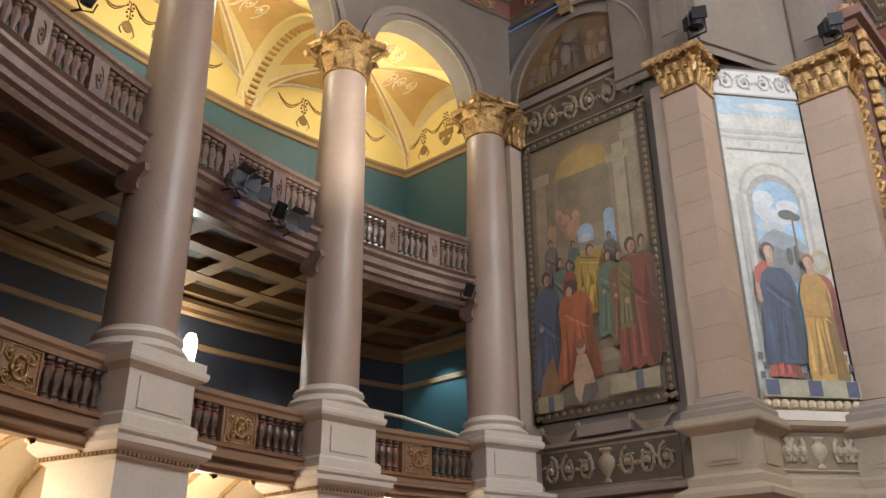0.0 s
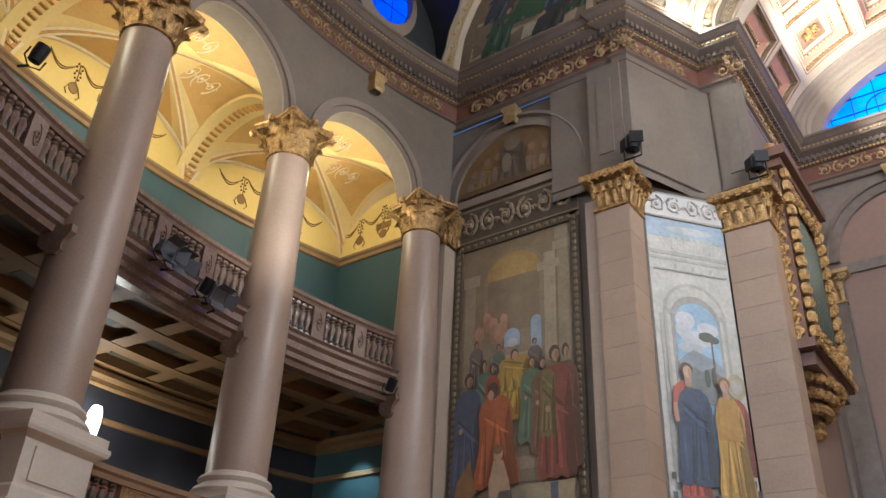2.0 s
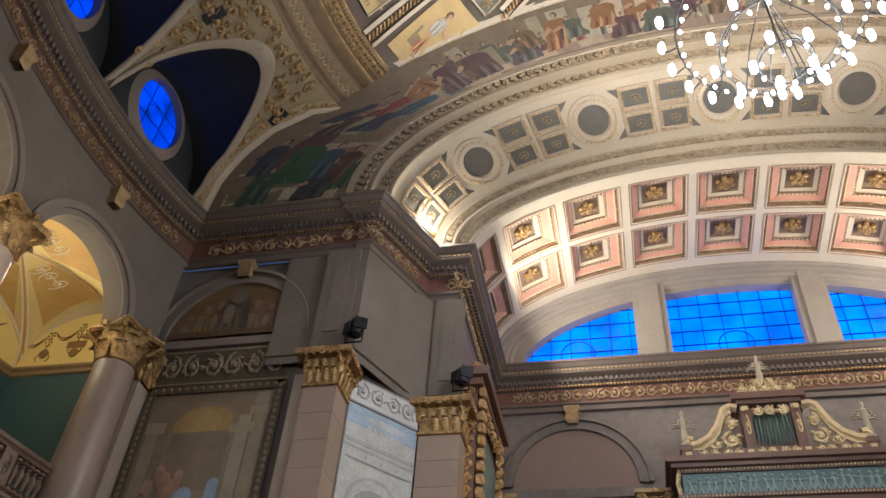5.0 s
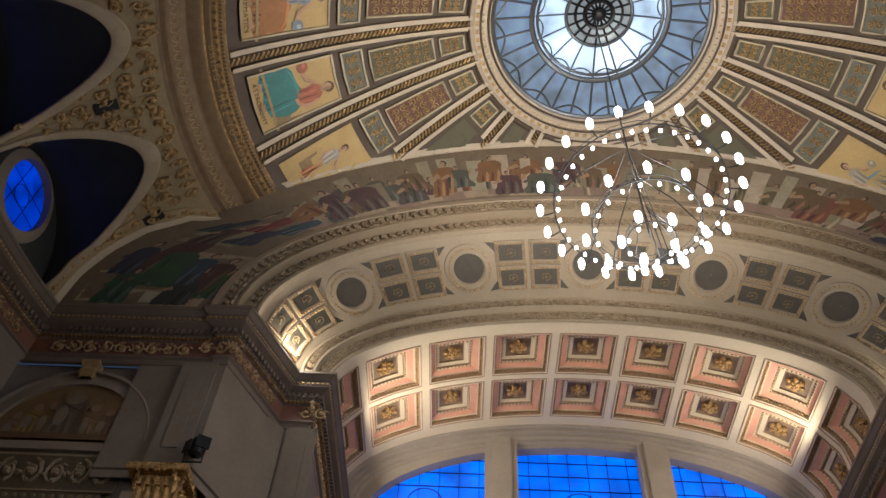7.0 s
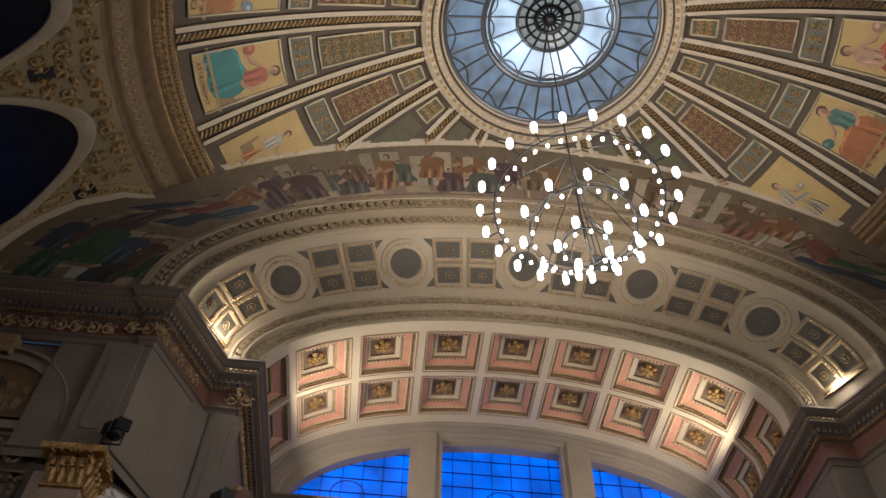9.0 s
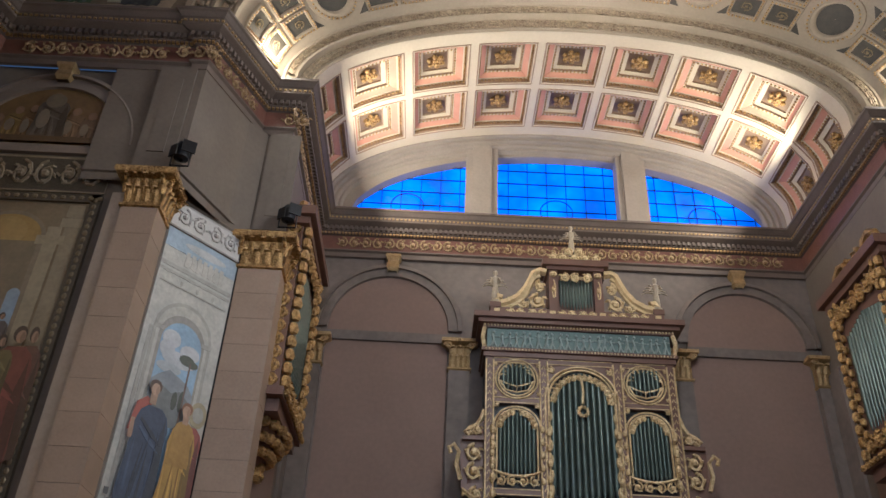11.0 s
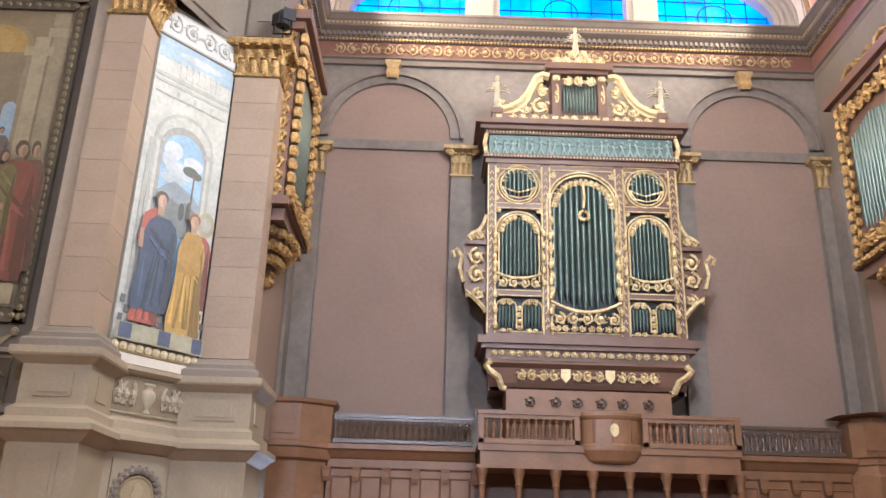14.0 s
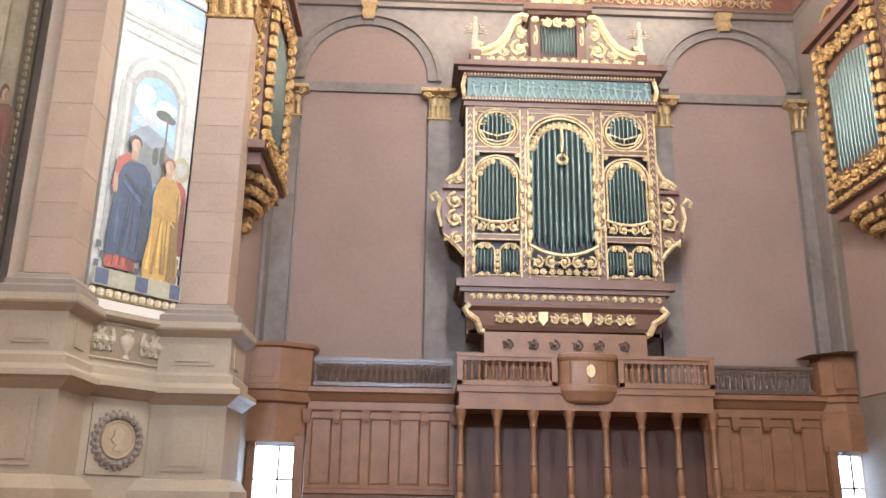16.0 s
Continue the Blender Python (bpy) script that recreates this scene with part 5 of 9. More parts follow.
ow = thing("wall_organ", "brown plaster organ wall with two blind arches", "wall", kind="structure")
part("plaster", Shape().box((CX, YO + 0.2, 6.5), (XR - XL + 1, 0.4, 16.2)), OLDWALL, ow)
for x0, x1 in ((-3.35, 0.30), (7.55, 11.15)):
    cx, r = (x0 + x1) / 2, (x1 - x0) / 2
    part("blind_panel", Shape().plate([(x0, 3.0), (x1, 3.0)] + [(cx + r * math.cos(math.pi * k / 24), 11.95 + r * math.sin(math.pi * k / 24)) for k in range(25)], on_back, 0.02), MAUVE, ow, "dusky pink arched panel")
    s = arch_band(Shape(), cx, 11.95, r, r + 0.28, on_back, 0.14)
    arch_band(s, cx, 11.95, r + 0.28, r + 0.42, on_back, 0.2)
    part("archivolt", s, OLDWALL, ow, smooth=True)
    part("impost_band", Shape().box((cx, YO - 0.05, 11.67), (x1 - x0 + 0.1, 0.14, 0.3)), OLDWALL, ow)
    part("keystone", Shape().square((cx, YO - 0.12, 13.9), [(0.14, 0), (0.2, 0.12), (0.17, 0.35), (0.24, 0.5), (0.24, 0.58)]), DULLGOLD, ow, "gilded keystone bracket")
    for x in (x0 - 0.36, x1 + 0.36):
        ob = thing("pilaster", "grey-brown stone pilaster with gilded capital on organ wall", "pilaster", "organ wall pilasters")
        part("shaft", Shape().box((x, YO - 0.1, 6.8), (0.62, 0.24, 7.8)), OLDWALL, ob)
        k = wall_capital(x - 0.31, x + 0.31, YO - 0.22, 10.62, 11.58)
        part("capital", k, DULLGOLD, ob, "gilded leaf capital", smooth=True)
for x, sgn in ((XL, 1), (XR, -1)):
    sw = thing("wall_recess_side", "brown plaster side wall of the organ recess", "wall", kind="structure")
    part("plaster", Shape().box((x - sgn * 0.2, 20.1, 6.5), (0.4, 5.6, 16.2)), WALL, sw)
    part("blind_panel", Shape().box((x + sgn * 0.01, 19.6, 6.5), (0.03, 3.6, 7.6)), MAUVE, sw)
    part("side_band", Shape().box((x + sgn * 0.04, 22.2, 6.5), (0.1, 0.7, 9.0)), OLDWALL, sw)

# flattened arches that spring from the cornice: axis and springing height
AX, AZ = 3.62, 16.45


def arch_at(ph, y, a, crown):
    """A point of a half-ellipse across the recess; ph degrees from its crown, going straight down past 90."""
    z = AZ + (crown - AZ) * math.cos(radians(ph)) if abs(ph) <= 90 else AZ - (abs(ph) - 90) * 0.1
    return (AX + a * math.sin(radians(max(-90, min(90, ph)))), y, z)


def arc_table(a, b):
    """Arc lengths from the crown along a half-ellipse, for even spacing."""
    ph = np.linspace(-90, 90, 721)
    step = np.hypot(a * np.cos(np.radians(ph)), b * np.sin(np.radians(ph))) * radians(0.25)
    s = np.concatenate([[0], np.cumsum((step[1:] + step[:-1]) / 2)])
    return s - s[360], ph


BARS, BARP = arc_table(7.55, 3.0)


def barrel(u, y, out=0.0):
    """u metres along the vault's curve from the crown; out: away from the hall."""
    ph = float(np.interp(u, BARS, BARP)) + (0 if abs(u) < BARS[-1] else math.copysign((abs(u) - BARS[-1]) * 10, u))
    return arch_at(ph, y, 7.55 + out, 19.4 + 0.04 * (y - 17.3) + out)


bv = thing("ceiling_barrel_vault", "cream coffered barrel vault with salmon coffers and gilt rosettes", "vault", kind="structure")
web, inset, rose, beads, deep, pale, floorc, lip = Shape(), Shape(), Shape(), Shape(), Shape(), Shape(), Shape(), Shape()
ROWSY = [(17.92, 19.62), (19.98, 21.74)]
PITCH, HW = 2.05, 0.83
US = [0.13 + PITCH * k for k in range(-4, 5)]
edges_u = [-BARS[-1] - 0.6] + [v for t in US for v in (t - HW, t + HW)] + [BARS[-1] + 0.6]
for i in range(0, len(edges_u), 2):
    web.grid([[barrel(t, y) for y in np.linspace(17.3, 22.75, 8)] for t in np.linspace(edges_u[i], edges_u[i + 1], 5)])
LEVELS = [(1.0, 0.0), (1.0, 0.16), (0.9, 0.17), (0.70, 0.24), (0.62, 0.25), (0.62, 0.33), (0.46, 0.35), (0.46, 0.42), (0.0, 0.42)]
for t in US:
    for y0, y1 in ((17.3, ROWSY[0][0]), (ROWSY[0][1], ROWSY[1][0]), (ROWSY[1][1], 22.75)):
        web.grid([[barrel(q, y) for y in (y0, y1)] for q in np.linspace(t - HW, t + HW, 6)])
    for y0, y1 in ROWSY:
        ym, hy = (y0 + y1) / 2, (y1 - y0) / 2

        def at(ex, ey, g, dz):
            return barrel(t + ex * HW * g, ym + ey * hy * g, dz)
        loops = []
        for g, dz in LEVELS:
            loops.append([at(*[(-1 + 2 * q, -1), (1, -1 + 2 * q), (1 - 2 * q, 1), (-1, 1 - 2 * q)][side], g, dz) for side in range(4) for q in (0, 0.25, 0.5, 0.75)])
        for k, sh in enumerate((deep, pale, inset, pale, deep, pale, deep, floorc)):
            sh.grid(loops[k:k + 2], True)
        lip.tube([at(ex, ey, 1.07, -0.005) for ex, ey in ((-1, -1), (0, -1), (1, -1), (1, 0), (1, 1), (0, 1), (-1, 1), (-1, 0), (-1, -1))], 0.022, 4)
        for g, dz, n, r in ((0.955, 0.1, 56, 0.05), (0.64, 0.23, 36, 0.042)):
            for k in range(n):
                side, q = divmod(k / n * 4, 1)
                beads.box(at(*[(-1 + 2 * q, -1), (1, -1 + 2 * q), (1 - 2 * q, 1), (-1, 1 - 2 * q)][int(side)], g, dz), (r, r, r * 1.3), 0.3)
        for n, rr, sz, dz in ((6, 0.2, 0.1, 0.34), (5, 0.1, 0.085, 0.29)):
            for k in range(n):
                a = TAU * (k + dz) / n
                rose.ball(barrel(t + rr * math.cos(a), ym + rr * math.sin(a), dz), (sz, sz, sz * 0.8))
        rose.ball(barrel(t, ym, 0.26), (0.07, 0.07, 0.08))
part("vault_ribs", web, VAULTCREAM, bv, smooth=True)
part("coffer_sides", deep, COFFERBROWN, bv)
part("coffer_faces", inset, SALMON, bv)
part("coffer_steps", pale, VAULTCREAM, bv)
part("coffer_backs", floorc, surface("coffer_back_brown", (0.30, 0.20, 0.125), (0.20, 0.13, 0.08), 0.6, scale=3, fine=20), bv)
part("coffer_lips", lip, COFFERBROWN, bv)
part("rosettes", rose, GOLD, bv, "gilt rosettes")
part("coffer_beads", beads, GOLD, bv)
s = Shape()
s.grid([[barrel(t, y, o) for y, o in ((22.25, 0.0), (22.25, -0.06), (22.3, -0.1), (22.38, -0.1), (22.38, -0.2), (22.45, -0.24), (22.5, -0.24), (22.5, -0.34), (22.56, -0.4), (22.6, -0.4), (22.6, -0.48), (22.66, -0.54), (22.75, -0.56))] for t in np.linspace(-BARS[-1] - 0.5, BARS[-1] + 0.5, 70)])
part("end_moulding", s, WINDOWSTONE, bv, smooth=True)

# lunette window
WZ, WA, WB = 15.9, 7.1, 3.08
win = thing("window_1", "half-round window with blue leaded glass in three lights", "window", kind="structure")


def wtop(x):
    return WZ + WB * math.sqrt(max(0.0, 1 - ((x - CX - 0.1) / WA) ** 2))


s = Shape()
xs = np.linspace(-4.6, 2 * CX + 4.6, 61)
s.grid([[(x, 22.72, max(16.0, wtop(x))) for x in xs], [(x, 22.72, 21.0) for x in xs]])
s.grid([[(x, 22.72, max(16.0, wtop(x))) for x in xs], [(x, 23.3, max(16.0, wtop(x))) for x in xs]])
part("tympanum", s, WINDOWSTONE, win)
for x0, x1 in ((0.68, 1.76), (5.82, 6.82)):
    part("mullion", Shape().box(((x0 + x1) / 2, 22.8, 17.5), (x1 - x0, 0.5, 3.4)).box(((x0 + x1) / 2, 22.72, 17.5), ((x1 - x0) * 0.6, 0.5, 3.4)), WINDOWSTONE, win)
BLUE = glowing("blue_lit_glass", (0.008, 0.16, 1.0), 3.2, (0.01, 0.05, 0.3), 0.9)
lead = Shape()
for x0, x1 in ((-3.2, 0.68), (1.76, 5.82), (6.82, 10.8)):
    g = Shape()
    xs = np.linspace(x0, x1, 13)
    g.grid([[(x, 23.1, 15.9) for x in xs], [(x, 23.1, max(15.95, wtop(x) + 0.05)) for x in xs]])
    pane = part("pane", g, BLUE, win, "blue lit glass")
    b = Shape()
    for x in np.arange(x0 + 0.4, x1, 0.66):
        if wtop(x) > 16.2:
            b.box((x, 23.05, (16 + wtop(x)) / 2), (0.02, 0.04, wtop(x) - 16))
    for z in np.arange(16.35, 18.8, 0.55):
        w = WA * math.sqrt(max(0, 1 - ((z - WZ) / WB) ** 2))
        a, c = max(x0, CX - w), min(x1, CX + w)
        if c > a:
            b.box(((a + c) / 2, 23.05, z), (c - a, 0.04, 0.018))
    cxm = (x0 + x1) / 2
    b.tube([(cxm + 0.55 * math.cos(TAU * k / 24), 23.04, 16.85 + 0.5 * math.sin(TAU * k / 24)) for k in range(25)], 0.018, 4)
    part("lead_bars", b, IRON, pane)

# splayed great arch between the dome and the vault: two leaf bands, a coffered field, two leaf bands
arch = thing("ceiling_great_arch", "splayed tan arch soffit with roundels, square coffers and laurel bands", "arch", kind="structure")
SOFFIT = surface("great_arch_plaster", (0.37, 0.29, 0.20), (0.27, 0.21, 0.14), 0.6, scale=1.0, fine=12, bump=0.06)
LEAF = surface("leaf_plaster", (0.42, 0.32, 0.20), (0.16, 0.11, 0.065), 0.5, scale=6, fine=24, bump=0.3, contrast=0.15)
PHIS = list(np.linspace(-96, 96, 97))
FLDS, FLDP = arc_table(8.7, 3.95)


def field(u, v, out=0.0):
    """u metres along the arch from its crown, v 0 at the dome's side and 1 at the vault's; out towards the hall."""
    ph = float(np.interp(u, FLDS, FLDP))
    return arch_at(ph, 15.0 + 1.85 * v, 9.2 - 1.0 * v - out, 20.97 - 1.12 * v - out)


part("soffit", Shape().grid([[arch_at(p, 15.0 + 1.85 * v, 9.2 - v, 20.97 - 1.12 * v) for p in PHIS] for v in np.linspace(0, 1, 6)]), SOFFIT, arch, smooth=True)
STATIONS = ([(14.62, 10.42, 22.14), (14.55, 10.38, 22.1), (14.55, 10.22, 21.95), (14.62, 10.18, 21.91), (14.66, 9.78, 21.53), (14.6, 9.74, 21.5), (14.6, 9.68, 21.45), (14.92, 9.66, 21.43), (14.92, 9.32, 21.1), (14.86, 9.28, 21.06), (14.88, 9.2, 20.97), (15.0, 9.16, 20.93), (15.05, 9.2, 20.97)],
            [(16.8, 8.22, 19.88), (16.76, 8.2, 19.86), (16.78, 8.14, 19.8), (16.86, 8.12, 19.78), (16.92, 7.92, 19.62), (16.86, 7.9, 19.6), (16.9, 7.84, 19.57), (17.12, 7.83, 19.56), (17.3, 7.6, 19.42), (17.28, 7.54, 19.38), (17.34, 7.5, 19.35), (17.38, 7.56, 19.41)])
for st in STATIONS:
    part("arch_moulding", Shape().grid([[arch_at(p, *q) for p in PHIS] for q in st]), SOFFIT, arch, smooth=True)
for (y0, a0, c0), (y1, a1, c1), n in (((14.6, 10.12, 21.85), (14.63, 9.84, 21.59), 96), ((14.9, 9.6, 21.37), (14.9, 9.36, 21.14), 92), ((16.84, 8.08, 19.76), (16.88, 7.94, 19.64), 84), ((17.14, 7.8, 19.54), (17.26, 7.63, 19.44), 80)):
    sa, pa = arc_table(a0, c0 - AZ)
    s = Shape()
    for u in np.linspace(sa[0] + 0.1, sa[-1] - 0.1, n):
        for row in (0.16, 0.5, 0.84):
            p0, p1 = float(np.interp(u + 0.12 * abs(row - 0.5), sa, pa)), float(np.interp(u + 0.2 + 0.12 * abs(row - 0.5), sa, pa))
            mix = lambda f: (y0 + (y1 - y0) * f - 0.03, a0 + (a1 - a0) * f, c0 + (c1 - c0) * f)
            r2 = row + (row - 0.5) * 0.45
            s.tube([arch_at(p0, *mix(row)), arch_at((p0 + p1) / 2, *mix((row + r2) / 2)), arch_at(p1, *mix(r2))], 0.062, 4, 0.75)
    part("laurel_leaves", s, LEAF, arch)["kind"] = "stuff"
s, c2, dk, gb = Shape(), Shape(), Shape(), Shape()
STEPU = 1.83
for k in range(-6, 7):
    uc = STEPU * k - 0.02
    if k % 2 == 0:
        def disc(r, j, o, n=32):
            return field(uc + r * math.cos(TAU * j / n), 0.49 + r * math.sin(TAU * j / n) / 2.1, o)
        s.grid([[disc(r, j, o) for j in range(32)] for r, o in ((0.74, 0.0), (0.74, 0.05), (0.68, 0.07), (0.6, 0.07), (0.57, 0.1), (0.5, 0.1), (0.47, 0.05), (0.46, 0.0))], True)
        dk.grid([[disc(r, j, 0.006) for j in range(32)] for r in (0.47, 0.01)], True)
        for j in range(34):
            gb.ball(disc(0.64, j, 0.09, 34), (0.034, 0.034, 0.034), 5, 3)
        for e in (-1, 1):
            for g2 in (-1, 1):
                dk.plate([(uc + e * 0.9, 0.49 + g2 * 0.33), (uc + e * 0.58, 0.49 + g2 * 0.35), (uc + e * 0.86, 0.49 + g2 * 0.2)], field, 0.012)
        continue
    for et in (-1, 1):
        for ev in (-1, 1):
            tc, vc = uc + et * 0.52, 0.48 + ev * 0.18
            sq = [(-1, -1), (0, -1), (1, -1), (1, 0), (1, 1), (0, 1), (-1, 1), (-1, 0)]
            s.grid([[field(tc + ex * (0.36 + g), vc + ey * (0.25 + g) / 2.1, o) for ex, ey in sq] for g, o in ((0.1, 0.0), (0.1, 0.07), (0.05, 0.08), (0.0, 0.07), (0.0, 0.0))], True)
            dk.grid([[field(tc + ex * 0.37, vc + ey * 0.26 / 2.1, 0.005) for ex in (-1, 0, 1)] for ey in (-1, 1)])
            for i in range(30):
                side, q = divmod(i / 30 * 4, 1)
                ex, ey = [(-1 + 2 * q, -1), (1, -1 + 2 * q), (1 - 2 * q, 1), (-1, 1 - 2 * q)][int(side)]
                gb.box(field(tc + ex * 0.41, vc + ey * 0.30 / 2.1, 0.09), (0.045, 0.045, 0.045), 0.4)
            scroll(c2, lambda u, w, o: field(tc + u, vc + w / 2.1, o + 0.01), -0.22, 0.22, -0.14, 0.14, 1, 0.016)
part("panel_scrolls", c2, surface("sunk_scroll_bronze", (0.26, 0.19, 0.09), (0.15, 0.11, 0.05), 0.5, 0.2, scale=6), arch)
part("mouldings", s, SOFFIT, arch, smooth=True)
part("gilt_beads", gb, GOLD, arch)["kind"] = "stuff"
# flat dark plates: the shade of sunken coffers and roundels is their colour
part("sunk_panels", dk, surface("sunk_panel_shade", (0.075, 0.06, 0.042), (0.04, 0.032, 0.022), 0.6, scale=5), arch)
# ---- great organ ----
OX, OY = 3.97, 21.3
ORGANWOOD = surface("organ_case_wood", (0.19, 0.10, 0.068), (0.115, 0.058, 0.038), 0.45, scale=2.5, fine=30, bump=0.08)
VERDIGRIS = surface("green_bronze_frieze", (0.16, 0.22, 0.20), (0.09, 0.13, 0.12), 0.5, 0.2, scale=4)
SILVER = surface("pale_gilt_figure", (0.76, 0.60, 0.34), (0.44, 0.31, 0.14), 0.45, 0.3, scale=8)


def organ(name, label, where, full=True):
    """An organ case set on a wall; where(u, w, out): across, height, towards the hall."""
    ob = thing(name, label, "organ")

    def bx(s, u0, u1, w0, w1, o0, o1):
        pts = [where(u, w, o) for o in (o0, o1) for u, w in ((u0, w0), (u1, w0), (u1, w1), (u0, w1))]
        return s.add(pts, [(3, 2, 1, 0), (4, 5, 6, 7), (0, 1, 5, 4), (1, 2, 6, 5), (2, 3, 7, 6), (3, 0, 4, 7)])

    def pipe(u, w0, w1, r):
        rows = []
        for rr, w in ((0.25, w0), (1.0, w0 + 4.5 * r), (1.0, w1)):
            rows.append([where(u + r * rr * math.cos(math.pi * j / 6), w, 0.02 + r * rr * math.sin(math.pi * j / 6)) for j in range(7)])
        p = part("pipe", Shape().grid(rows), PIPE, ob, smooth=True)
        m = Shape().plate([(u - r * 0.5, w0 + 5 * r), (u + r * 0.5, w0 + 5 * r), (u, w0 + 7.5 * r)], lambda a, b, o: where(a, b, o + r * 0.97), 0.01)
        part("pipe_mouth", m, IRON, p)

    # case body in near-black, which stands in for shade behind the pipes
    part("case", bx(Shape(), -2.6, 2.6, 5.5, 10.5, -1.4, -0.12), IRON, ob, "inside of the case, shade given as black")
    # posts and rails
    for u, w in ((-2.5, 0.24), (-1.02, 0.26), (1.02, 0.26), (2.5, 0.24)):
        p = part("post", bx(Shape(), u - w / 2, u + w / 2, 5.5, 10.48, -0.3, 0.06), ORGANWOOD, ob)
        g = Shape()
        for e in (-1, 1):
            g.tube([where(u + e * w * 0.42, 5.6, 0.07), where(u + e * w * 0.42, 10.4, 0.07)], 0.03, 4)
        for z in np.arange(5.8, 8.6, 0.42):
            g.ball(where(u + (0.1 if u < 0 else -0.1), z, 0.12), (0.085, 0.085, 0.12))
        for z in np.arange(5.75, 10.3, 0.2):
            g.tube([where(u - 0.05, z, 0.07), where(u, z + 0.1, 0.08), where(u + 0.05, z, 0.07)], 0.018, 4)
        part("post_gilding", g, ORGANGOLD, p, "gilt edge beads")
    for u0, u1, zs in ((-2.5, -1.02, (5.5, 6.62, 9.12, 10.3)), (1.02, 2.5, (5.5, 6.62, 9.12, 10.3)), (-1.02, 1.02, (5.5, 10.3))):
        for z in zs:
            rl = part("rail", bx(Shape(), u0, u1, z, z + 0.2, -0.25, 0.04), ORGANWOOD, ob)
            t = Shape()
            for q in (0.03, 0.17):
                t.tube([where(u0 + 0.1, z + q, 0.045), where(u1 - 0.1, z + q, 0.045)], 0.018, 4)
            part("rail_gilding", t, ORGANGOLD, rl)
    for sg in (-1, 1):
        c = 1.76 * sg
        # round opening with pipes
        g = Shape()
        for r in (0.5, 0.58):
            g.tube([where(c + r * math.cos(TAU * k / 30), 9.86 + r * 0.98 * math.sin(TAU * k / 30) - 0.02, 0.05) for k in range(31)], 0.03, 5)
        for k in range(9):
            t = math.pi * (k + 0.5) / 9
            g.tube([where(c + 0.46 * math.cos(t), 9.9 + 0.40 * math.sin(t), 0.04), where(c + 0.3 * math.cos(t + 0.15), 9.9 + 0.25 * math.sin(t + 0.2) + 0.06, 0.06)], 0.035, 4, 0.5)
        for e in (-1, 1):
            g.tube([where(c + e * 0.46, 9.78, 0.05), where(c + e * 0.3, 9.52, 0.05), where(c, 9.45, 0.05), where(c, 9.62, 0.05), where(c + e * 0.22, 9.68, 0.05), where(c + e * 0.46, 9.78, 0.05)], 0.028, 4)
        for e in (-1, 1):
            for z in (9.42, 10.26):
                scroll(g, lambda u, w, o: where(u, w, o + 0.03), c + e * 0.6 - 0.07, c + e * 0.6 + 0.07, z - 0.07, z + 0.07, 1, 0.02)
        part("round_frame", g, ORGANGOLD, ob, "gilt round frame")
        corner = Shape()
        rows = [[where(c + 0.58 * math.cos(TAU * k / 32), 9.85 + 0.57 * math.sin(TAU * k / 32), 0.02) for k in range(32)]]
        sq = []
        for k in range(32):
            a = TAU * k / 32
            m = max(abs(math.cos(a)) / 0.62, abs(math.sin(a)) / 0.6)
            sq.append(where(c + math.cos(a) / m, 9.85 + math.sin(a) / m, 0.02))
        rows.append(sq)
        corner.grid(rows, True)
        part("round_surround", corner, ORGANWOOD, ob)
        for k in range(7):
            pipe(c - 0.36 + 0.12 * k, 9.5, 10.28, 0.055)
        # tall side opening
        g = Shape()
        for r in (0.62, 0.54):
            g.tube([where(c - r, 7.1, 0.05)] + [where(c + r * math.cos(t), 8.45 + r * 0.95 * math.sin(t), 0.05) for t in np.linspace(math.pi, 0, 17)] + [where(c + r, 7.1, 0.05)], 0.03, 4)
        for e in (-1, 1):
            for k in range(5):
                t = 0.15 + 0.28 * k
                scroll(g, lambda u, w, o: where(u, w, o + 0.04), c + e * 0.47 * math.cos(t) - 0.09, c + e * 0.47 * math.cos(t) + 0.09, 8.42 + 0.45 * math.sin(t) - 0.09, 8.42 + 0.45 * math.sin(t) + 0.09, 1, 0.028)
            for z in np.arange(7.0, 8.4, 0.35):
                g.ball(where(c + e * 0.66, z, 0.1), (0.07, 0.07, 0.11))
            scroll(g, lambda u, w, o: where(u, w, o + 0.03), c + e * 0.55 - 0.08, c + e * 0.55 + 0.08, 8.98, 9.14, 1, 0.022)
        scroll(g, lambda u, w, o: where(u, w, o + 0.08), c - 0.58, c + 0.58, 6.82, 7.14, 4, 0.03)
        g.tube([where(c + 0.6 * q, 7.12 + 0.13 * q * q, 0.1) for q in np.linspace(-1, 1, 11)], 0.04, 5)
        part("side_tracery", g, ORGANGOLD, ob, "gilt carved tracery")
        for k in range(9):
            pipe(c - 0.44 + 0.11 * k, 7.1, 8.62 + 0.25 * math.cos((k - 4) / 4 * 1.3), 0.052)
        # small twin openings
        g = Shape()
        for q in (-0.34, 0.34):
            g.tube([where(c + q - 0.27, 5.75, 0.05)] + [where(c + q + 0.27 * math.cos(t), 6.3 + 0.24 * math.sin(t), 0.05) for t in np.linspace(math.pi, 0, 11)] + [where(c + q + 0.27, 5.75, 0.05)], 0.028, 4)
            scroll(g, lambda u, w, o: where(u, w, o + 0.05), c + q - 0.2, c + q + 0.2, 6.36, 6.54, 2, 0.024)
            scroll(g, lambda u, w, o: where(u, w, o + 0.05), c + q - 0.2, c + q + 0.2, 5.62, 5.74, 2, 0.02)
            for k in range(5):
                pipe(c + q - 0.18 + 0.09 * k, 5.78, 6.36, 0.042)
        for z in np.arange(5.75, 6.4, 0.18):
            g.ball(where(c, z, 0.08), (0.06, 0.06, 0.08))
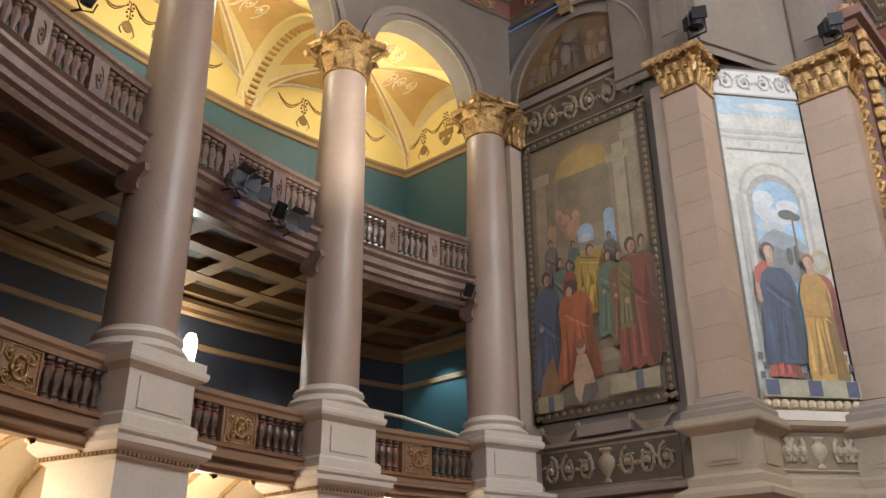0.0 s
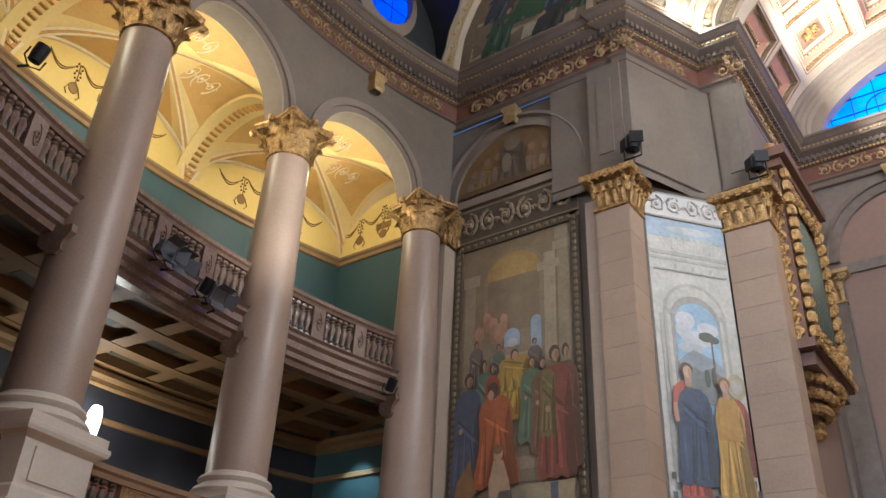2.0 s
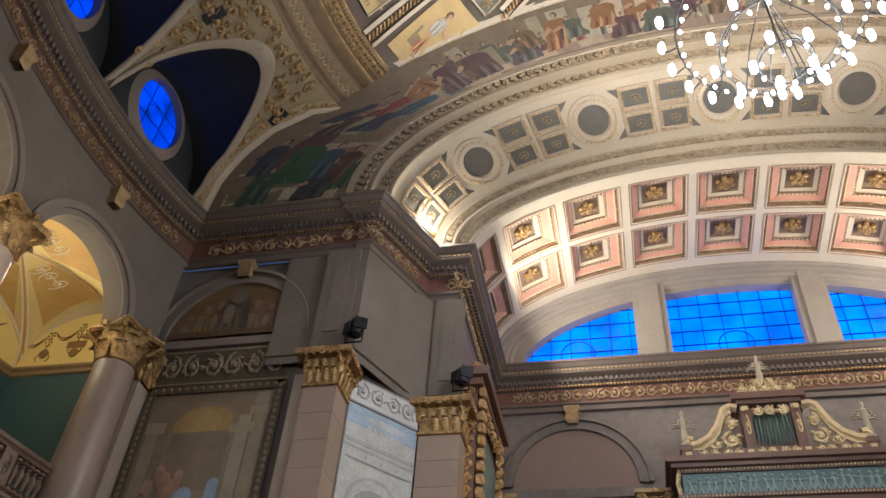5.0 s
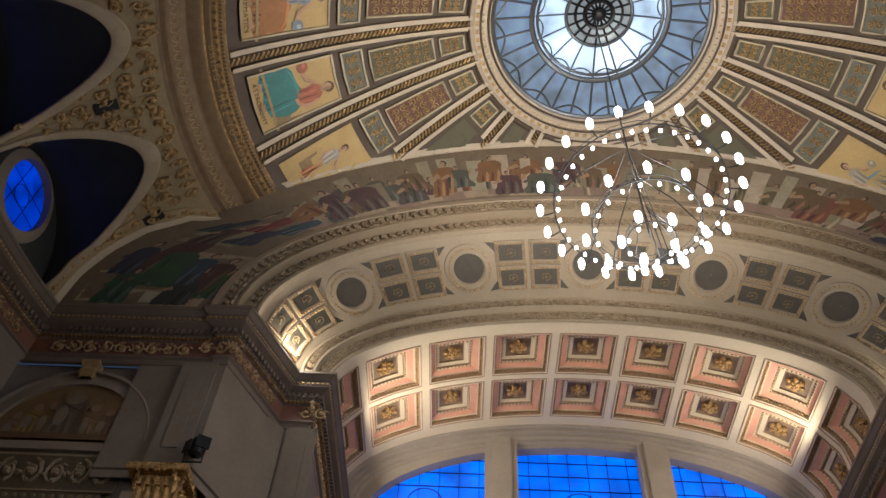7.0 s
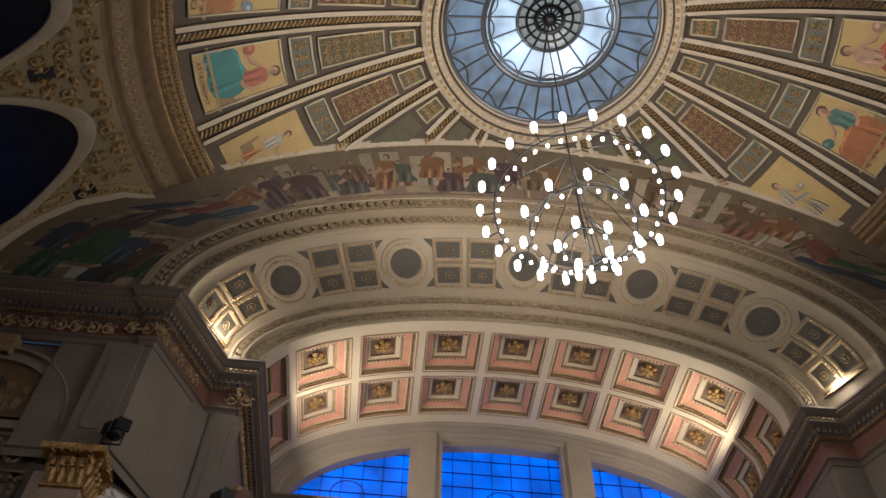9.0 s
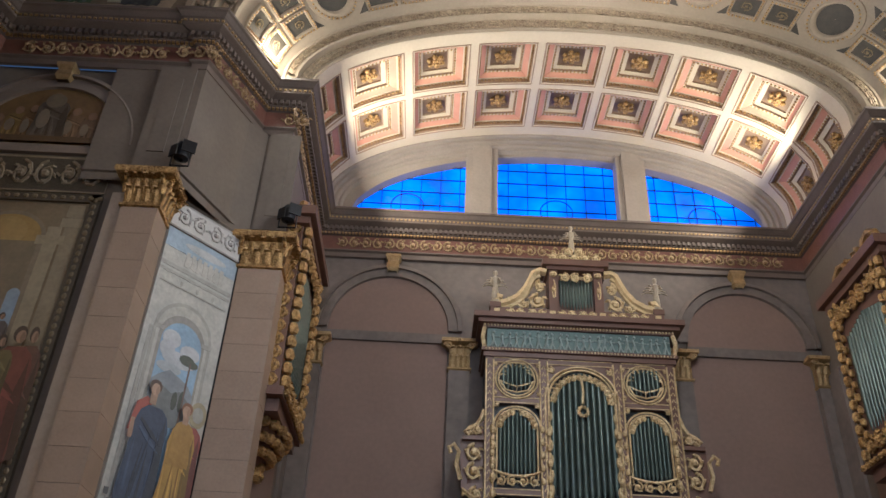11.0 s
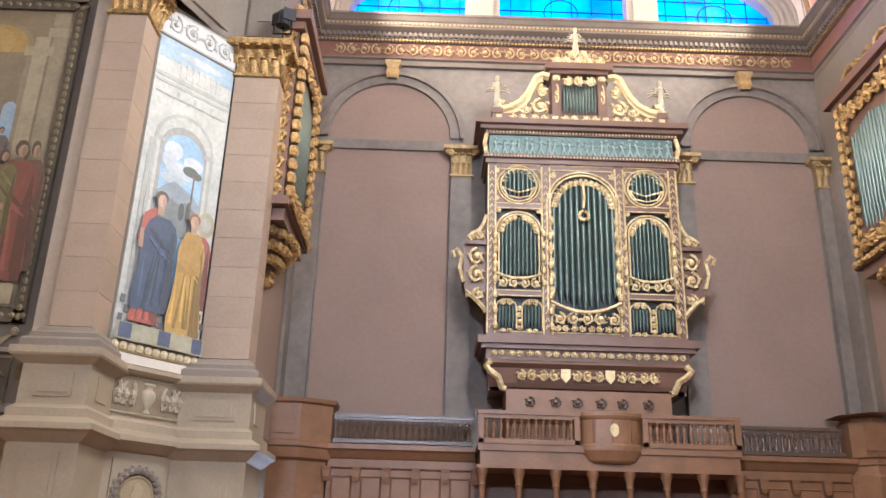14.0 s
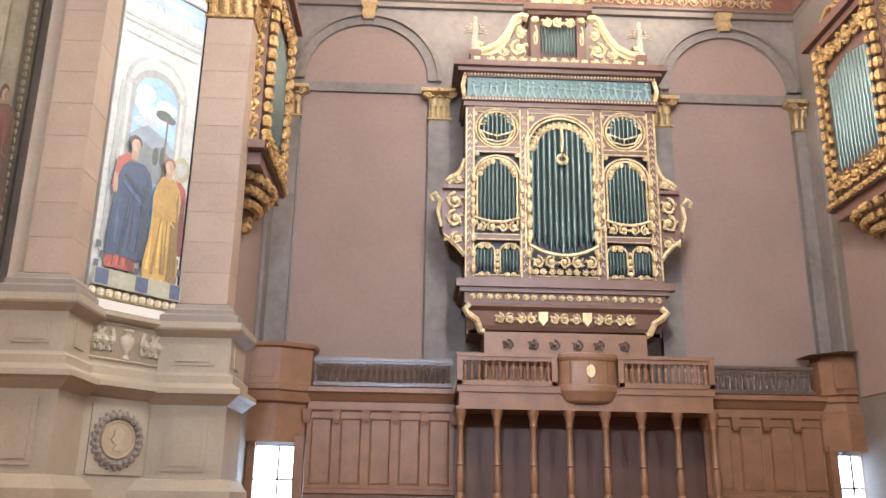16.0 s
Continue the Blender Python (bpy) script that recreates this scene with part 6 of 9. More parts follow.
        part("twin_tracery", g, ORGANGOLD, ob, "gilt carved tracery")
        # wing scrolls
        g = Shape()
        wf = lambda u, w, o: where(sg * (2.62 + u), w, o - 0.05)
        scroll(g, wf, 0.02, 0.5, 6.95, 7.5, 1, 0.05)
        scroll(g, wf, 0.02, 0.5, 7.45, 8.0, 1, 0.05)
        g.tube([wf(0.6, 7.0, 0), wf(0.72, 7.4, 0), wf(0.66, 7.75, 0), wf(0.8, 7.95, 0), wf(0.92, 7.85, 0), wf(0.86, 7.7, 0)], 0.06, 5)
        g.tube([wf(0.0, 8.95, 0), wf(0.08, 8.7, 0), wf(0.2, 8.5, 0), wf(0.4, 8.4, 0), wf(0.5, 8.3, 0), wf(0.42, 8.2, 0), wf(0.34, 8.3, 0)], 0.07, 5)
        g.tube([wf(0.0, 6.2, 0), wf(0.15, 6.4, 0), wf(0.35, 6.6, 0), wf(0.55, 6.75, 0), wf(0.5, 6.6, 0)], 0.065, 5)
        scroll(g, wf, 0.02, 0.4, 6.5, 6.85, 1, 0.045)
        scroll(g, wf, 0.02, 0.35, 8.2, 8.5, 1, 0.045)
        wing = part("wing_scroll", g, ORGANGOLD, ob, "gilt side scroll", smooth=True)
        part("wing_board", Shape().plate([(sg * 2.6, 6.3), (sg * 3.2, 6.8), (sg * 3.25, 8.1), (sg * 2.9, 8.3), (sg * 2.6, 8.8)], lambda u, w, o: where(u, w, o - 0.16), 0.06), ORGANWOOD, wing)
        part("wing_shelf", bx(Shape(), sg * 2.6, sg * 3.2, 8.06, 8.16, -0.25, 0.05), ORGANWOOD, wing)
    # great arched middle
    g = Shape()
    for r in (0.9, 0.99):
        g.tube([where(-r, 6.2, 0.06)] + [where(r * math.cos(t), 9.3 + r * 0.98 * math.sin(t), 0.06) for t in np.linspace(math.pi, 0, 21)] + [where(r, 6.2, 0.06)], 0.035, 5)
    for e in (-1, 1):
        for k in range(8):
            t = 0.08 + 0.2 * k
            scroll(g, lambda u, w, o: where(u, w, o + 0.05), e * 0.78 * math.cos(t) - 0.11, e * 0.78 * math.cos(t) + 0.11, 9.22 + 0.74 * math.sin(t) - 0.11, 9.22 + 0.74 * math.sin(t) + 0.11, 1, 0.032)
        for z in np.arange(6.4, 9.2, 0.4):
            g.ball(where(e * 0.86, z, 0.08), (0.06, 0.06, 0.14))
        scroll(g, lambda u, w, o: where(u, w, o + 0.03), e * 0.82 - 0.11, e * 0.82 + 0.11, 10.05, 10.27, 1, 0.03)
    g.tube([where(0.92 * q, 6.22 + 0.28 * q * q, 0.14) for q in np.linspace(-1, 1, 15)], 0.05, 5)
    scroll(g, lambda u, w, o: where(u, w, o + 0.1), -0.88, 0.88, 5.85, 6.22, 5, 0.038)
    scroll(g, lambda u, w, o: where(u, w, o + 0.08), -0.88, 0.88, 5.68, 5.86, 8, 0.025)
    for k in range(11):
        t = TAU * k / 11
        g.tube([where(0.16 * math.cos(t), 8.92 + 0.16 * math.sin(t), 0.18), where(0.1 * math.cos(t + 0.6), 8.92 + 0.1 * math.sin(t + 0.6), 0.22)], 0.04, 4)
    g.tube([where(0, 9.15, 0.18), where(0.03, 9.5, 0.18), where(0, 9.9, 0.15)], 0.04, 5)
    part("arch_tracery", g, ORGANGOLD, ob, "gilt carved arch tracery", smooth=True)
    sp = Shape()
    rows = [[where(0.99 * math.cos(t), 9.3 + 0.97 * math.sin(t), 0.03) for t in np.linspace(math.pi, 0, 21)], [where(max(-0.95, min(0.95, 1.4 * math.cos(t))), min(10.32, 9.3 + 1.5 * math.sin(t)), 0.03) for t in np.linspace(math.pi, 0, 21)]]
    part("arch_spandrel", sp.grid(rows), ORGANWOOD, ob)
    for k in range(11):
        q = (k - 5) / 5
        pipe(0.80 * q, 6.2 + 0.3 * abs(q) + (0.0 if k % 2 else 0.15), 9.35 + 0.75 * math.cos(q * 1.35), 0.078)
    # entablature
    part("lower_cornice", bx(bx(Shape(), -2.68, 2.68, 10.48, 10.62, -1.3, 0.12), -2.74, 2.74, 10.62, 10.72, -1.3, 0.2), ORGANWOOD, ob)
    fz = part("frieze", bx(Shape(), -2.58, 2.58, 10.72, 11.36, -1.3, 0.08), VERDIGRIS, ob, "green bronze frieze")
    g = Shape()
    rn = random.Random(9)
    for k in range(24):
        u = -2.4 + 4.8 * k / 23 + rn.uniform(-0.04, 0.04)
        h = rn.uniform(0.34, 0.44)
        g.tube([where(u - 0.07, 10.78, 0.1), where(u, 10.78 + h * 0.5, 0.12), where(u + rn.uniform(-0.05, 0.05), 10.78 + h, 0.12)], 0.04, 4)
        g.tube([where(u + 0.08, 10.78, 0.1), where(u, 10.78 + h * 0.5, 0.12)], 0.03, 4)
        g.tube([where(u - 0.1, 10.78 + h * 0.85, 0.12), where(u + 0.11, 10.78 + h * 0.8, 0.12)], 0.022, 4)
        g.ball(where(u, 10.84 + h, 0.13), (0.05, 0.05, 0.06), 5, 3)
    part("frieze_relief", g, surface("frieze_relief_pale", (0.34, 0.40, 0.36), (0.24, 0.29, 0.26), 0.5), fz)
    part("upper_cornice", bx(bx(bx(Shape(), -2.7, 2.7, 11.36, 11.46, -1.3, 0.16), -2.85, 2.85, 11.46, 11.58, -1.35, 0.3), -2.98, 2.98, 11.58, 11.74, -1.4, 0.42), ORGANWOOD, ob)
    g = Shape()
    for k in range(58):
        g.ball(where(-2.66 + 5.32 * k / 57, 11.42, 0.18), (0.035, 0.035, 0.04), 5, 3)
        g.ball(where(-2.62 + 5.24 * k / 57, 10.66, 0.21), (0.03, 0.03, 0.035), 5, 3)
    for e in (-1, 1):
        g.tube([where(e * 2.66, 10.75, 0.12), where(e * 2.72, 11.05, 0.16), where(e * 2.66, 11.35, 0.14)], 0.07, 5)
    part("gilt_beads", g, ORGANGOLD, ob)
    # attic
    at = part("attic_base", bx(Shape(), -2.5, 2.5, 11.74, 12.06, -0.9, 0.1), ORGANWOOD, ob)
    g = Shape()
    for u0, u1, n in ((-2.1, -0.85, 4), (-0.6, 0.6, 4), (0.85, 2.1, 4)):
        scroll(g, lambda u, w, o: where(u, w, o + 0.1), u0, u1, 11.78, 12.02, n, 0.035)
    for u in (-2.32, -0.72, 0.72, 2.32):
        g.box(where(u, 11.9, 0.13), (0.16, 0.1, 0.14))
    part("attic_carving", g, SILVER, at)
    part("attic_box", bx(Shape(), -0.78, 0.78, 12.06, 13.36, -0.7, -0.1), ORGANWOOD, ob)
    for u in (-0.66, 0.66):
        p = part("attic_post", bx(Shape(), u - 0.13, u + 0.13, 12.06, 13.4, -0.3, 0.08), ORGANWOOD, ob)
        g = Shape()
        scroll(g, lambda a, w, o: where(a, w, o + 0.08), u - 0.07, u + 0.07, 12.3, 13.1, 1, 0.025)
        g.ball(where(u, 13.25, 0.12), (0.12, 0.08, 0.1))
        part("post_carving", g, ORGANGOLD, p)
    for k in range(11):
        pipe(-0.45 + 0.09 * k, 12.1 + 0.02 * abs(k - 5), 13.1, 0.042)
    g = Shape()
    scroll(g, lambda u, w, o: where(u, w, o + 0.08), -0.5, 0.5, 13.0, 13.32, 3, 0.045)
    part("attic_tracery", g, SILVER, ob)
    part("attic_cornice", bx(bx(Shape(), -0.85, 0.85, 13.4, 13.52, -0.7, 0.14), -0.98, 0.98, 13.52, 13.72, -0.75, 0.24), ORGANWOOD, ob)
    g = Shape()
    scroll(g, lambda u, w, o: where(u, w, o), -0.8, 0.8, 13.74, 14.05, 5, 0.045)
    scroll(g, lambda u, w, o: where(u, w, o), -0.35, 0.35, 14.0, 14.25, 2, 0.045)
    part("crest", g, SILVER, ob, "gilt openwork crest")
    for e in (-1, 1):
        g = Shape()
        wf = lambda u, w, o: where(e * u, w, o)
        top = [wf(0.85, 13.35, 0), wf(1.05, 13.4, 0), wf(1.2, 13.3, 0), wf(1.3, 13.05, 0), wf(1.45, 12.75, 0), wf(1.7, 12.45, 0), wf(2.0, 12.28, 0), wf(2.25, 12.22, 0), wf(2.35, 12.32, 0), wf(2.28, 12.44, 0), wf(2.16, 12.4, 0)]
        g.tube(top, 0.13, 6)
        g.tube([(p[0] , p[1], p[2] - 0.17) for p in top[1:8]], 0.07, 5)
        for k in range(6):
            p, q = top[k + 1], top[k + 2]
            g.tube([p, (q[0], q[1], q[2] + 0.16)], 0.05, 4, 0.6)
        scroll(g, wf, 0.85, 1.4, 12.08, 12.62, 1, 0.06)
        scroll(g, wf, 0.9, 1.2, 12.6, 13.1, 1, 0.05)
        scroll(g, wf, 1.3, 1.75, 12.08, 12.36, 1, 0.045)
        part("attic_scroll", g, SILVER, ob, "gilt S-shaped scroll", smooth=True)
        part("scroll_block", bx(Shape(), e * 2.2, e * 2.52, 12.06, 12.22, -0.3, 0.12), ORGANWOOD, ob)
    # skirt and corbel
    for q in ((-2.85, 2.85, 5.3, 5.5, -1.4, 0.3), (-2.75, 2.75, 5.18, 5.3, -1.4, 0.22), (-2.62, 2.62, 4.9, 5.18, -1.4, 0.12)):
        part("plinth", bx(Shape(), *q), ORGANWOOD, ob)
    g = Shape()
    scroll(g, lambda u, w, o: where(u, w, o + 0.13), -2.55, 2.55, 4.98, 5.14, 22, 0.028)
    part("plinth_carving", g, ORGANGOLD, ob)
    cb = Shape()
    prof = [(0.1, 4.9), (0.14, 4.82), (0.06, 4.76), (0.0, 4.72), (-0.1, 4.35), (-0.16, 4.25), (-0.16, 4.15)]
    cb.grid([[where(u, w, o) for o, w in prof] for u in (-2.55, 2.55)])
    bx(cb, -2.5, 2.5, 4.15, 4.9, -1.4, -0.16)
    cor = part("corbel", cb, ORGANWOOD, ob)
    g = Shape()
    for u0, u1, n in ((-1.85, -0.72, 4), (-0.42, 0.42, 3), (0.72, 1.85, 4)):
        scroll(g, lambda u, w, o: where(u, w, o - 0.03), u0, u1, 4.38, 4.7, n, 0.035)
    for e in (-1, 1):
        g.tube([where(e * 2.5, 4.86, 0.12), where(e * 2.62, 4.72, 0.16), where(e * 2.5, 4.58, 0.16), where(e * 2.3, 4.45, 0.1), where(e * 2.2, 4.2, 0.0), where(e * 2.1, 4.16, 0.0)], 0.09, 6)
    part("corbel_carving", g, ORGANGOLD, cor, "gilt scrolls")
    for e in (-1, 1):
        part("shield", Shape().plate([(e * 0.57 - 0.12, 4.72), (e * 0.57 + 0.12, 4.72), (e * 0.57 + 0.12, 4.5), (e * 0.57, 4.36), (e * 0.57 - 0.12, 4.5)], lambda u, w, o: where(u, w, o - 0.05), 0.08), SILVER, cor)
    return ob


organ("pipe_organ", "carved dark wood pipe organ with green pipes and gilt tracery", lambda u, w, o: (OX + u, OY - o, w))


STATUE = surface("weathered_pale_gilt", (0.50, 0.42, 0.31), (0.30, 0.24, 0.16), 0.5, 0.15, scale=8)


def winged(name, place, h):
    """A slender draped statue with two lifted wings, in one plain mesh."""
    s = Shape()
    x, y, z = place
    s.lathe((x, y, z), [(0.13 * h, 0), (0.13 * h, 0.06 * h), (0.07 * h, 0.08 * h), (0.095 * h, 0.2 * h), (0.075 * h, 0.42 * h), (0.06 * h, 0.52 * h), (0.085 * h, 0.64 * h), (0.095 * h, 0.72 * h), (0.04 * h, 0.79 * h), (0.035 * h, 0.81 * h), (0.06 * h, 0.87 * h), (0.055 * h, 0.94 * h), (0.01 * h, 0.98 * h)], 10)
    for e in (-1, 1):
        for k in range(4):
            a = 0.3 + 0.28 * k
            root = (x + e * 0.05 * h, y + 0.06, z + (0.7 - 0.05 * k) * h)
            tip = (x + e * (0.06 + 0.30 * math.sin(a)) * h, y + 0.1, z + (0.72 + 0.1 * math.cos(a * 1.5) - 0.06 * k) * h)
            s.tube([root, ((root[0] + tip[0]) / 2, y + 0.1, (root[2] + tip[2]) / 2 + 0.05 * h), tip], 0.035 * h, 5, 0.6)
    s.tube([(x - 0.08 * h, y, z + 0.7 * h), (x - 0.16 * h, y - 0.05, z + 0.56 * h), (x - 0.08 * h, y - 0.12, z + 0.52 * h)], 0.028 * h, 5)
    s.tube([(x + 0.08 * h, y, z + 0.7 * h), (x + 0.13 * h, y - 0.08, z + 0.62 * h), (x + 0.06 * h, y - 0.16, z + 0.68 * h)], 0.028 * h, 5)
    return single(name, s, STATUE, "pale gilt winged statue on top of the organ case", "statue", "organ statues", smooth=True)


winged("statue", (OX - 2.36, OY, 12.22), 1.15)
winged("statue", (OX + 2.36, OY, 12.22), 1.15)
winged("statue", (OX - 0.02, OY + 0.2, 14.2), 1.05)


# side organs on the recess walls, bracketed out
def side_organ(x, sgn):
    ob = thing("side_organ", "gilt carved organ case bracketed from the recess wall", "organ", "side organs")
    w = lambda u, z, o: (x + sgn * o, 19.0 + u, z)

    def bx(s, u0, u1, w0, w1, o0, o1):
        pts = [w(u, z, o) for o in (o0, o1) for u, z in ((u0, w0), (u1, w0), (u1, w1), (u0, w1))]
        return s.add(pts, [(3, 2, 1, 0), (4, 5, 6, 7), (0, 1, 5, 4), (1, 2, 6, 5), (2, 3, 7, 6), (3, 0, 4, 7)])
    part("case", bx(Shape(), -1.5, 1.5, 7.6, 12.0, 0.0, 0.55), ORGANWOOD, ob)
    part("cornice", bx(bx(Shape(), -1.65, 1.65, 12.0, 12.2, 0.0, 0.7), -1.8, 1.8, 12.2, 12.45, 0.0, 0.85), ORGANWOOD, ob)
    part("shelf", bx(bx(Shape(), -1.65, 1.65, 7.4, 7.6, 0.0, 0.7), -1.4, 1.4, 7.1, 7.4, 0.0, 0.6), ORGANWOOD, ob)
    cone_ = Shape().grid([[w(g * math.cos(t), z, 0.02 + 0.55 * g / 1.4 * math.sin(t)) for t in np.linspace(0, math.pi, 9)] for g, z in ((1.35, 7.1), (1.0, 6.8), (0.55, 6.5), (0.1, 6.2))])
    part("corbel", cone_, ORGANWOOD, ob)
    for k in range(13):
        u = -0.96 + 0.16 * k
        rows = [[w(u + 0.075 * rr * math.cos(math.pi * j / 5), z, 0.56 + 0.075 * rr * math.sin(math.pi * j / 5)) for j in range(6)] for rr, z in ((0.3, 8.3), (1, 8.7), (1, 11.2 - 0.25 * abs(k - 6) / 6))]
        part("pipe", Shape().grid(rows), PIPE, ob, smooth=True)
    g = Shape()
    for e in (-1, 1):
        for z in np.arange(7.8, 12.0, 0.34):
            g.ball(w(e * 1.4, z, 0.66), (0.13, 0.12, 0.17))
            g.ball(w(e * 1.12, z + 0.1, 0.66), (0.09, 0.09, 0.13))
            scroll(g, lambda u, zz, o: w(e * 1.52, zz, u + o), 0.05, 0.5, z - 0.15, z + 0.17, 1, 0.05)
        g.tube([w(e * 1.3, 12.45, 0.4), w(e * 1.2, 12.9, 0.4), w(e * 0.9, 13.1, 0.4), w(e * 0.6, 13.0, 0.4), w(e * 0.5, 12.8, 0.4)], 0.11, 6)
        for z in (7.0, 6.75, 6.5):
            for q in np.linspace(0, 1, 5):
                g.ball(w(e * (z - 6.1) * 1.25 * math.cos(q * 1.5), z, 0.1 + (z - 6.1) * 0.6 * math.sin(q * 1.5)), (0.14, 0.14, 0.13))
    scroll(g, lambda u, z, o: w(u, z, o + 0.62), -1.3, 1.3, 11.3, 11.95, 6, 0.06)
    scroll(g, lambda u, z, o: w(u, z, o + 0.58), -1.3, 1.3, 7.7, 8.25, 6, 0.06)
    scroll(g, lambda u, z, o: w(u, z, o + 0.72), -1.6, 1.6, 7.42, 7.58, 14, 0.035)
    scroll(g, lambda u, z, o: w(u, z, o + 0.3), -0.8, 0.8, 12.5, 13.2, 3, 0.08)
    for e, z in ((0, 6.25), (0, 6.05)):
        g.ball(w(e, z, 0.1), (0.16, 0.16, 0.16))
    part("gilt_carving", g, GOLD, ob, "gilt carving", smooth=True)
    return ob


side_organ(XL, 1)
side_organ(XR, -1)


# ---- oak gallery under the organ ----
def panelled(ob, x0, x1, y, z0, z1, n, mat=None):
    part("board", Shape().box(((x0 + x1) / 2, y + 0.06, (z0 + z1) / 2), (x1 - x0, 0.08, z1 - z0)), mat or WOOD, ob)
    dx = (x1 - x0) / n
    for i in range(n):
        s = Shape()
        cx = x0 + dx * (i + 0.5)
        w, h = dx * 0.36, (z1 - z0) * 0.5 - 0.16
        zc = (z0 + z1) / 2
        rows = [[(cx + ex * g * w, y + o, zc + ez * (h - (1 - g) * w)) for ex, ez in ((-1, -1), (1, -1), (1, 1), (-1, 1))] for g, o in ((1.0, 0.02), (0.94, -0.01), (0.84, 0.015), (0.8, 0.0), (0.0, 0.0))]
        s.grid(rows, True)
        part("panel", s, mat or WOOD, ob)


gal = thing("organ_gallery", "dark oak gallery with turned balusters and round pulpit front", "gallery")
GX0, GX1, GY = 1.17, 7.63, 21.0
for z, dx, dy, h in ((2.68, 0, 1.7, 0.16), (2.42, -0.1, 1.6, 0.4), (2.22, 0.06, 1.68, 0.08)):
    part("floor_beam", Shape().box(((GX0 + GX1) / 2, GY + 0.82, z), (GX1 - GX0 + dx, dy, h)), WOOD, gal)
for x0, x1 in ((GX0, 3.66), (5.22, GX1)):
    part("handrail", Shape().box(((x0 + x1) / 2, GY + 0.02, 3.52), (x1 - x0 + 0.06, 0.2, 0.09)).box(((x0 + x1) / 2, GY + 0.02, 3.43), (x1 - x0, 0.12, 0.1)), WOOD, gal)
    part("bottom_rail", Shape().box(((x0 + x1) / 2, GY + 0.02, 2.82), (x1 - x0, 0.16, 0.12)), WOOD, gal)
    for x in (x0 + 0.06, x1 - 0.06):
        part("post", Shape().box((x, GY + 0.02, 3.12), (0.14, 0.16, 0.7)), WOOD, gal)
GB = baluster_mesh("baluster", 0.52, 0.06, WOOD)
gb_first = [GB]
for x0, x1 in ((GX0, 3.66), (5.22, GX1)):
    n = 13
    for k in range(n):
        put_baluster(gb_first, GB, (x0 + 0.2 + (x1 - x0 - 0.4) * k / (n - 1), GY + 0.02, 2.88), gal)
s = Shape()
prof = [(0.5, 2.36), (0.62, 2.42), (0.74, 2.6), (0.78, 2.66), (0.78, 2.78), (0.73, 2.82), (0.73, 3.4), (0.78, 3.44), (0.82, 3.5), (0.82, 3.58), (0.7, 3.6)]
s.grid([[(4.45 + r * math.cos(t), GY + 0.1 + 0.42 * r * math.sin(t), z) for r, z in prof] for t in np.linspace(math.pi, TAU, 17)])
pul = part("pulpit_front", s, WOOD, gal)
part("badge", Shape().plate(oval(4.48, 3.14, 0.11, 0.16), lambda u, w, o: (u, GY - 0.21 - o, w), 0.03), SILVER, pul, "small pale badge")
g = Shape()
for t in (0.28, 0.5, 0.72):
    a = math.pi + math.pi * t
    g.tube([(4.45 + 0.74 * math.cos(a) , GY + 0.1 + 0.42 * 0.75 * math.sin(a), z) for z in (2.86, 3.38)], 0.03, 4)
part("pulpit_ribs", g, WOOD, pul)
for k in range(8):
    x = 1.27 + 6.3 * k / 7
    s = Shape().lathe((x, GY + 0.12, -1.6), [(0.13, 0), (0.13, 0.9), (0.09, 0.95), (0.09, 1.6), (0.12, 1.66), (0.12, 1.74), (0.075, 1.8), (0.1, 1.95), (0.11, 2.2), (0.075, 2.42), (0.1, 2.46), (0.085, 2.5), (0.065, 3.3), (0.1, 3.4), (0.08, 3.45), (0.12, 3.62), (0.15, 3.68), (0.15, 3.78)], 12)
    part("gallery_column", s, WOOD, gal, smooth=True)
# organ pedestal
ped = thing("organ_pedestal", "dark oak pedestal with pierced panels below the organ", "pedestal")
part("body", Shape().box((OX, OY + 0.6, 3.5), (4.2, 1.2, 1.35)), WOOD, ped)
for k, cx in enumerate((-1.5, -0.85, -0.3, 0.3, 0.85, 1.5)):
    g = Shape()
    scroll(g, lambda u, w, o: (OX + u, OY - 0.01 - o, w), cx - 0.18, cx + 0.18, 3.72, 4.0, 1, 0.03)
    part("pierced_panel", g, BALWOOD, ped)
# low dark balustrades along the wall
DB = baluster_mesh("baluster", 0.48, 0.055, BALWOOD)
db_first = [DB]
for x0, x1, n in ((-2.5, 1.1, 22), (7.7, 10.7, 18)):
    ob = thing("balustrade", "dark carved balustrade on the panelled wall beside the organ", "balustrade", "organ wall balustrades")
    part("handrail", Shape().box(((x0 + x1) / 2, 22.1, 3.5), (x1 - x0, 0.16, 0.09)).box(((x0 + x1) / 2, 22.1, 3.42), (x1 - x0, 0.1, 0.06)), BALWOOD, ob)
    part("bottom_rail", Shape().box(((x0 + x1) / 2, 22.1, 2.86), (x1 - x0, 0.16, 0.1)), BALWOOD, ob)
    for k in range(n):
        put_baluster(db_first, DB, (x0 + 0.1 + (x1 - x0 - 0.2) * k / (n - 1), 22.1, 2.91), ob)
    g = Shape()
    scroll(g, lambda u, w, o: (u, 22.03 - o, w), x0 + 0.1, x1 - 0.1, 3.2, 3.4, n, 0.02)
    part("carved_band", g, BALWOOD, ob)
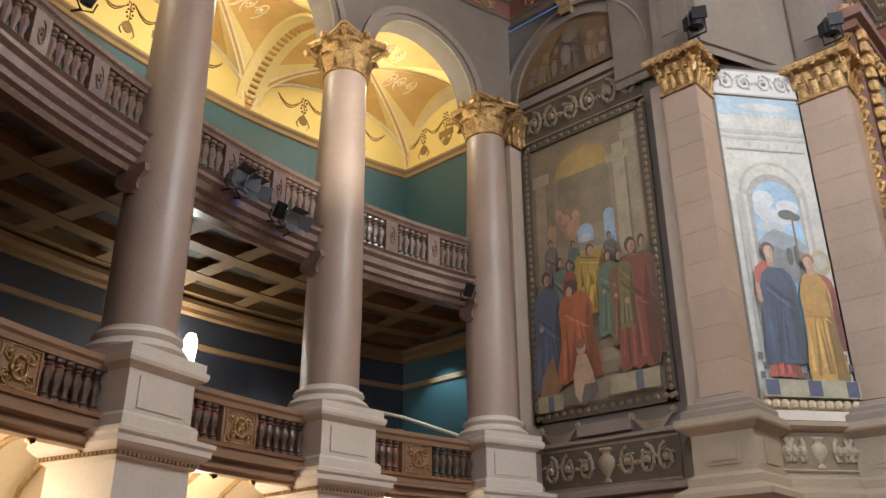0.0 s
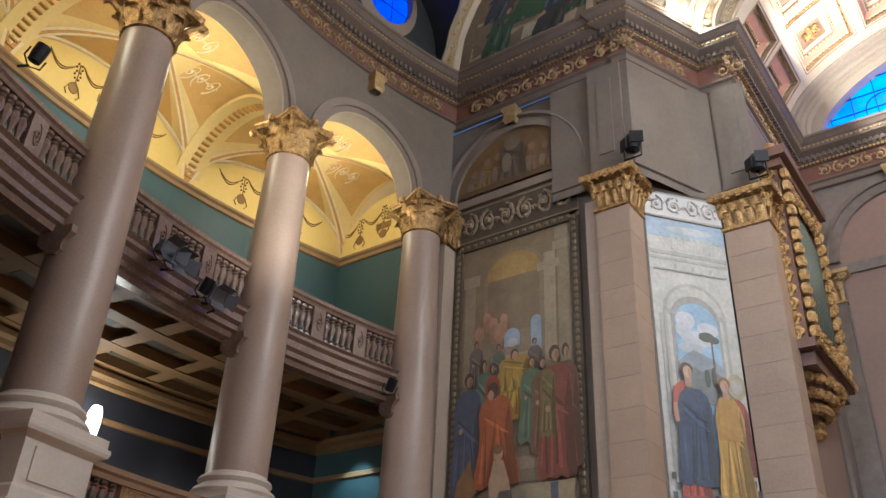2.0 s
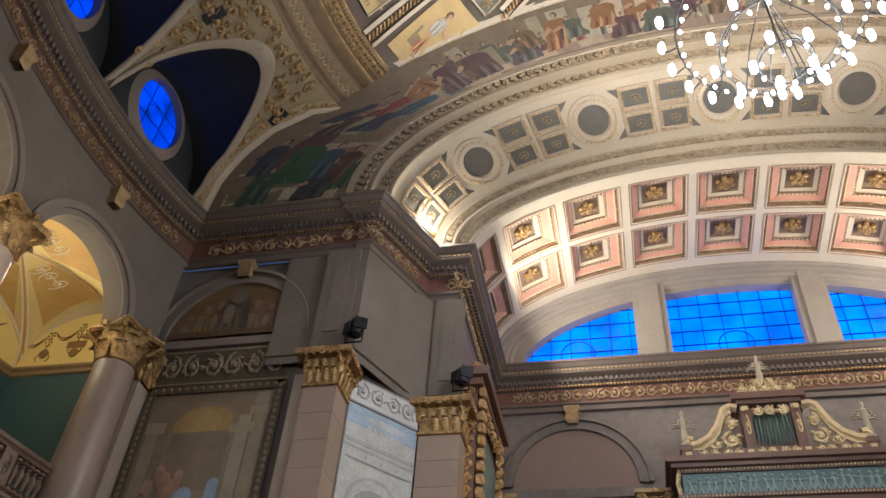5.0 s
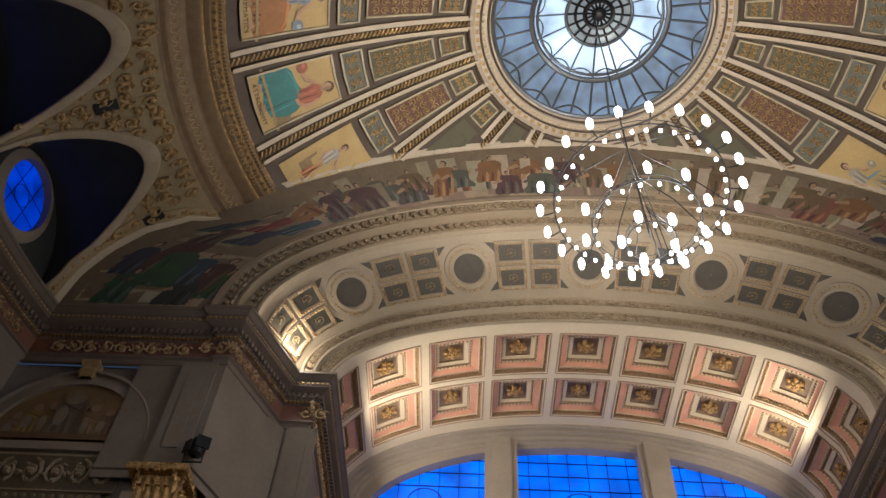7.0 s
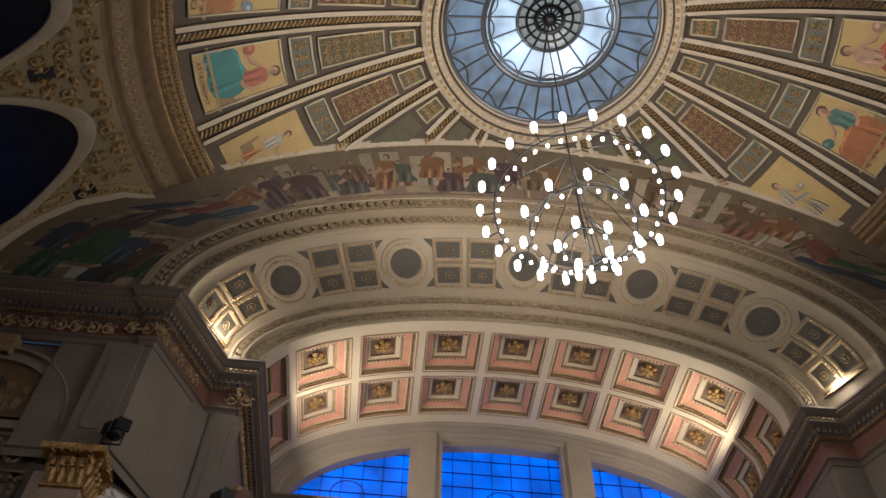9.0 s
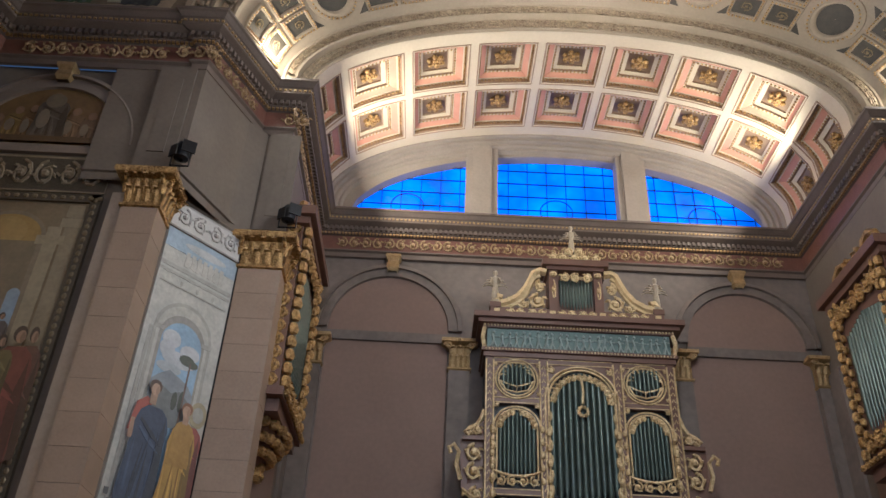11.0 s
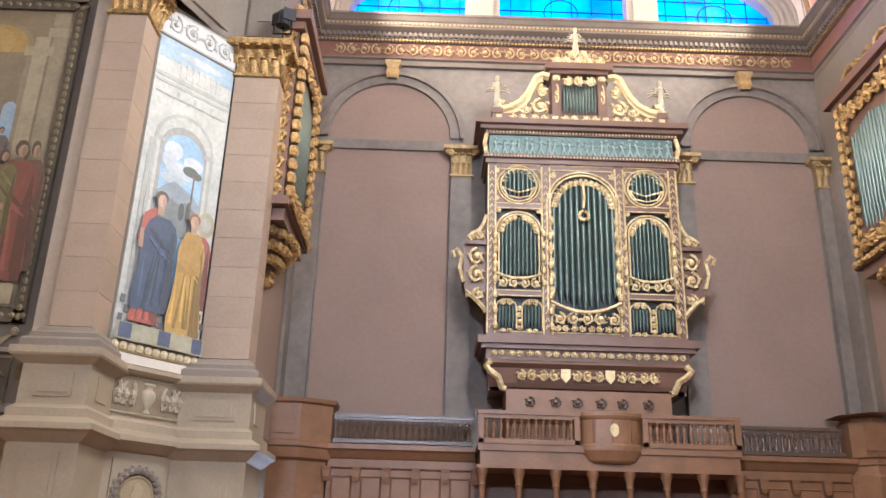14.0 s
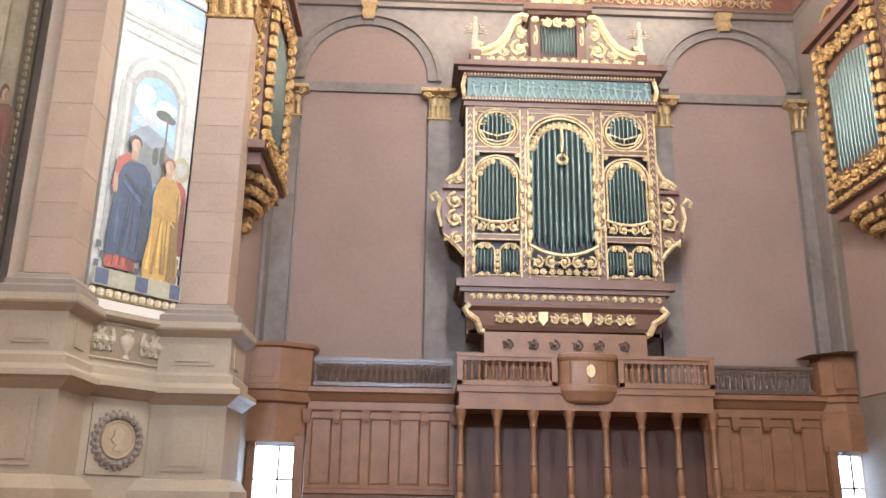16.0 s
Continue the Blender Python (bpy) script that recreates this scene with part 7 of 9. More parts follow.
# wainscot
wn = thing("wainscot", "dark oak panelled wainscot along the organ wall", "panelling", kind="structure")
for x0, x1, n in ((-2.6, 1.15, 5), (7.65, 10.9, 4)):
    panelled(wn, x0, x1, 22.05, 0.2, 2.15, n)
    panelled(wn, x0, x1, 22.05, -1.6, 0.15, n)
    part("cornice", Shape().sweep([(x1, 22.1), (x0, 22.1)], [(0.0, 2.15), (0.06, 2.2), (0.06, 2.4), (0.1, 2.44), (0.2, 2.6), (0.26, 2.64), (0.26, 2.76), (-0.6, 2.8)]), WOOD, wn)
    part("ledge", Shape().sweep([(x1, 22.1), (x0, 22.1)], [(0.0, 0.1), (0.12, 0.14), (0.12, 0.24), (0.0, 0.28)]), WOOD, wn)
    for k in range(n + 1):
        x = x0 + (x1 - x0) * k / n
        part("bracket", Shape().square((x, 22.0, 1.85), [(0.06, 0), (0.09, 0.1), (0.1, 0.25), (0.12, 0.35)]), WOOD, wn)
# boards behind the columns: oak darkened in colour for the shade there
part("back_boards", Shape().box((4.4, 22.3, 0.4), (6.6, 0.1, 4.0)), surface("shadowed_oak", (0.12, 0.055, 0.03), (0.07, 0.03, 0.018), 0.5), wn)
for sgn, xa, xb in ((1, -4.05, -2.55), (-1, 11.6, 10.85)):
    cb = thing("corner_box", "oak panelled corner box with daylit doorway below", "panelling", "corner boxes")
    y = 21.55
    path = [(xa, y), (xb - sgn * 0.75, y), (xb, y + 0.45), (xb, 22.7)] if sgn > 0 else [(xb, 22.7), (xb, y + 0.45), (xb + 0.4, y), (xa, y)]
    path = list(reversed(path)) if sgn > 0 else path
    o = 1 if sgn > 0 else 1
    path = path if sgn > 0 else list(reversed(path))
    k = 1 if sgn > 0 else -1
    part("front", Shape().sweep(path, [(0.0, 2.6), (0.06 * k, 2.64), (0.06 * k, 2.76), (0.0, 2.8), (0.0, 3.7), (0.08 * k, 3.74), (0.1 * k, 3.84), (-0.3 * k, 3.86)]), WOOD, cb)
    part("lower_front", Shape().sweep(path, [(-0.1 * k, 1.35), (-0.1 * k, 2.3), (0.0, 2.36), (0.04 * k, 2.6)]), WOOD, cb)
    xm = (-3.32 if sgn > 0 else 12.3)
    s = Shape()
    x0, x1 = (-3.82, -2.86) if sgn > 0 else (11.0, 11.6)
    part("doorway_pane", Shape().box(((x0 + x1) / 2, 22.0, 0.2), (x1 - x0, 0.03, 2.1)), DAYDOOR, cb, "bright daylit glass")
    part("doorway_bar", Shape().box(((x0 + x1) / 2 + 0.1, 21.97, 0.2), (0.05, 0.04, 2.1)).box(((x0 + x1) / 2, 21.97, 0.45), (x1 - x0, 0.04, 0.05)), WOOD, cb)
    part("door_post", Shape().box((x0 - 0.1, 21.95, 0.0), (0.2, 0.3, 3.0)).box((x1 + 0.12, 21.95, 0.0), (0.24, 0.3, 3.0)), WOOD, cb)
    p = Shape()
    if sgn > 0:
        for cx, w in ((-3.75, 0.35),):
            p.box((cx, y - 0.02, 3.25), (w, 0.05, 0.6))
    part("panel", p.box((xa + sgn * 0.35, y - 0.02, 3.25), (0.5, 0.04, 0.62)), WOOD, cb)
# ---- dome ----
DZ, DR = 7.7, 16.43
CUT = 13.58
DOX, DOY = 3.63, 9.61


def dome_ring(a, r, z=None):
    p = (DOX - r * math.cos(radians(a)), DOY + r * math.sin(radians(a)))
    return p if z is None else (*p, z)



def cap(a, r, drop=0.0):
    """A point of the dome's inner face, at r from its axis."""
    q = DR - drop
    rr = r * q / DR
    x, y = dome_ring(a, rr)
    return (x, y, DZ + math.sqrt(q * q - rr * rr))


def cap_patch(s, a0, a1, r0, r1, drop=0.0, n=6, m=6, rim=0.0):
    rows = [[cap(a0 + (a1 - a0) * j / n, r0 + (r1 - r0) * i / m, drop) for j in range(n + 1)] for i in range(m + 1)]
    base = len(s.v)
    faces = []
    for i in range(m):
        for j in range(n):
            q = [rows[i][j], rows[i][j + 1], rows[i + 1][j + 1], rows[i + 1][j]]
            if min(p[1] for p in q) < CUT:
                faces.append((i * (n + 1) + j, i * (n + 1) + j + 1, (i + 1) * (n + 1) + j + 1, (i + 1) * (n + 1) + j))
    verts = [(p[0], min(p[1], CUT), p[2]) for r in rows for p in r]
    if faces:
        s.add(verts, faces)
    return s


dome = thing("ceiling_dome", "painted ribbed dome with gilded ornament and picture panels", "dome", kind="structure")
DOMEGROUND = surface("dome_ground_brown", (0.095, 0.062, 0.038), (0.05, 0.033, 0.02), 0.6, scale=3, fine=22, bump=0.15)
part("shell", cap_patch(Shape(), -180, 180, 3.5, 10.25, -0.02, 132, 30), DOMEGROUND, dome, smooth=True)
STEP = 360 / 22
ribs, ribgold, braid = Shape(), Shape(), Shape()
figs, tans, borders, orn, ornr = Shape(), Shape(), Shape(), Shape(), Shape()
RIB = surface("dome_rib_stone", (0.56, 0.47, 0.36), (0.44, 0.36, 0.27), 0.6, scale=2, fine=16)
for k in range(22):
    a = k * STEP
    if a > 180:
        a -= 360
    for e, w in ((-1, 0.13), (1, 0.13)):
        rows = []
        for r in np.linspace(3.75, 10.15, 22):
            half = 0.30 * (0.62 + 0.38 * r / 10)
            c0 = a + e * math.degrees((half - 0.0) / r)
            c1 = a + e * math.degrees((half - w) / r)
            if cap(a, r)[1] < CUT:
                rows.append([cap(c0, r, 0.0), cap(c0, r, 0.1), cap(c1, r, 0.13), cap(c1, r, 0.06)])
        if len(rows) > 1:
            ribs.grid(rows)
    for r in np.arange(3.85, 10.1, 0.115):
        if cap(a, r)[1] < CUT - 0.05:
            h = math.degrees(0.09 * (0.62 + 0.38 * r / 10) / r)
            ribgold.tube([cap(a - h, r, 0.08), cap(a, r + 0.05, 0.1), cap(a + h, r + 0.1, 0.08)], 0.03, 4)
part("ribs", ribs, RIB, dome, smooth=True)
part("rib_ornament", ribgold, GOLD, dome, "gilt braid along the ribs")["kind"] = "stuff"
PANELGOLD = surface("panel_gold_ground", (0.52, 0.37, 0.15), (0.40, 0.27, 0.10), 0.55, 0.0, scale=2, fine=16)
PGREEN = surface("panel_green_ornament_ground", (0.12, 0.105, 0.055), (0.065, 0.06, 0.033), 0.6, scale=5, fine=25, bump=0.2)
PREDD = surface("panel_red_ornament_ground", (0.16, 0.065, 0.04), (0.09, 0.038, 0.024), 0.6, scale=5, fine=25, bump=0.2)
PBLUE = surface("panel_blue_ornament_ground", (0.15, 0.15, 0.12), (0.08, 0.085, 0.07), 0.6, scale=5, fine=25, bump=0.2)
grounds = {"f": Shape(), "g": Shape(), "r": Shape(), "b": Shape()}
edge = Shape()
for k in range(22):
    a0, a1 = (k * STEP, (k + 1) * STEP)
    m = (a0 + a1) / 2
    if m > 180:
        m -= 360
    if not (-75 < m < 60 or m > 120 or m < -120):
        continue
    for r0, r1, key in ((7.75, 9.85, "f"), (6.95, 7.5, "b"), (4.95, 6.75, "r" if k % 2 else "g"), (4.05, 4.75, "g")):
        hw0 = STEP / 2 - math.degrees(0.46 * (0.62 + 0.38 * r0 / 10) / r0)
        hw1 = STEP / 2 - math.degrees(0.46 * (0.62 + 0.38 * r1 / 10) / r1)
        if cap(m, r0)[1] > CUT:
            continue
        hw = min(hw0, hw1)
        cap_patch(grounds[key], m - hw, m + hw, r0, r1, 0.03, 6, 6)
        loop = [(m - hw, r0), (m, r0), (m + hw, r0), (m + hw, (r0 + r1) / 2), (m + hw, r1), (m, r1), (m - hw, r1), (m - hw, (r0 + r1) / 2), (m - hw, r0)]
        run = [cap(a, r, 0.05) for a, r in loop]
        if all(p[1] < CUT for p in run):
            edge.tube(run, 0.04, 4)
        if key != "f" and cap(m, r1)[1] < CUT and cap(m + hw, r1)[1] < CUT:
            n, rows_n = (2 if r1 - r0 < 1 else 6), 3
            for row in range(rows_n):
                w0, w1 = hw * (-0.9 + 1.8 * row / rows_n), hw * (-0.9 + 1.8 * (row + 1) / rows_n)
                if row % 2:
                    w0, w1 = w1, w0
                scroll(orn, lambda u, w, o: cap(m + math.degrees(w / max(u, 1.0)), u, 0.04 + o), r0 + 0.08, r1 - 0.08, min(radians(w0), radians(w1)) * (r0 + r1) / 2, max(radians(w0), radians(w1)) * (r0 + r1) / 2, n, 0.02, 0.02, 1.3)
            wid = radians(hw) * (r0 + r1) / 2
part("figure_panels", grounds["f"], PANELGOLD, dome, "gold-ground picture panels")
part("green_panels", grounds["g"], PGREEN, dome)
part("red_panels", grounds["r"], PREDD, dome)
part("blue_panels", grounds["b"], PBLUE, dome)
part("panel_borders", edge, surface("panel_border_cream", (0.55, 0.47, 0.33), (0.42, 0.35, 0.23), 0.6), dome)
part("panel_scrolls", orn, DULLGOLD, dome)["kind"] = "stuff"


def cap_spot(m):
    """u across the panel in metres, w metres up from its foot."""
    return lambda u, w, o: cap(m - math.degrees(u / (9.85 - w)), 9.85 - w, 0.035 + o)


def seated(colours, flip):
    """A seated draped shape: full skirt, short bodice, bent arm and head."""
    c1, c2, sk = colours
    f = -1 if flip else 1
    q = lambda pts: [(f * x, y) for x, y in pts]
    dk = lambda c, g: tuple(min(0.8, v * g) for v in c)
    out = [([(-0.8, 0.3), (0.8, 0.3), (0.8, 0.36), (-0.8, 0.36)], (0.40, 0.29, 0.13)), (q([(0.3, 0.34), (0.72, 0.34), (0.72, 0.95), (0.62, 0.95), (0.6, 0.7), (0.3, 0.68)]), (0.30, 0.2, 0.09)),
           (q([(-0.72, 0.28), (-0.5, 0.22), (-0.2, 0.27), (0.1, 0.2), (0.42, 0.3), (0.56, 0.55), (0.5, 0.85), (0.34, 1.08), (0.05, 1.12), (-0.22, 1.02), (-0.5, 0.98), (-0.66, 0.86), (-0.62, 0.6)]), c1)]
    for k in range(8):
        x0, x1 = -0.6 + 0.13 * k, -0.5 + 0.115 * k
        sw = 0.05 * math.sin(1.7 * k)
        c = dk(c1, (0.42, 1.55, 0.6)[k % 3])
        out.append((q([(x0, 0.27), (x0 + 0.055, 0.26), (x1 + 0.05 + sw, 0.55), (x1 * 0.6 + 0.05, 0.94), (x1 + sw, 0.56)]), c))
    out += [(q([(-0.6, 0.84), (-0.4, 0.94), (-0.1, 0.96), (0.3, 1.02), (0.0, 1.06), (-0.4, 0.99)]), dk(c1, 1.6)), (q([(-0.02, 0.98), (0.38, 0.96), (0.42, 1.25), (0.4, 1.45), (0.26, 1.56), (0.08, 1.55), (-0.04, 1.42), (0.02, 1.2)]), c2)]
    for k in range(4):
        x = 0.04 + 0.09 * k
        out.append((q([(x, 1.0), (x + 0.035, 1.0), (x + 0.05, 1.25), (x - 0.02 + 0.03 * k, 1.48), (x + 0.01, 1.24)]), dk(c2, (0.5, 1.4)[k % 2])))
    out += [(q([(0.36, 1.46), (0.43, 1.4), (0.52, 1.12), (0.36, 0.92), (0.2, 0.9), (0.2, 0.97), (0.34, 1.0), (0.42, 1.14)]), sk), (q([(0.02, 1.46), (-0.16, 1.22), (-0.4, 1.16), (-0.42, 1.23), (-0.2, 1.31), (0.0, 1.53)]), sk), (q([(0.0, 1.44), (-0.15, 1.2), (-0.4, 1.15), (-0.16, 1.25)]), dk(sk, 0.6)),
            (q([(0.12, 1.52), (0.24, 1.52), (0.24, 1.66), (0.13, 1.66)]), dk(sk, 0.8)), (q(oval(0.17, 1.73, 0.135, 0.13)), (0.12, 0.055, 0.03)), (q(oval(0.15, 1.69, 0.095, 0.105)), sk), (q(oval(0.19, 1.68, 0.05, 0.09)), dk(sk, 0.62)),
            (q([(-0.5, 0.2), (-0.3, 0.18), (-0.26, 0.25), (-0.45, 0.28)]), sk), (q([(0.0, 0.16), (0.2, 0.15), (0.22, 0.22), (0.05, 0.24)]), dk(sk, 0.8)), (q(oval(-0.5, 1.22, 0.14, 0.13)), dk(c2, 0.8)), (q(oval(-0.53, 1.25, 0.06, 0.05)), dk(c2, 1.5))]
    return out


FIGS = {-2: ((0.10, 0.16, 0.22), (0.42, 0.12, 0.05)), -1: ((0.40, 0.17, 0.05), (0.28, 0.32, 0.38)), 0: ((0.05, 0.22, 0.22), (0.42, 0.13, 0.07)), 1: ((0.48, 0.08, 0.05), (0.45, 0.42, 0.36)),
        9: ((0.12, 0.18, 0.25), (0.40, 0.36, 0.28)), 10: ((0.42, 0.15, 0.05), (0.10, 0.20, 0.18)), -11: ((0.40, 0.07, 0.05), (0.5, 0.3, 0.2)), -10: ((0.12, 0.16, 0.26), (0.4, 0.3, 0.12)), 2: ((0.2, 0.16, 0.1), (0.3, 0.2, 0.1))}
for k, (c1, c2) in FIGS.items():
    m = (k + 0.5) * STEP
    where = cap_spot(m)
    lay = [([(x * 1.2, y * 1.1 - 0.02) for x, y in o], c) for o, c in seated((c1, c2, (0.55, 0.33, 0.2)), (k + 1) % 2)]
    if k in (1, 9):
        lay = [([(x * 0.62, 0.15 + y * 0.8) for x, y in o], c) for o, c in lay]
    for i, (o, c) in enumerate(lay):
        if max(where(u, w, 0)[1] for u, w in o) < CUT:
            part("painted_patch", Shape().plate(o, lambda u, w, oo: where(u, w, oo + 0.0012 * i), 0.004), paint(c), dome)


def letters(text, size, where, material, parent, name="lettering", gap=1.0):
    """Raised letters set one by one on a curved surface."""
    widths = {"I": 0.34, "M": 0.92, "N": 0.8, "O": 0.84, "T": 0.66, "H": 0.78, "G": 0.82, "A": 0.76, " ": 0.42}
    u = 0.0
    out = []
    for ch in text:
        w = widths.get(ch, 0.7) * size * gap
        if ch != " ":
            cu = bpy.data.curves.new(name, "FONT")
            cu.body, cu.size, cu.align_x, cu.extrude, cu.resolution_u = ch, size, "CENTER", 0.008, 2
            ob = new(name, cu)
            me = bpy.data.meshes.new_from_object(ob.evaluated_get(bpy.context.evaluated_depsgraph_get()))
            bpy.data.objects.remove(ob)
            me.materials.clear()
            me.materials.append(material)
            o = new(name, me)
            o.parent = parent
            p, ax, up = where(u + w / 2)
            z = ax.cross(up)
            m = Matrix((ax, up, z)).transposed().to_4x4()
            m.translation = p + Vector((0, 0, EYE))
            o.matrix_basis = m
            out.append(o)
        u += w
    return u


def dome_text(a_start, r, drop):
    def where(u):
        a = a_start + math.degrees(u / r)
        p = Vector(cap(a, r, drop))
        ax = (Vector(cap(a + 0.2, r, drop)) - p).normalized()
        up = (Vector(cap(a, r - 0.1, drop)) - p).normalized()
        up = (up - ax * up.dot(ax)).normalized()
        return p, ax, up
    return where


BROWNINK = paint((0.24, 0.15, 0.065))
letters("MATHEMATICS", 0.19, dome_text(-0.5 * STEP - 4.6, 9.78, 0.05), BROWNINK, dome)
letters("ASTRONOMY", 0.19, dome_text(0.5 * STEP - 3.8, 9.78, 0.05), BROWNINK, dome)

# cornice ring at the dome's foot, with its inscription
prof = [(10.15, 20.62), (10.22, 20.52), (10.3, 20.5), (10.34, 20.42), (10.45, 20.4), (10.48, 20.3), (10.62, 20.28), (10.66, 20.18), (10.72, 20.15), (11.0, 20.1), (11.0, 19.96), (11.36, 19.70), (11.38, 19.62), (11.5, 19.58), (11.52, 19.5), (11.75, 19.35)]
s = Shape()
ang = np.linspace(-203, 23.0, 151)
s.grid([[dome_ring(a, r, z) for r, z in prof] for a in ang])
rg = thing("trim_dome_ring", "dark gilded cornice ring with inscription round the dome's foot", "cornice", kind="structure")
part("ring_mouldings", s, RINGDARK, rg, smooth=True)
s, s2 = Shape(), Shape()
for a in np.arange(-80, 23, 0.62):
    s.box(dome_ring(a, 10.26, 20.5), (0.07, 0.055, 0.06), radians(-a))
for a in np.arange(-80, 23, 1.25):
    s2.box(dome_ring(a, 10.40, 20.4), (0.1, 0.12, 0.06), radians(-a))
    s.tube([dome_ring(a + 0.52 * math.cos(TAU * j / 10), 11.17 + 0.14 * math.sin(TAU * j / 10), 19.86 - 0.11 * math.sin(TAU * j / 10)) for j in range(11)], 0.024, 4)
    s.ball(dome_ring(a, 11.17, 19.86), (0.06, 0.06, 0.05), 6, 3)
part("gilt_beads", s, DULLGOLD, rg)["kind"] = "stuff"
part("gilt_blocks", s2, DULLGOLD, rg)["kind"] = "stuff"
e = Shape()
for r, z in ((10.17, 20.6), (10.34, 20.44), (10.64, 20.24)):
    e.tube([dome_ring(a, r, z) for a in ang], 0.025, 5)
part("gilt_edges", e, GOLD, rg)


def ring_text(a_start):
    def where(u):
        a = a_start + math.degrees(u / 10.55)
        p = Vector(dome_ring(a, 10.55, 20.27))
        ax = (Vector(dome_ring(a + 0.2, 10.55, 20.27)) - p).normalized()
        up = (Vector(dome_ring(a, 10.4, 20.36)) - p).normalized()
        up = (up - ax * up.dot(ax)).normalized()
        return p, ax, up
    return where


letters("BRING THEE TO HONOUR", 0.26, ring_text(-3.6), DULLGOLD, rg, gap=1.25)

# cove with lunettes and oval windows
CV0, CV1 = (15.1, 16.05), (11.7, 19.4)
BC = [(a0 + a1) / 2 for a0, a1 in BAYS]
HB = 7.52


def cone(a, t, out=0.0):
    r = CV0[0] + (CV1[0] - CV0[0]) * t + 0.35 * math.sin(math.pi * t)
    return ring(a, r - out * 0.7, CV0[1] + (CV1[1] - CV0[1]) * t - out * 0.7)


def opening(u):
    return 0.80 * math.sqrt(max(0.0, 1 - (u / 0.94) ** 2))


BANDTAN = surface("lunette_band_plaster", (0.42, 0.34, 0.235), (0.31, 0.25, 0.17), 0.6, scale=2, fine=14)
cov = thing("ceiling_cove_lunettes", "ornamented cove with dark lunettes below the dome", "cove", kind="structure")
PEND = surface("pendentive_ochre", (0.33, 0.25, 0.125), (0.20, 0.15, 0.075), 0.6, scale=4, fine=20, bump=0.2)
for m in BC:
    us = np.linspace(-1, 1, 41)
    s = Shape().grid([[cone(m + u * HB, opening(u) + (1 - opening(u)) * t) for u in us] for t in np.linspace(0, 1, 8)])
    part("pendentive", s, PEND, cov, smooth=True)
    d = Shape()
    rows = []
    for f in (0, 0.35, 0.7, 1.0):
        row = []
        for u in us:
            p = cone(m + u * HB, opening(u))
            q = ring(m + u * HB, 15.5, p[2])
            row.append(tuple(p[i] + (q[i] - p[i]) * f for i in range(3)))
        rows.append(row)
    d.grid(rows)
    part("lunette_vault", d, LUNETTEDARK, cov, smooth=True)
    bd = Shape()
    rows = []
    for u in np.linspace(-0.94, 0.94, 41):
        t = opening(u)
        g = 0.085
        rows.append([cone(m + u * HB, t, 0.0), cone(m + u * HB, t, 0.06), cone(m + u * HB * 1.02, t + g * 0.2, 0.1), cone(m + u * HB * 1.06, t + g * 0.85, 0.1), cone(m + u * HB * 1.07, t + g, 0.05), cone(m + u * HB * 1.07, t + g, 0.0)])
    bd.grid(rows)
    part("lunette_band", bd, BANDTAN, cov, smooth=True)
    g = Shape()
    rn = random.Random(int(m * 10) + 900)
    for i in range(13):
        for j in range(9):
            u, t = -HB + (i + 0.5) * 2 * HB / 13, 0.08 + 0.108 * j
            if t > opening(u / HB) + 0.10:
                k = rn.uniform(0.42, 0.72)
                u, t, tw = u + rn.uniform(-0.25, 0.25), t + rn.uniform(-0.02, 0.02), rn.uniform(0, TAU)
                scroll(g, lambda uu, w, o: cone(m + u + (uu - u) * math.cos(tw) - (w - t) * 12 * math.sin(tw), t + (uu - u) / 12 * math.sin(tw) + (w - t) * math.cos(tw), o), u - k, u + k, t - 0.05, t + 0.05, 1, rn.uniform(0.034, 0.05), 0.03, rn.uniform(1.1, 1.6))
    part("gilt_scrolls", g, DULLGOLD, cov)["kind"] = "stuff"
    tb = Shape().plate(rect(-0.25, -0.14, 0.25, 0.14), lambda u, w, o: cone(m + HB + math.degrees(w / 12.5), 0.72 + u / 4.6, 0.03 + o), 0.03)
    part("tablet", tb, IRON, cov, "small dark tablet")
    # wall of the lunette with an oval window
    wnd = thing("window_2", "oval blue-lit window in a stone surround", "window", "oval windows", kind="structure")
    rows = []
    for f in (1.0, 1.02, 1.3):
        rows.append([ring(m + math.degrees((0.86 * f) * math.cos(TAU * k / 32) / 15.3), 15.3 - (0.12 if f < 1.2 else 0.0), 17.45 + 1.08 * f * math.sin(TAU * k / 32)) for k in range(32)])
    rows.insert(0, [ring(m + math.degrees(0.86 * math.cos(TAU * k / 32) / 15.3), 15.5, 17.45 + 1.08 * math.sin(TAU * k / 32)) for k in range(32)])
    part("surround", Shape().grid(rows, True), GREYSTONE, wnd, smooth=True)
    w = Shape().grid([[ring(m + math.degrees(1.11 * math.cos(TAU * k / 32) / 15.3), 15.31, max(16.01, 17.45 + 1.39 * math.sin(TAU * k / 32))) for k in range(32)],
                      [ring(m + math.degrees(2.6 * math.cos(TAU * k / 32) / 15.3), 15.31, max(16.0, 17.45 + 3.2 * math.sin(TAU * k / 32))) for k in range(32)]], True)
    part("lunette_wall", w, LUNETTEDARK, wnd)
    g = Shape().plate(oval(0, 0, 0.88, 1.1, 32), lambda u, w, o: ring(m + math.degrees(u / 15.3), 15.42 - o, 17.45 + w), 0.01)
    pn = part("pane", g, BLUEOVAL, wnd)
    l = Shape()
    for q in (-0.3, 0.3):
        l.tube([ring(m + math.degrees(q / 15.3), 15.37, 16.4), ring(m + math.degrees(q / 15.3), 15.37, 18.5)], 0.012, 4)
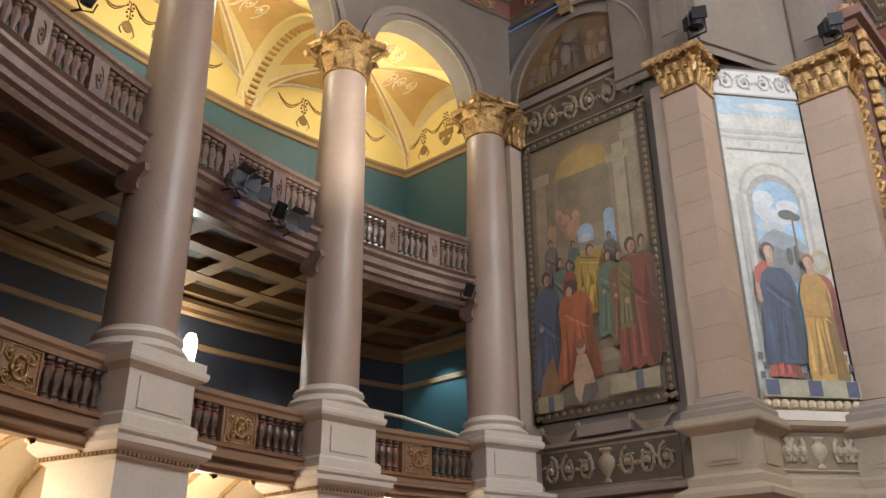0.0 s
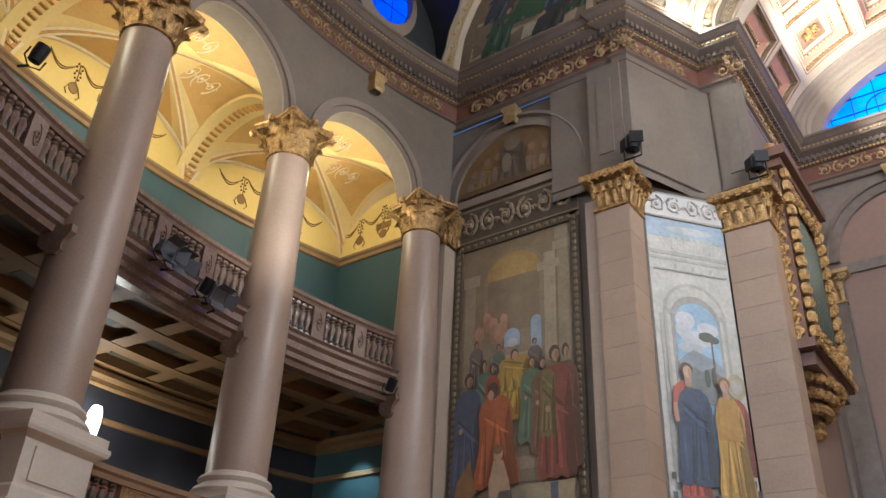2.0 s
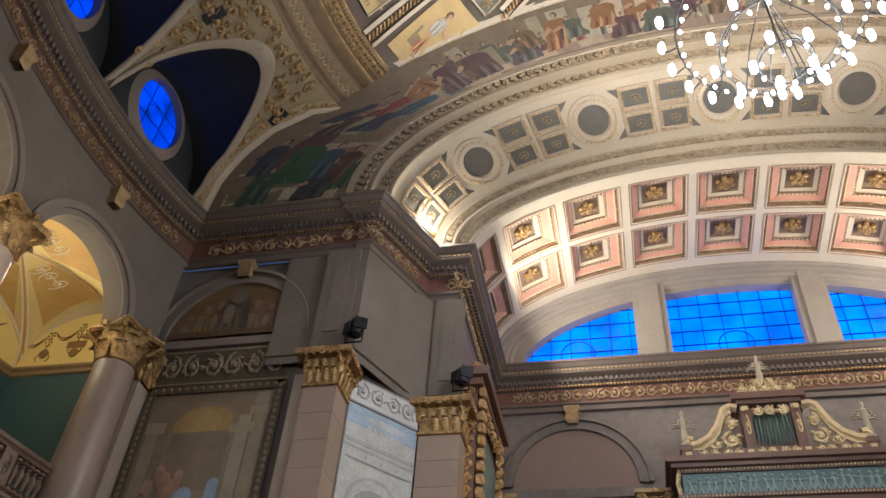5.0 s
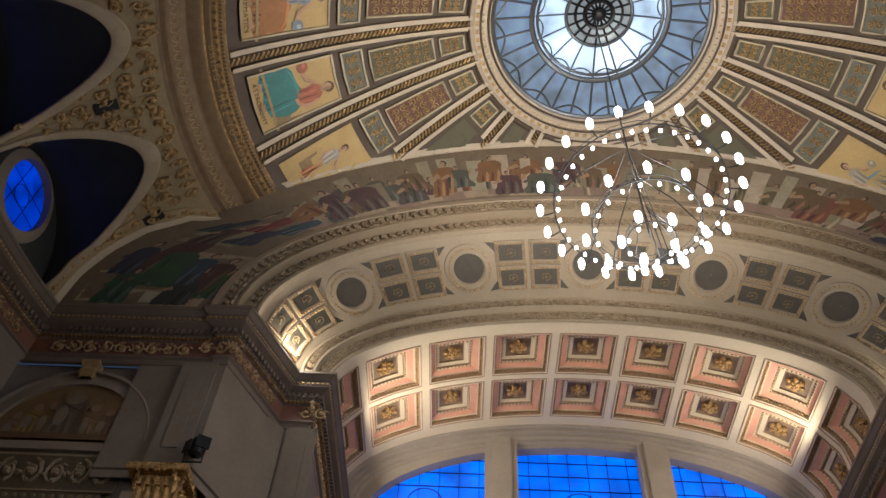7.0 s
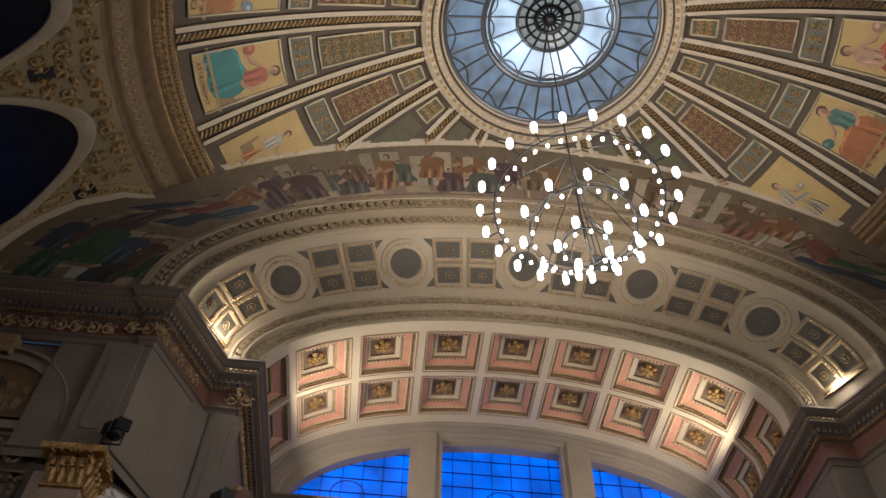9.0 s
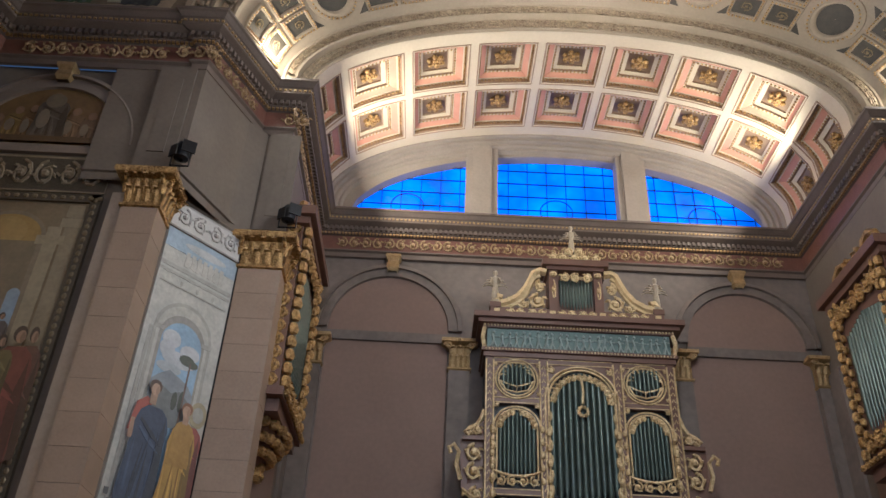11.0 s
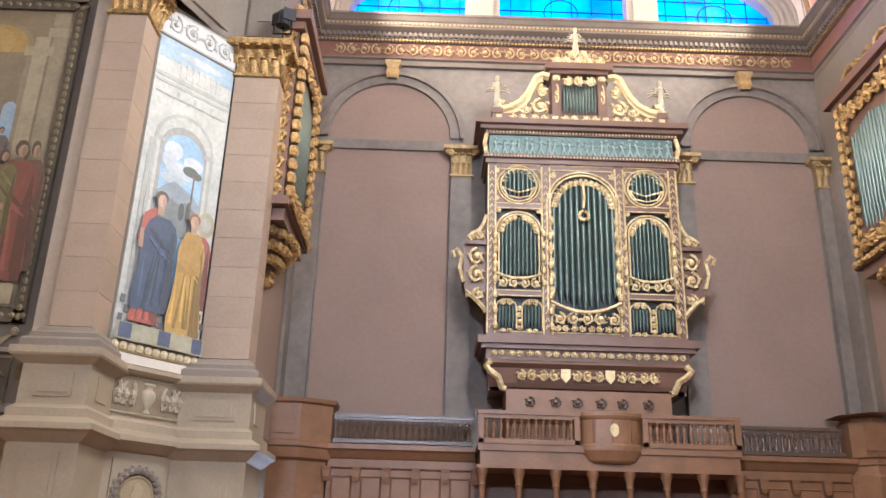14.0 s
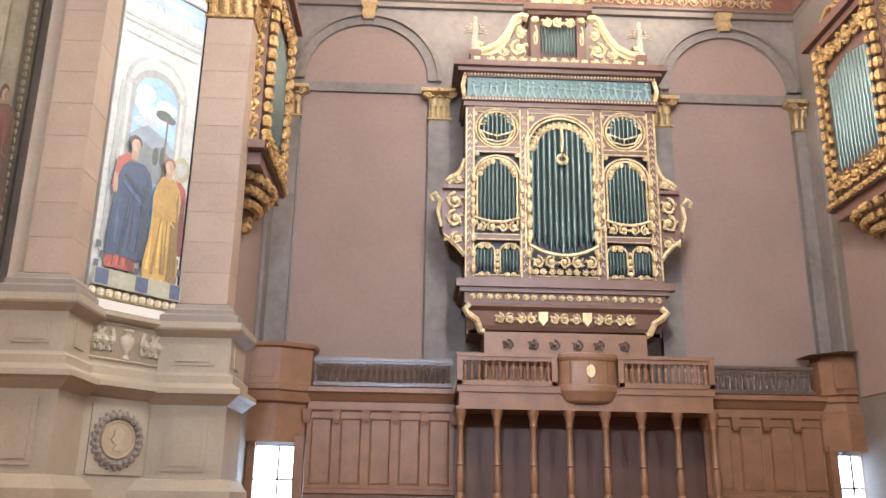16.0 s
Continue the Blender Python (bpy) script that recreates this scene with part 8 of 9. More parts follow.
        l.tube([ring(m - 3.1, 15.37, 17.45 + q), ring(m + 3.1, 15.37, 17.45 + q)], 0.012, 4)
    l.tube([ring(m + math.degrees(0.3 * math.cos(TAU * k / 16) / 15.3), 15.37, 17.45 + 0.3 * math.sin(TAU * k / 16)) for k in range(17)], 0.012, 4)
    part("lead_bars", l, IRON, pn)

def bound(t):
    """Where the corner picture begins on the cove."""
    return float(np.interp(t, [0, 0.22, 0.44, 0.66, 0.88, 1.0], [17.3, 16.4, 16.2, 16.6, 18.4, 21.0]))


s = Shape().grid([[cone(15.9 + (bound(t) - 15.9) * f, t) for f in (0, 0.5, 1)] for t in np.linspace(0, 1, 12)])
part("corner_pendentive", s, PEND, cov, smooth=True)
# painted procession between the dome, the cove and the great arch
SPAN = math.sqrt(10.15 ** 2 - (CUT - DOY) ** 2)
RIBOCHRE = surface("rib_band_ochre", (0.40, 0.30, 0.15), (0.26, 0.19, 0.09), 0.6, scale=5, fine=22)
RIBCREAM = surface("rib_cream_plaster", (0.52, 0.43, 0.30), (0.40, 0.32, 0.22), 0.6, scale=2, fine=14)


def upper_edge(q):
    """The painting's upper edge: q -1..1 across; the dome's cut in the middle, the coves' ribs beyond 0.52."""
    if abs(q) <= 0.52:
        x = q / 0.52 * SPAN
        return Vector((DOX + x, CUT, DZ + math.sqrt(DR ** 2 - x * x - (CUT - DOY) ** 2)))
    f = (abs(q) - 0.52) / 0.48
    t = 1 - f
    p = Vector(cone(bound(t) + 0.5, t))
    e = Vector((DOX - SPAN, CUT, DZ + math.sqrt(DR ** 2 - SPAN ** 2 - (CUT - DOY) ** 2)))
    p = e.lerp(p, min(1.0, f / 0.1))
    return p if q < 0 else Vector((2 * CX - p.x, p.y, p.z))


def spandrel(q, v, out=0.0):
    """q -1..1 across, v 0 at the upper edge, 1 at the arch."""
    p = upper_edge(max(-1, min(1, q)))
    p2 = Vector(arch_at(max(-1, min(1, q)) * 90, 14.62, 10.4, 22.12))
    m = p.lerp(p2, v)
    return (m.x, m.y - out * 0.8, m.z - out * 0.6)


sp = thing("wall_spandrel", "painted procession of robed shapes over the great arch", "painting", kind="structure")
part("ground", Shape().grid([[spandrel(q, v) for q in np.linspace(-1, 1, 101)] for v in np.linspace(0, 1, 5)]), paint((0.17, 0.125, 0.08)), sp, smooth=True)


def joined_picture(parent, where, layers, step=0.0012, start=0.004, turn=40):
    """Painted patches, one mesh for each pigment."""
    heaps = {}
    for i, (outline, colour) in enumerate(layers):
        key = tuple(round(v * 25) / 25 if v > 0.1 else round(v * 50) / 50 for v in colour)
        heaps.setdefault(key, Shape()).plate(outline, lambda u, w, o: where(u, w, o + start + (i % turn) * step), 0.003)
    for key, sh in heaps.items():
        part("painted_patch", sh, paint(tuple(max(0.012, v) for v in key)), parent)["kind"] = "stuff"


def crowd(seed, places, robes):
    """Robed shapes with heads, turned this way and that, before pale walls and steps."""
    rn = random.Random(seed)
    lay = []
    for x, y, w, h in places:
        c = rn.choice(robes)
        lean = rn.uniform(-0.25, 0.25)
        skin = (0.34, 0.2, 0.12)
        dark, light = tuple(v * 0.5 for v in c), tuple(min(0.7, v * 1.7 + 0.01) for v in c)
        lay.append((robe(x, y, w, h * 0.84, lean, rn.uniform(0.9, 1.3)), c))
        for k in range(4):
            fx = x + w * (-0.3 + 0.2 * k) + rn.uniform(-0.03, 0.03) * w
            top = rn.uniform(0.35, 0.75) * h
            lay.append(([(fx - 0.05 * w, y + 0.02 * h), (fx + 0.06 * w, y), (fx + 0.1 * w + lean * top * 0.6, y + top * 0.6), (fx + lean * top, y + top), (fx - 0.03 * w + lean * top * 0.5, y + top * 0.5)], (dark, light)[k % 2]))
        lay.append(([(x + lean * h * 0.7 - 0.3 * w, y + 0.66 * h), (x + lean * h * 0.7 - 0.62 * w, y + 0.48 * h), (x + lean * h * 0.7 - 0.55 * w, y + 0.42 * h), (x + lean * h * 0.7 - 0.2 * w, y + 0.54 * h)], (c, skin)[rn.randrange(2)]))
        hx = x + lean * h * 0.88
        lay.append((oval(hx, y + h * 0.92, 0.085 * h, 0.09 * h, 10), (0.06, 0.04, 0.03)))
        lay.append((oval(hx + rn.choice((-1, 1)) * 0.02 * h, y + h * 0.9, 0.058 * h, 0.07 * h, 10), skin))
    return lay


ROBES = [(0.17, 0.055, 0.035), (0.07, 0.06, 0.055), (0.22, 0.165, 0.10), (0.21, 0.10, 0.05), (0.10, 0.085, 0.05), (0.25, 0.2, 0.13), (0.07, 0.05, 0.036), (0.13, 0.075, 0.045), (0.08, 0.085, 0.06)]
rnd = random.Random(12)
# along the crown: u metres across, w metres up from the arch's rim
CROWN = 17.0
on_crown = lambda u, w, o: spandrel(u / CROWN, 0.97 - w / max(0.9, (upper_edge(u / CROWN) - Vector(arch_at(u / CROWN * 90, 14.62, 10.4, 22.12))).length), o)
lay = []
for k in range(24):
    x = -9.0 + 18.0 * k / 23
    h = rnd.uniform(0.7, 1.2)
    lay.append((rect(x - rnd.uniform(0.12, 0.35), 0.25, x + rnd.uniform(0.12, 0.35), 0.25 + h), rnd.choice(((0.34, 0.28, 0.19), (0.28, 0.22, 0.14), (0.40, 0.34, 0.24), (0.2, 0.155, 0.1)))))
    lay.append((rect(x - 0.6, rnd.uniform(0.0, 0.12), x + 0.6, 0.3), rnd.choice(((0.3, 0.23, 0.15), (0.24, 0.18, 0.115)))))
places = []
for k in range(46):
    x = -9.2 + 18.4 * (k + 0.5) / 46 + rnd.uniform(-0.12, 0.12)
    far = k % 3 == 0
    places.append((x, rnd.uniform(0.35, 0.6) if far else rnd.uniform(0.0, 0.2), rnd.uniform(0.6, 1.1), rnd.uniform(0.7, 0.95) if far else rnd.uniform(0.75, 1.25)))
joined_picture(sp, on_crown, lay + crowd(31, sorted(places, key=lambda p: -p[1]), ROBES))
DARKROBES = [(0.045, 0.04, 0.035), (0.16, 0.045, 0.03), (0.035, 0.05, 0.055), (0.05, 0.07, 0.05), (0.07, 0.05, 0.035), (0.05, 0.06, 0.09)]
for sgn in (-1, 1):
    # the corner crowds: u metres from the cornice's inner end, w metres above it
    on_corner = lambda u, w, o: spandrel(sgn * (1.0 - w / 7.6), 0.04 + u / max(1.0, 3.9 - 0.25 * w), o)
    lay = [(rect(0.2, 0.1, 1.0, 1.0), (0.36, 0.29, 0.18)), (rect(0.9, 0.0, 3.4, 0.5), (0.30, 0.23, 0.14)), (rect(1.6, 1.0, 3.3, 1.9), (0.32, 0.25, 0.15)), (rect(0.8, 2.2, 2.2, 2.9), (0.26, 0.2, 0.12)), (rect(1.8, 0.1, 2.2, 0.45), (0.42, 0.36, 0.26))]
    places = [(1.2, 0.7, 0.9, 2.0), (2.9, 0.5, 0.8, 1.3), (0.7, 0.9, 0.6, 1.2), (2.4, 0.7, 0.7, 1.2), (1.8, 0.6, 0.9, 1.5), (3.3, 0.3, 0.7, 1.1), (1.0, 0.05, 0.8, 1.1), (2.6, 0.05, 0.9, 0.9),
              (1.4, 2.2, 0.6, 0.9), (2.2, 2.3, 0.6, 0.9), (0.9, 2.7, 0.5, 0.8), (1.8, 2.9, 0.5, 0.7), (2.5, 2.9, 0.5, 0.8)]
    joined_picture(sp, on_corner, lay + crowd(7 + sgn, places, DARKROBES))
    flip = lambda p: Vector((p[0] if sgn < 0 else 2 * CX - p[0], p[1], p[2]))
    bnd, bo, crm = Shape(), Shape(), Shape()
    rows, rows2 = [], []
    for i in range(25):
        t = i / 24
        rows.append([flip(cone(bound(t) + e, t, o)) for e, o in ((-1.5, 0.0), (-1.5, 0.05), (-0.3, 0.06), (-0.3, 0.0))])
        rows2.append([flip(cone(bound(t) + e, t, o)) for e, o in ((-0.3, 0.0), (-0.3, 0.09), (0.0, 0.12), (0.5, 0.1), (0.55, 0.0))])
        if i % 2:
            scroll(bo, lambda u, w, o: flip(cone(bound(w) + u, w, o + 0.05)), -1.4, -0.4, t - 0.035, t + 0.035, 1, 0.026)
    part("rib_band", bnd.grid(rows), RIBOCHRE, sp, "ochre ornamented rib band", smooth=True)
    part("rib_edge", crm.grid(rows2), RIBCREAM, sp, "plain cream rib", smooth=True)
    part("rib_ornament", bo, DULLGOLD, sp)
cut = Shape()
cut.grid([[spandrel(q, v, o) for v, o in ((-0.22, 0.0), (-0.2, 0.07), (-0.02, 0.09), (0.03, 0.06), (0.04, 0.0))] for q in np.linspace(-0.51, 0.51, 61)])
part("dome_border", cut, RIB, sp, "cream border along the dome's edge", smooth=True)
# ---- lantern ----
lt = thing("window_3", "round glazed lantern with iron bars over the dome", "window", kind="structure")
prof = [(3.9, 23.62), (3.78, 23.6), (3.7, 23.55), (3.55, 23.6), (3.5, 23.72), (3.35, 23.74), (3.3, 23.86), (3.2, 23.9), (3.15, 24.05), (3.3, 24.1)]
s = Shape().grid([[dome_ring(a, r, z) for a in np.linspace(0, 360, 73)] for r, z in prof])
part("kerb_ring", s, RIB, lt, smooth=True)
s = Shape()
for k in range(110):
    s.ball(dome_ring(k * 360 / 110, 3.43, 23.68), (0.05, 0.05, 0.05), 5, 3)
part("bead_ring", s, CREAM, lt)
s = Shape()
for k in range(90):
    s.box(dome_ring(k * 4, 3.62, 23.57), (0.1, 0.12, 0.05), radians(-k * 4))
part("gilt_ring", s, DULLGOLD, lt)
gl = Shape()
lp = [(3.2, 23.95), (2.6, 24.1), (2.0, 24.2)]
up = [(2.0, 24.22), (1.9, 24.26), (1.5, 24.38), (0.98, 24.48)]
for prf, mt in ((lp, SKYLIGHT), (up, SKYBRIGHT)):
    gl = Shape().grid([[dome_ring(a, r, z) for a in np.linspace(0, 360, 49)] for r, z in prf])
    part("pane", gl, mt, lt, "pale daylit glass", smooth=True)
bars = Shape()
for k in range(32):
    a = k * 360 / 32
    bars.tube([dome_ring(a, r - 0.05, z - 0.05) for r, z in lp], 0.035, 4)
    if k % 2 == 0:
        bars.tube([dome_ring(a, r - 0.05, z - 0.05) for r, z in up], 0.03, 4)
    b = a + 360 / 32
    if k % 2 == 0:
        bars.tube([dome_ring(a + (b - a) * 2 * t, 3.14 - 0.3 * math.sin(math.pi * t), 23.9 + 0.08 * math.sin(math.pi * t)) for t in np.linspace(0, 1, 9)], 0.03, 4)
        bars.tube([dome_ring(a + (b - a) * 2 * t, 1.84 - 0.16 * math.sin(math.pi * t), 24.2 + 0.05 * math.sin(math.pi * t)) for t in np.linspace(0, 1, 9)], 0.025, 4)
for r, z, w in ((3.16, 23.92, 0.07), (2.0, 24.16, 0.09), (1.84, 24.2, 0.05), (0.98, 24.42, 0.06)):
    bars.tube([dome_ring(a, r, z) for a in np.linspace(0, 360, 49)], w, 6)
part("glazing_bars", bars, LEAD, lt)
s = Shape().grid([[dome_ring(a, r, z) for a in np.linspace(0, 360, 33)] for r, z in ((0.98, 24.44), (0.9, 24.5), (0.5, 24.54), (0.01, 24.55))])
part("crown_pane", s, CROWNGLASS, lt, "dim grey glass of the crown", smooth=True)
s = Shape()
for k in range(16):
    s.tube([dome_ring(k * 22.5, r, z) for r, z in ((0.95, 24.4), (0.5, 24.48), (0.1, 24.5))], 0.03, 4)
for r, z, w in ((0.7, 24.44, 0.04), (0.42, 24.46, 0.07)):
    s.tube([dome_ring(a, r, z) for a in np.linspace(0, 360, 33)], w, 5)
s.ball((DOX, DOY, 24.45), (0.22, 0.22, 0.12), 12, 6)
part("crown_bars", s, IRON, lt)
s = Shape()
for r, z in ((3.86, 23.58), (3.52, 23.6), (3.28, 23.78), (4.0, 23.6)):
    s.tube([dome_ring(a, r, z) for a in np.linspace(0, 360, 73)], 0.035, 5)
part("kerb_grooves", s, DOMEGROUND, lt)
# unseen flat lid over everything, added to shut out the sky
s = Shape().add([(-22, -10, 30), (28, -10, 30), (28, 26, 30), (-22, 26, 30)], [(0, 1, 2, 3)])
single("roof", s, DARK, "unseen dark lid over the hall", "roof", kind="structure")
# closing walls behind the view
s = Shape().sweep([ring(a, 15.55) for a in np.linspace(-44, -180 - 17, 60)], [(0, -1.6), (0, 16.1)])
single("wall_hall", s, WALL, "brown plaster wall of the hall", "wall", kind="structure")
s = Shape().sweep(mirrored(upper) + [(19.0, 14.75)], [(0, -1.6), (0, 14.45)])
single("wall_east", s, WALL, "brown plaster wall of the hall", "wall", kind="structure")
s = Shape().grid([[ring(a, r, z) for a in np.linspace(-48, -200, 60)] for r, z in ((15.2, 16.03), (11.7, 19.4))])
single("ceiling_hall", s, PEND, "ochre cove of the hall", "cove", kind="structure")
# ---- chandelier ----
HUNG = Vector((3.46, 9.645))
ch = thing("chandelier", "three-tier ring chandelier with glowing frosted shades", "chandelier")
tiers = [(2.06, 14.55, 22), (1.24, 13.7, 10), (0.55, 13.15, 5)]
met, arms = Shape(), Shape()


def hung(a, r, z):
    return (HUNG.x + r * math.cos(a), HUNG.y + r * math.sin(a), z)


for r, z, n in tiers:
    rg0 = Shape().tube([hung(TAU * k / 40, r * 0.86, z) for k in range(41)], 0.014, 6)
    rg0.tube([hung(TAU * k / 40, r * 0.86, z + 0.16) for k in range(41)], 0.007, 6)
    part("ring", rg0, IRON, ch)
for k in range(6):
    a = TAU * k / 6
    arms.tube([hung(a, 2.06 * 0.86, 14.6), hung(a, 1.1, 15.6), hung(a, 0.1, 16.6)], 0.012, 4)
    arms.tube([hung(a, 1.24 * 0.86, 13.75), hung(a, 0.7, 14.6), hung(a, 0.1, 15.4)], 0.012, 4)
    arms.tube([hung(a, 0.55 * 0.86, 13.2), hung(a, 0.1, 14.2)], 0.012, 4)
arms.tube([hung(0, 0, 13.3), hung(0, 0, 24.4)], 0.02, 6)
part("hanger", arms, IRON, ch)
shade = Shape().lathe((0, 0, -EYE), [(0.025, -0.03), (0.06, -0.01), (0.072, 0.06), (0.072, 0.2), (0.058, 0.25), (0.025, 0.27)], 10)
small = Shape().lathe((0, 0, -EYE), [(0.005, -0.05), (0.035, -0.02), (0.035, 0.03), (0.015, 0.06)], 8)
first = part("shade", shade, BULB, None, smooth=True)
firsts = part("bulb", small, BULBSMALL, None, smooth=True)
used = [False, False]
for r, z, n in tiers:
    for k in range(n):
        p = hung(TAU * (k + 0.3) / n, r, z + 0.02)
        at = (p[0], p[1], p[2] + EYE)
        if used[0]:
            repeat(first, at, 0, ch)
        else:
            first.matrix_basis = Matrix.Translation(at)
            first.parent = ch
            used[0] = True
        arm = Shape().tube([hung(TAU * (k + 0.3) / n, r * 0.86, z), hung(TAU * (k + 0.3) / n, r * 0.95, z - 0.06), hung(TAU * (k + 0.3) / n, r, z)], 0.014, 4)
        part("arm", arm, IRON, ch)
    m = int(n * 1.8)
    for k in range(m):
        p = hung(TAU * (k + 0.7) / m, r * 0.82, z - 0.1)
        at = (p[0], p[1], p[2] + EYE)
        if used[1]:
            repeat(firsts, at, 0, ch)
        else:
            firsts.matrix_basis = Matrix.Translation(at)
            firsts.parent = ch
            used[1] = True
# ---- painted garlands of the gallery lunettes ----
INK = surface("garland_brown_paint", (0.27, 0.15, 0.035), (0.18, 0.10, 0.025), 0.6, scale=6)


def garland(parent, where, half):
    s = Shape()
    for k in range(-2, 2):
        u0, u1 = half * (k + 0.12) / 2.1, half * (k + 0.88) / 2.1
        for dz in (0.0, 0.07):
            s.tube([where(u0 + (u1 - u0) * t, 1.05 - 0.16 * abs(k + 0.5) - (0.22 + dz) * math.sin(math.pi * t), 0.012) for t in np.linspace(0, 1, 9)], 0.016, 4)
    for k in (-1, 0, 1):
        u = half * k * 0.47
        top = 1.15 - 0.2 * abs(k)
        s.tube([where(u, top, 0.012), where(u + 0.015, top - 0.35, 0.012), where(u, top - 0.55, 0.012)], 0.012, 4)
        c = (u, top - 0.66)
        if k == 0:
            s.plate(rect(-0.26, 0.42, 0.26, 0.62), where, 0.015)
            s.plate(oval(0, 0.26, 0.13, 0.14, 10), where, 0.015)
        else:
            s.plate(oval(c[0], c[1], 0.13, 0.15, 10), where, 0.015)
        for e in (-1, 1):
            s.tube([where(u, top - 0.5, 0.012), where(u + e * 0.12, top - 0.62, 0.012), where(u + e * 0.2, top - 0.8, 0.012), where(u + e * 0.13, top - 0.9, 0.012)], 0.016, 4)
            for q in range(5):
                s.ball(where(u + e * (0.05 + 0.03 * (q % 2)), top - 0.1 * q, 0.012), (0.03, 0.03, 0.03), 5, 3)
    part("garland", s, INK, parent, "painted brown garlands")


for a0, a1 in BAYS:
    m = (a0 + a1) / 2
    garland(vault, lambda u, w, o: ring(m + math.degrees(u / RBACK), RBACK - 0.03 - o, SPRING + 0.12 + w), 1.9)
    e = Shape().tube([ring(m + (a1 - a0) / 2 * u, RBACK - 0.05, SPRING + 1.56 * math.sqrt(max(0, 1 - u * u))) for u in np.linspace(-0.98, 0.98, 41)], 0.05, 5)
    part("lunette_border", e, CREAM, vault)
    # ochre ornament on the web's compartments
    g = Shape()
    for uu, vv in ((0, 0.22), (0, 0.8), (-0.45, 0.5), (0.45, 0.5)):
        z1, z2 = math.sqrt(1 - uu * uu), math.sqrt(1 - (2 * vv - 1) ** 2)
        r = 16 + 3.4 * vv
        scroll(g, lambda u, w, o: ring(m + (uu + u) * (a1 - a0) / 2, r + w, SPRING + 1.62 * max(math.sqrt(max(0, 1 - (uu + u) ** 2)), math.sqrt(max(0, 1 - (2 * (vv + w / 3.4) - 1) ** 2))) - 0.03 - o), -0.2, 0.2, -0.42, 0.42, 3, 0.018)
    part("web_ornament", g, CREAM, vault)
garland(endw, lambda u, w, o: (-13.35 + u, END - 0.02 - o, SPRING + 0.12 + w), 1.8)


# ---- lamps and stage lights ----
def floodlight(a, r, z, tilt, kind):
    ob = thing("floodlight" if kind else "spotlight", "black stage floodlight clamped to the balcony front" if kind else "small black spotlight on a bracket", "stage light", "stage lights")
    c = ring(a, r)
    t = radians(-a)
    m = Matrix.Translation((c[0], c[1], z)) @ Matrix.Scale(0.72, 4) @ Matrix.Rotation(t, 4, "Z") @ Matrix.Rotation(radians(tilt), 4, "Y")

    def loc(s):
        s.v = [tuple(m @ Vector(v)) for v in s.v]
        return s
    if kind:
        part("housing", loc(Shape().box((0.05, 0, 0), (0.3, 0.42, 0.3), 0, 0.75)), LEAD, ob)
        for flap in (((-0.2, 0.15), (0.2, 0.15), (0.26, 0.3), (-0.26, 0.3)), ((-0.2, -0.15), (0.2, -0.15), (0.26, -0.3), (-0.26, -0.3)), ((0.21, -0.15), (0.21, 0.15), (0.42, 0.2), (0.42, -0.2)), ((-0.21, -0.15), (-0.21, 0.15), (-0.42, 0.2), (-0.42, -0.2))):
            pts = [(0.2 if i < 2 else 0.43, y, z) for i, (y, z) in enumerate(flap)]
            thick = [(x - 0.012, y * 1.02, z * 1.02) for x, y, z in pts]
            part("barn_door", loc(Shape().add(pts + thick, [(0, 1, 2, 3), (7, 6, 5, 4), (0, 4, 5, 1), (1, 5, 6, 2), (2, 6, 7, 3), (3, 7, 4, 0)])), LEAD, ob)
    else:
        part("housing", loc(Shape().lathe((0, 0, -0.2), [(0.02, 0), (0.13, 0.02), (0.15, 0.2), (0.15, 0.42), (0.12, 0.42), (0.1, 0.3)], 14)), IRON, ob, smooth=True)
    part("yoke", loc(Shape().tube([(0, -0.24, 0), (-0.02, -0.24, -0.2), (-0.05, 0, -0.32), (-0.02, 0.24, -0.2), (0, 0.24, 0)], 0.02, 5)), IRON, ob)
    part("clamp", loc(Shape().tube([(-0.05, 0, -0.3), (-0.3, 0, -0.36)], 0.03, 6)), IRON, ob)
    return ob


for a, r, z, tilt, kind in ((-9.8, 15.2, 6.95, 20, 1), (-8.7, 15.2, 6.9, 25, 1), (-5.7, 15.2, 6.75, 30, 0), (-4.8, 15.2, 6.72, 30, 1), (-4.2, 15.25, 6.7, 10, 0), (12.8, 15.2, 6.5, 30, 0), (-22.5, 15.3, 8.3, 20, 0)):
    floodlight(a, r, z, tilt, kind)
for x, y, z in ((-5.75, 14.35, 11.5), (-3.7, 16.5, 11.5)):
    ob = thing("spotlight", "black stage light standing on a gilded capital", "stage light", "stage lights")
    part("housing", Shape().lathe((x, y, z), [(0.05, -0.1), (0.16, -0.05), (0.18, 0.2), (0.13, 0.34), (0.02, 0.36)], 12), IRON, ob, smooth=True)
    part("barn_door", Shape().box((x + 0.16, y - 0.12, z + 0.2), (0.3, 0.03, 0.3), 0.5).box((x - 0.14, y - 0.16, z + 0.05), (0.22, 0.03, 0.3), -0.6), IRON, ob)
    part("yoke", Shape().tube([(x - 0.2, y, z + 0.1), (x - 0.2, y, z - 0.25), (x + 0.2, y, z - 0.25), (x + 0.2, y, z + 0.1)], 0.025, 5), IRON, ob)
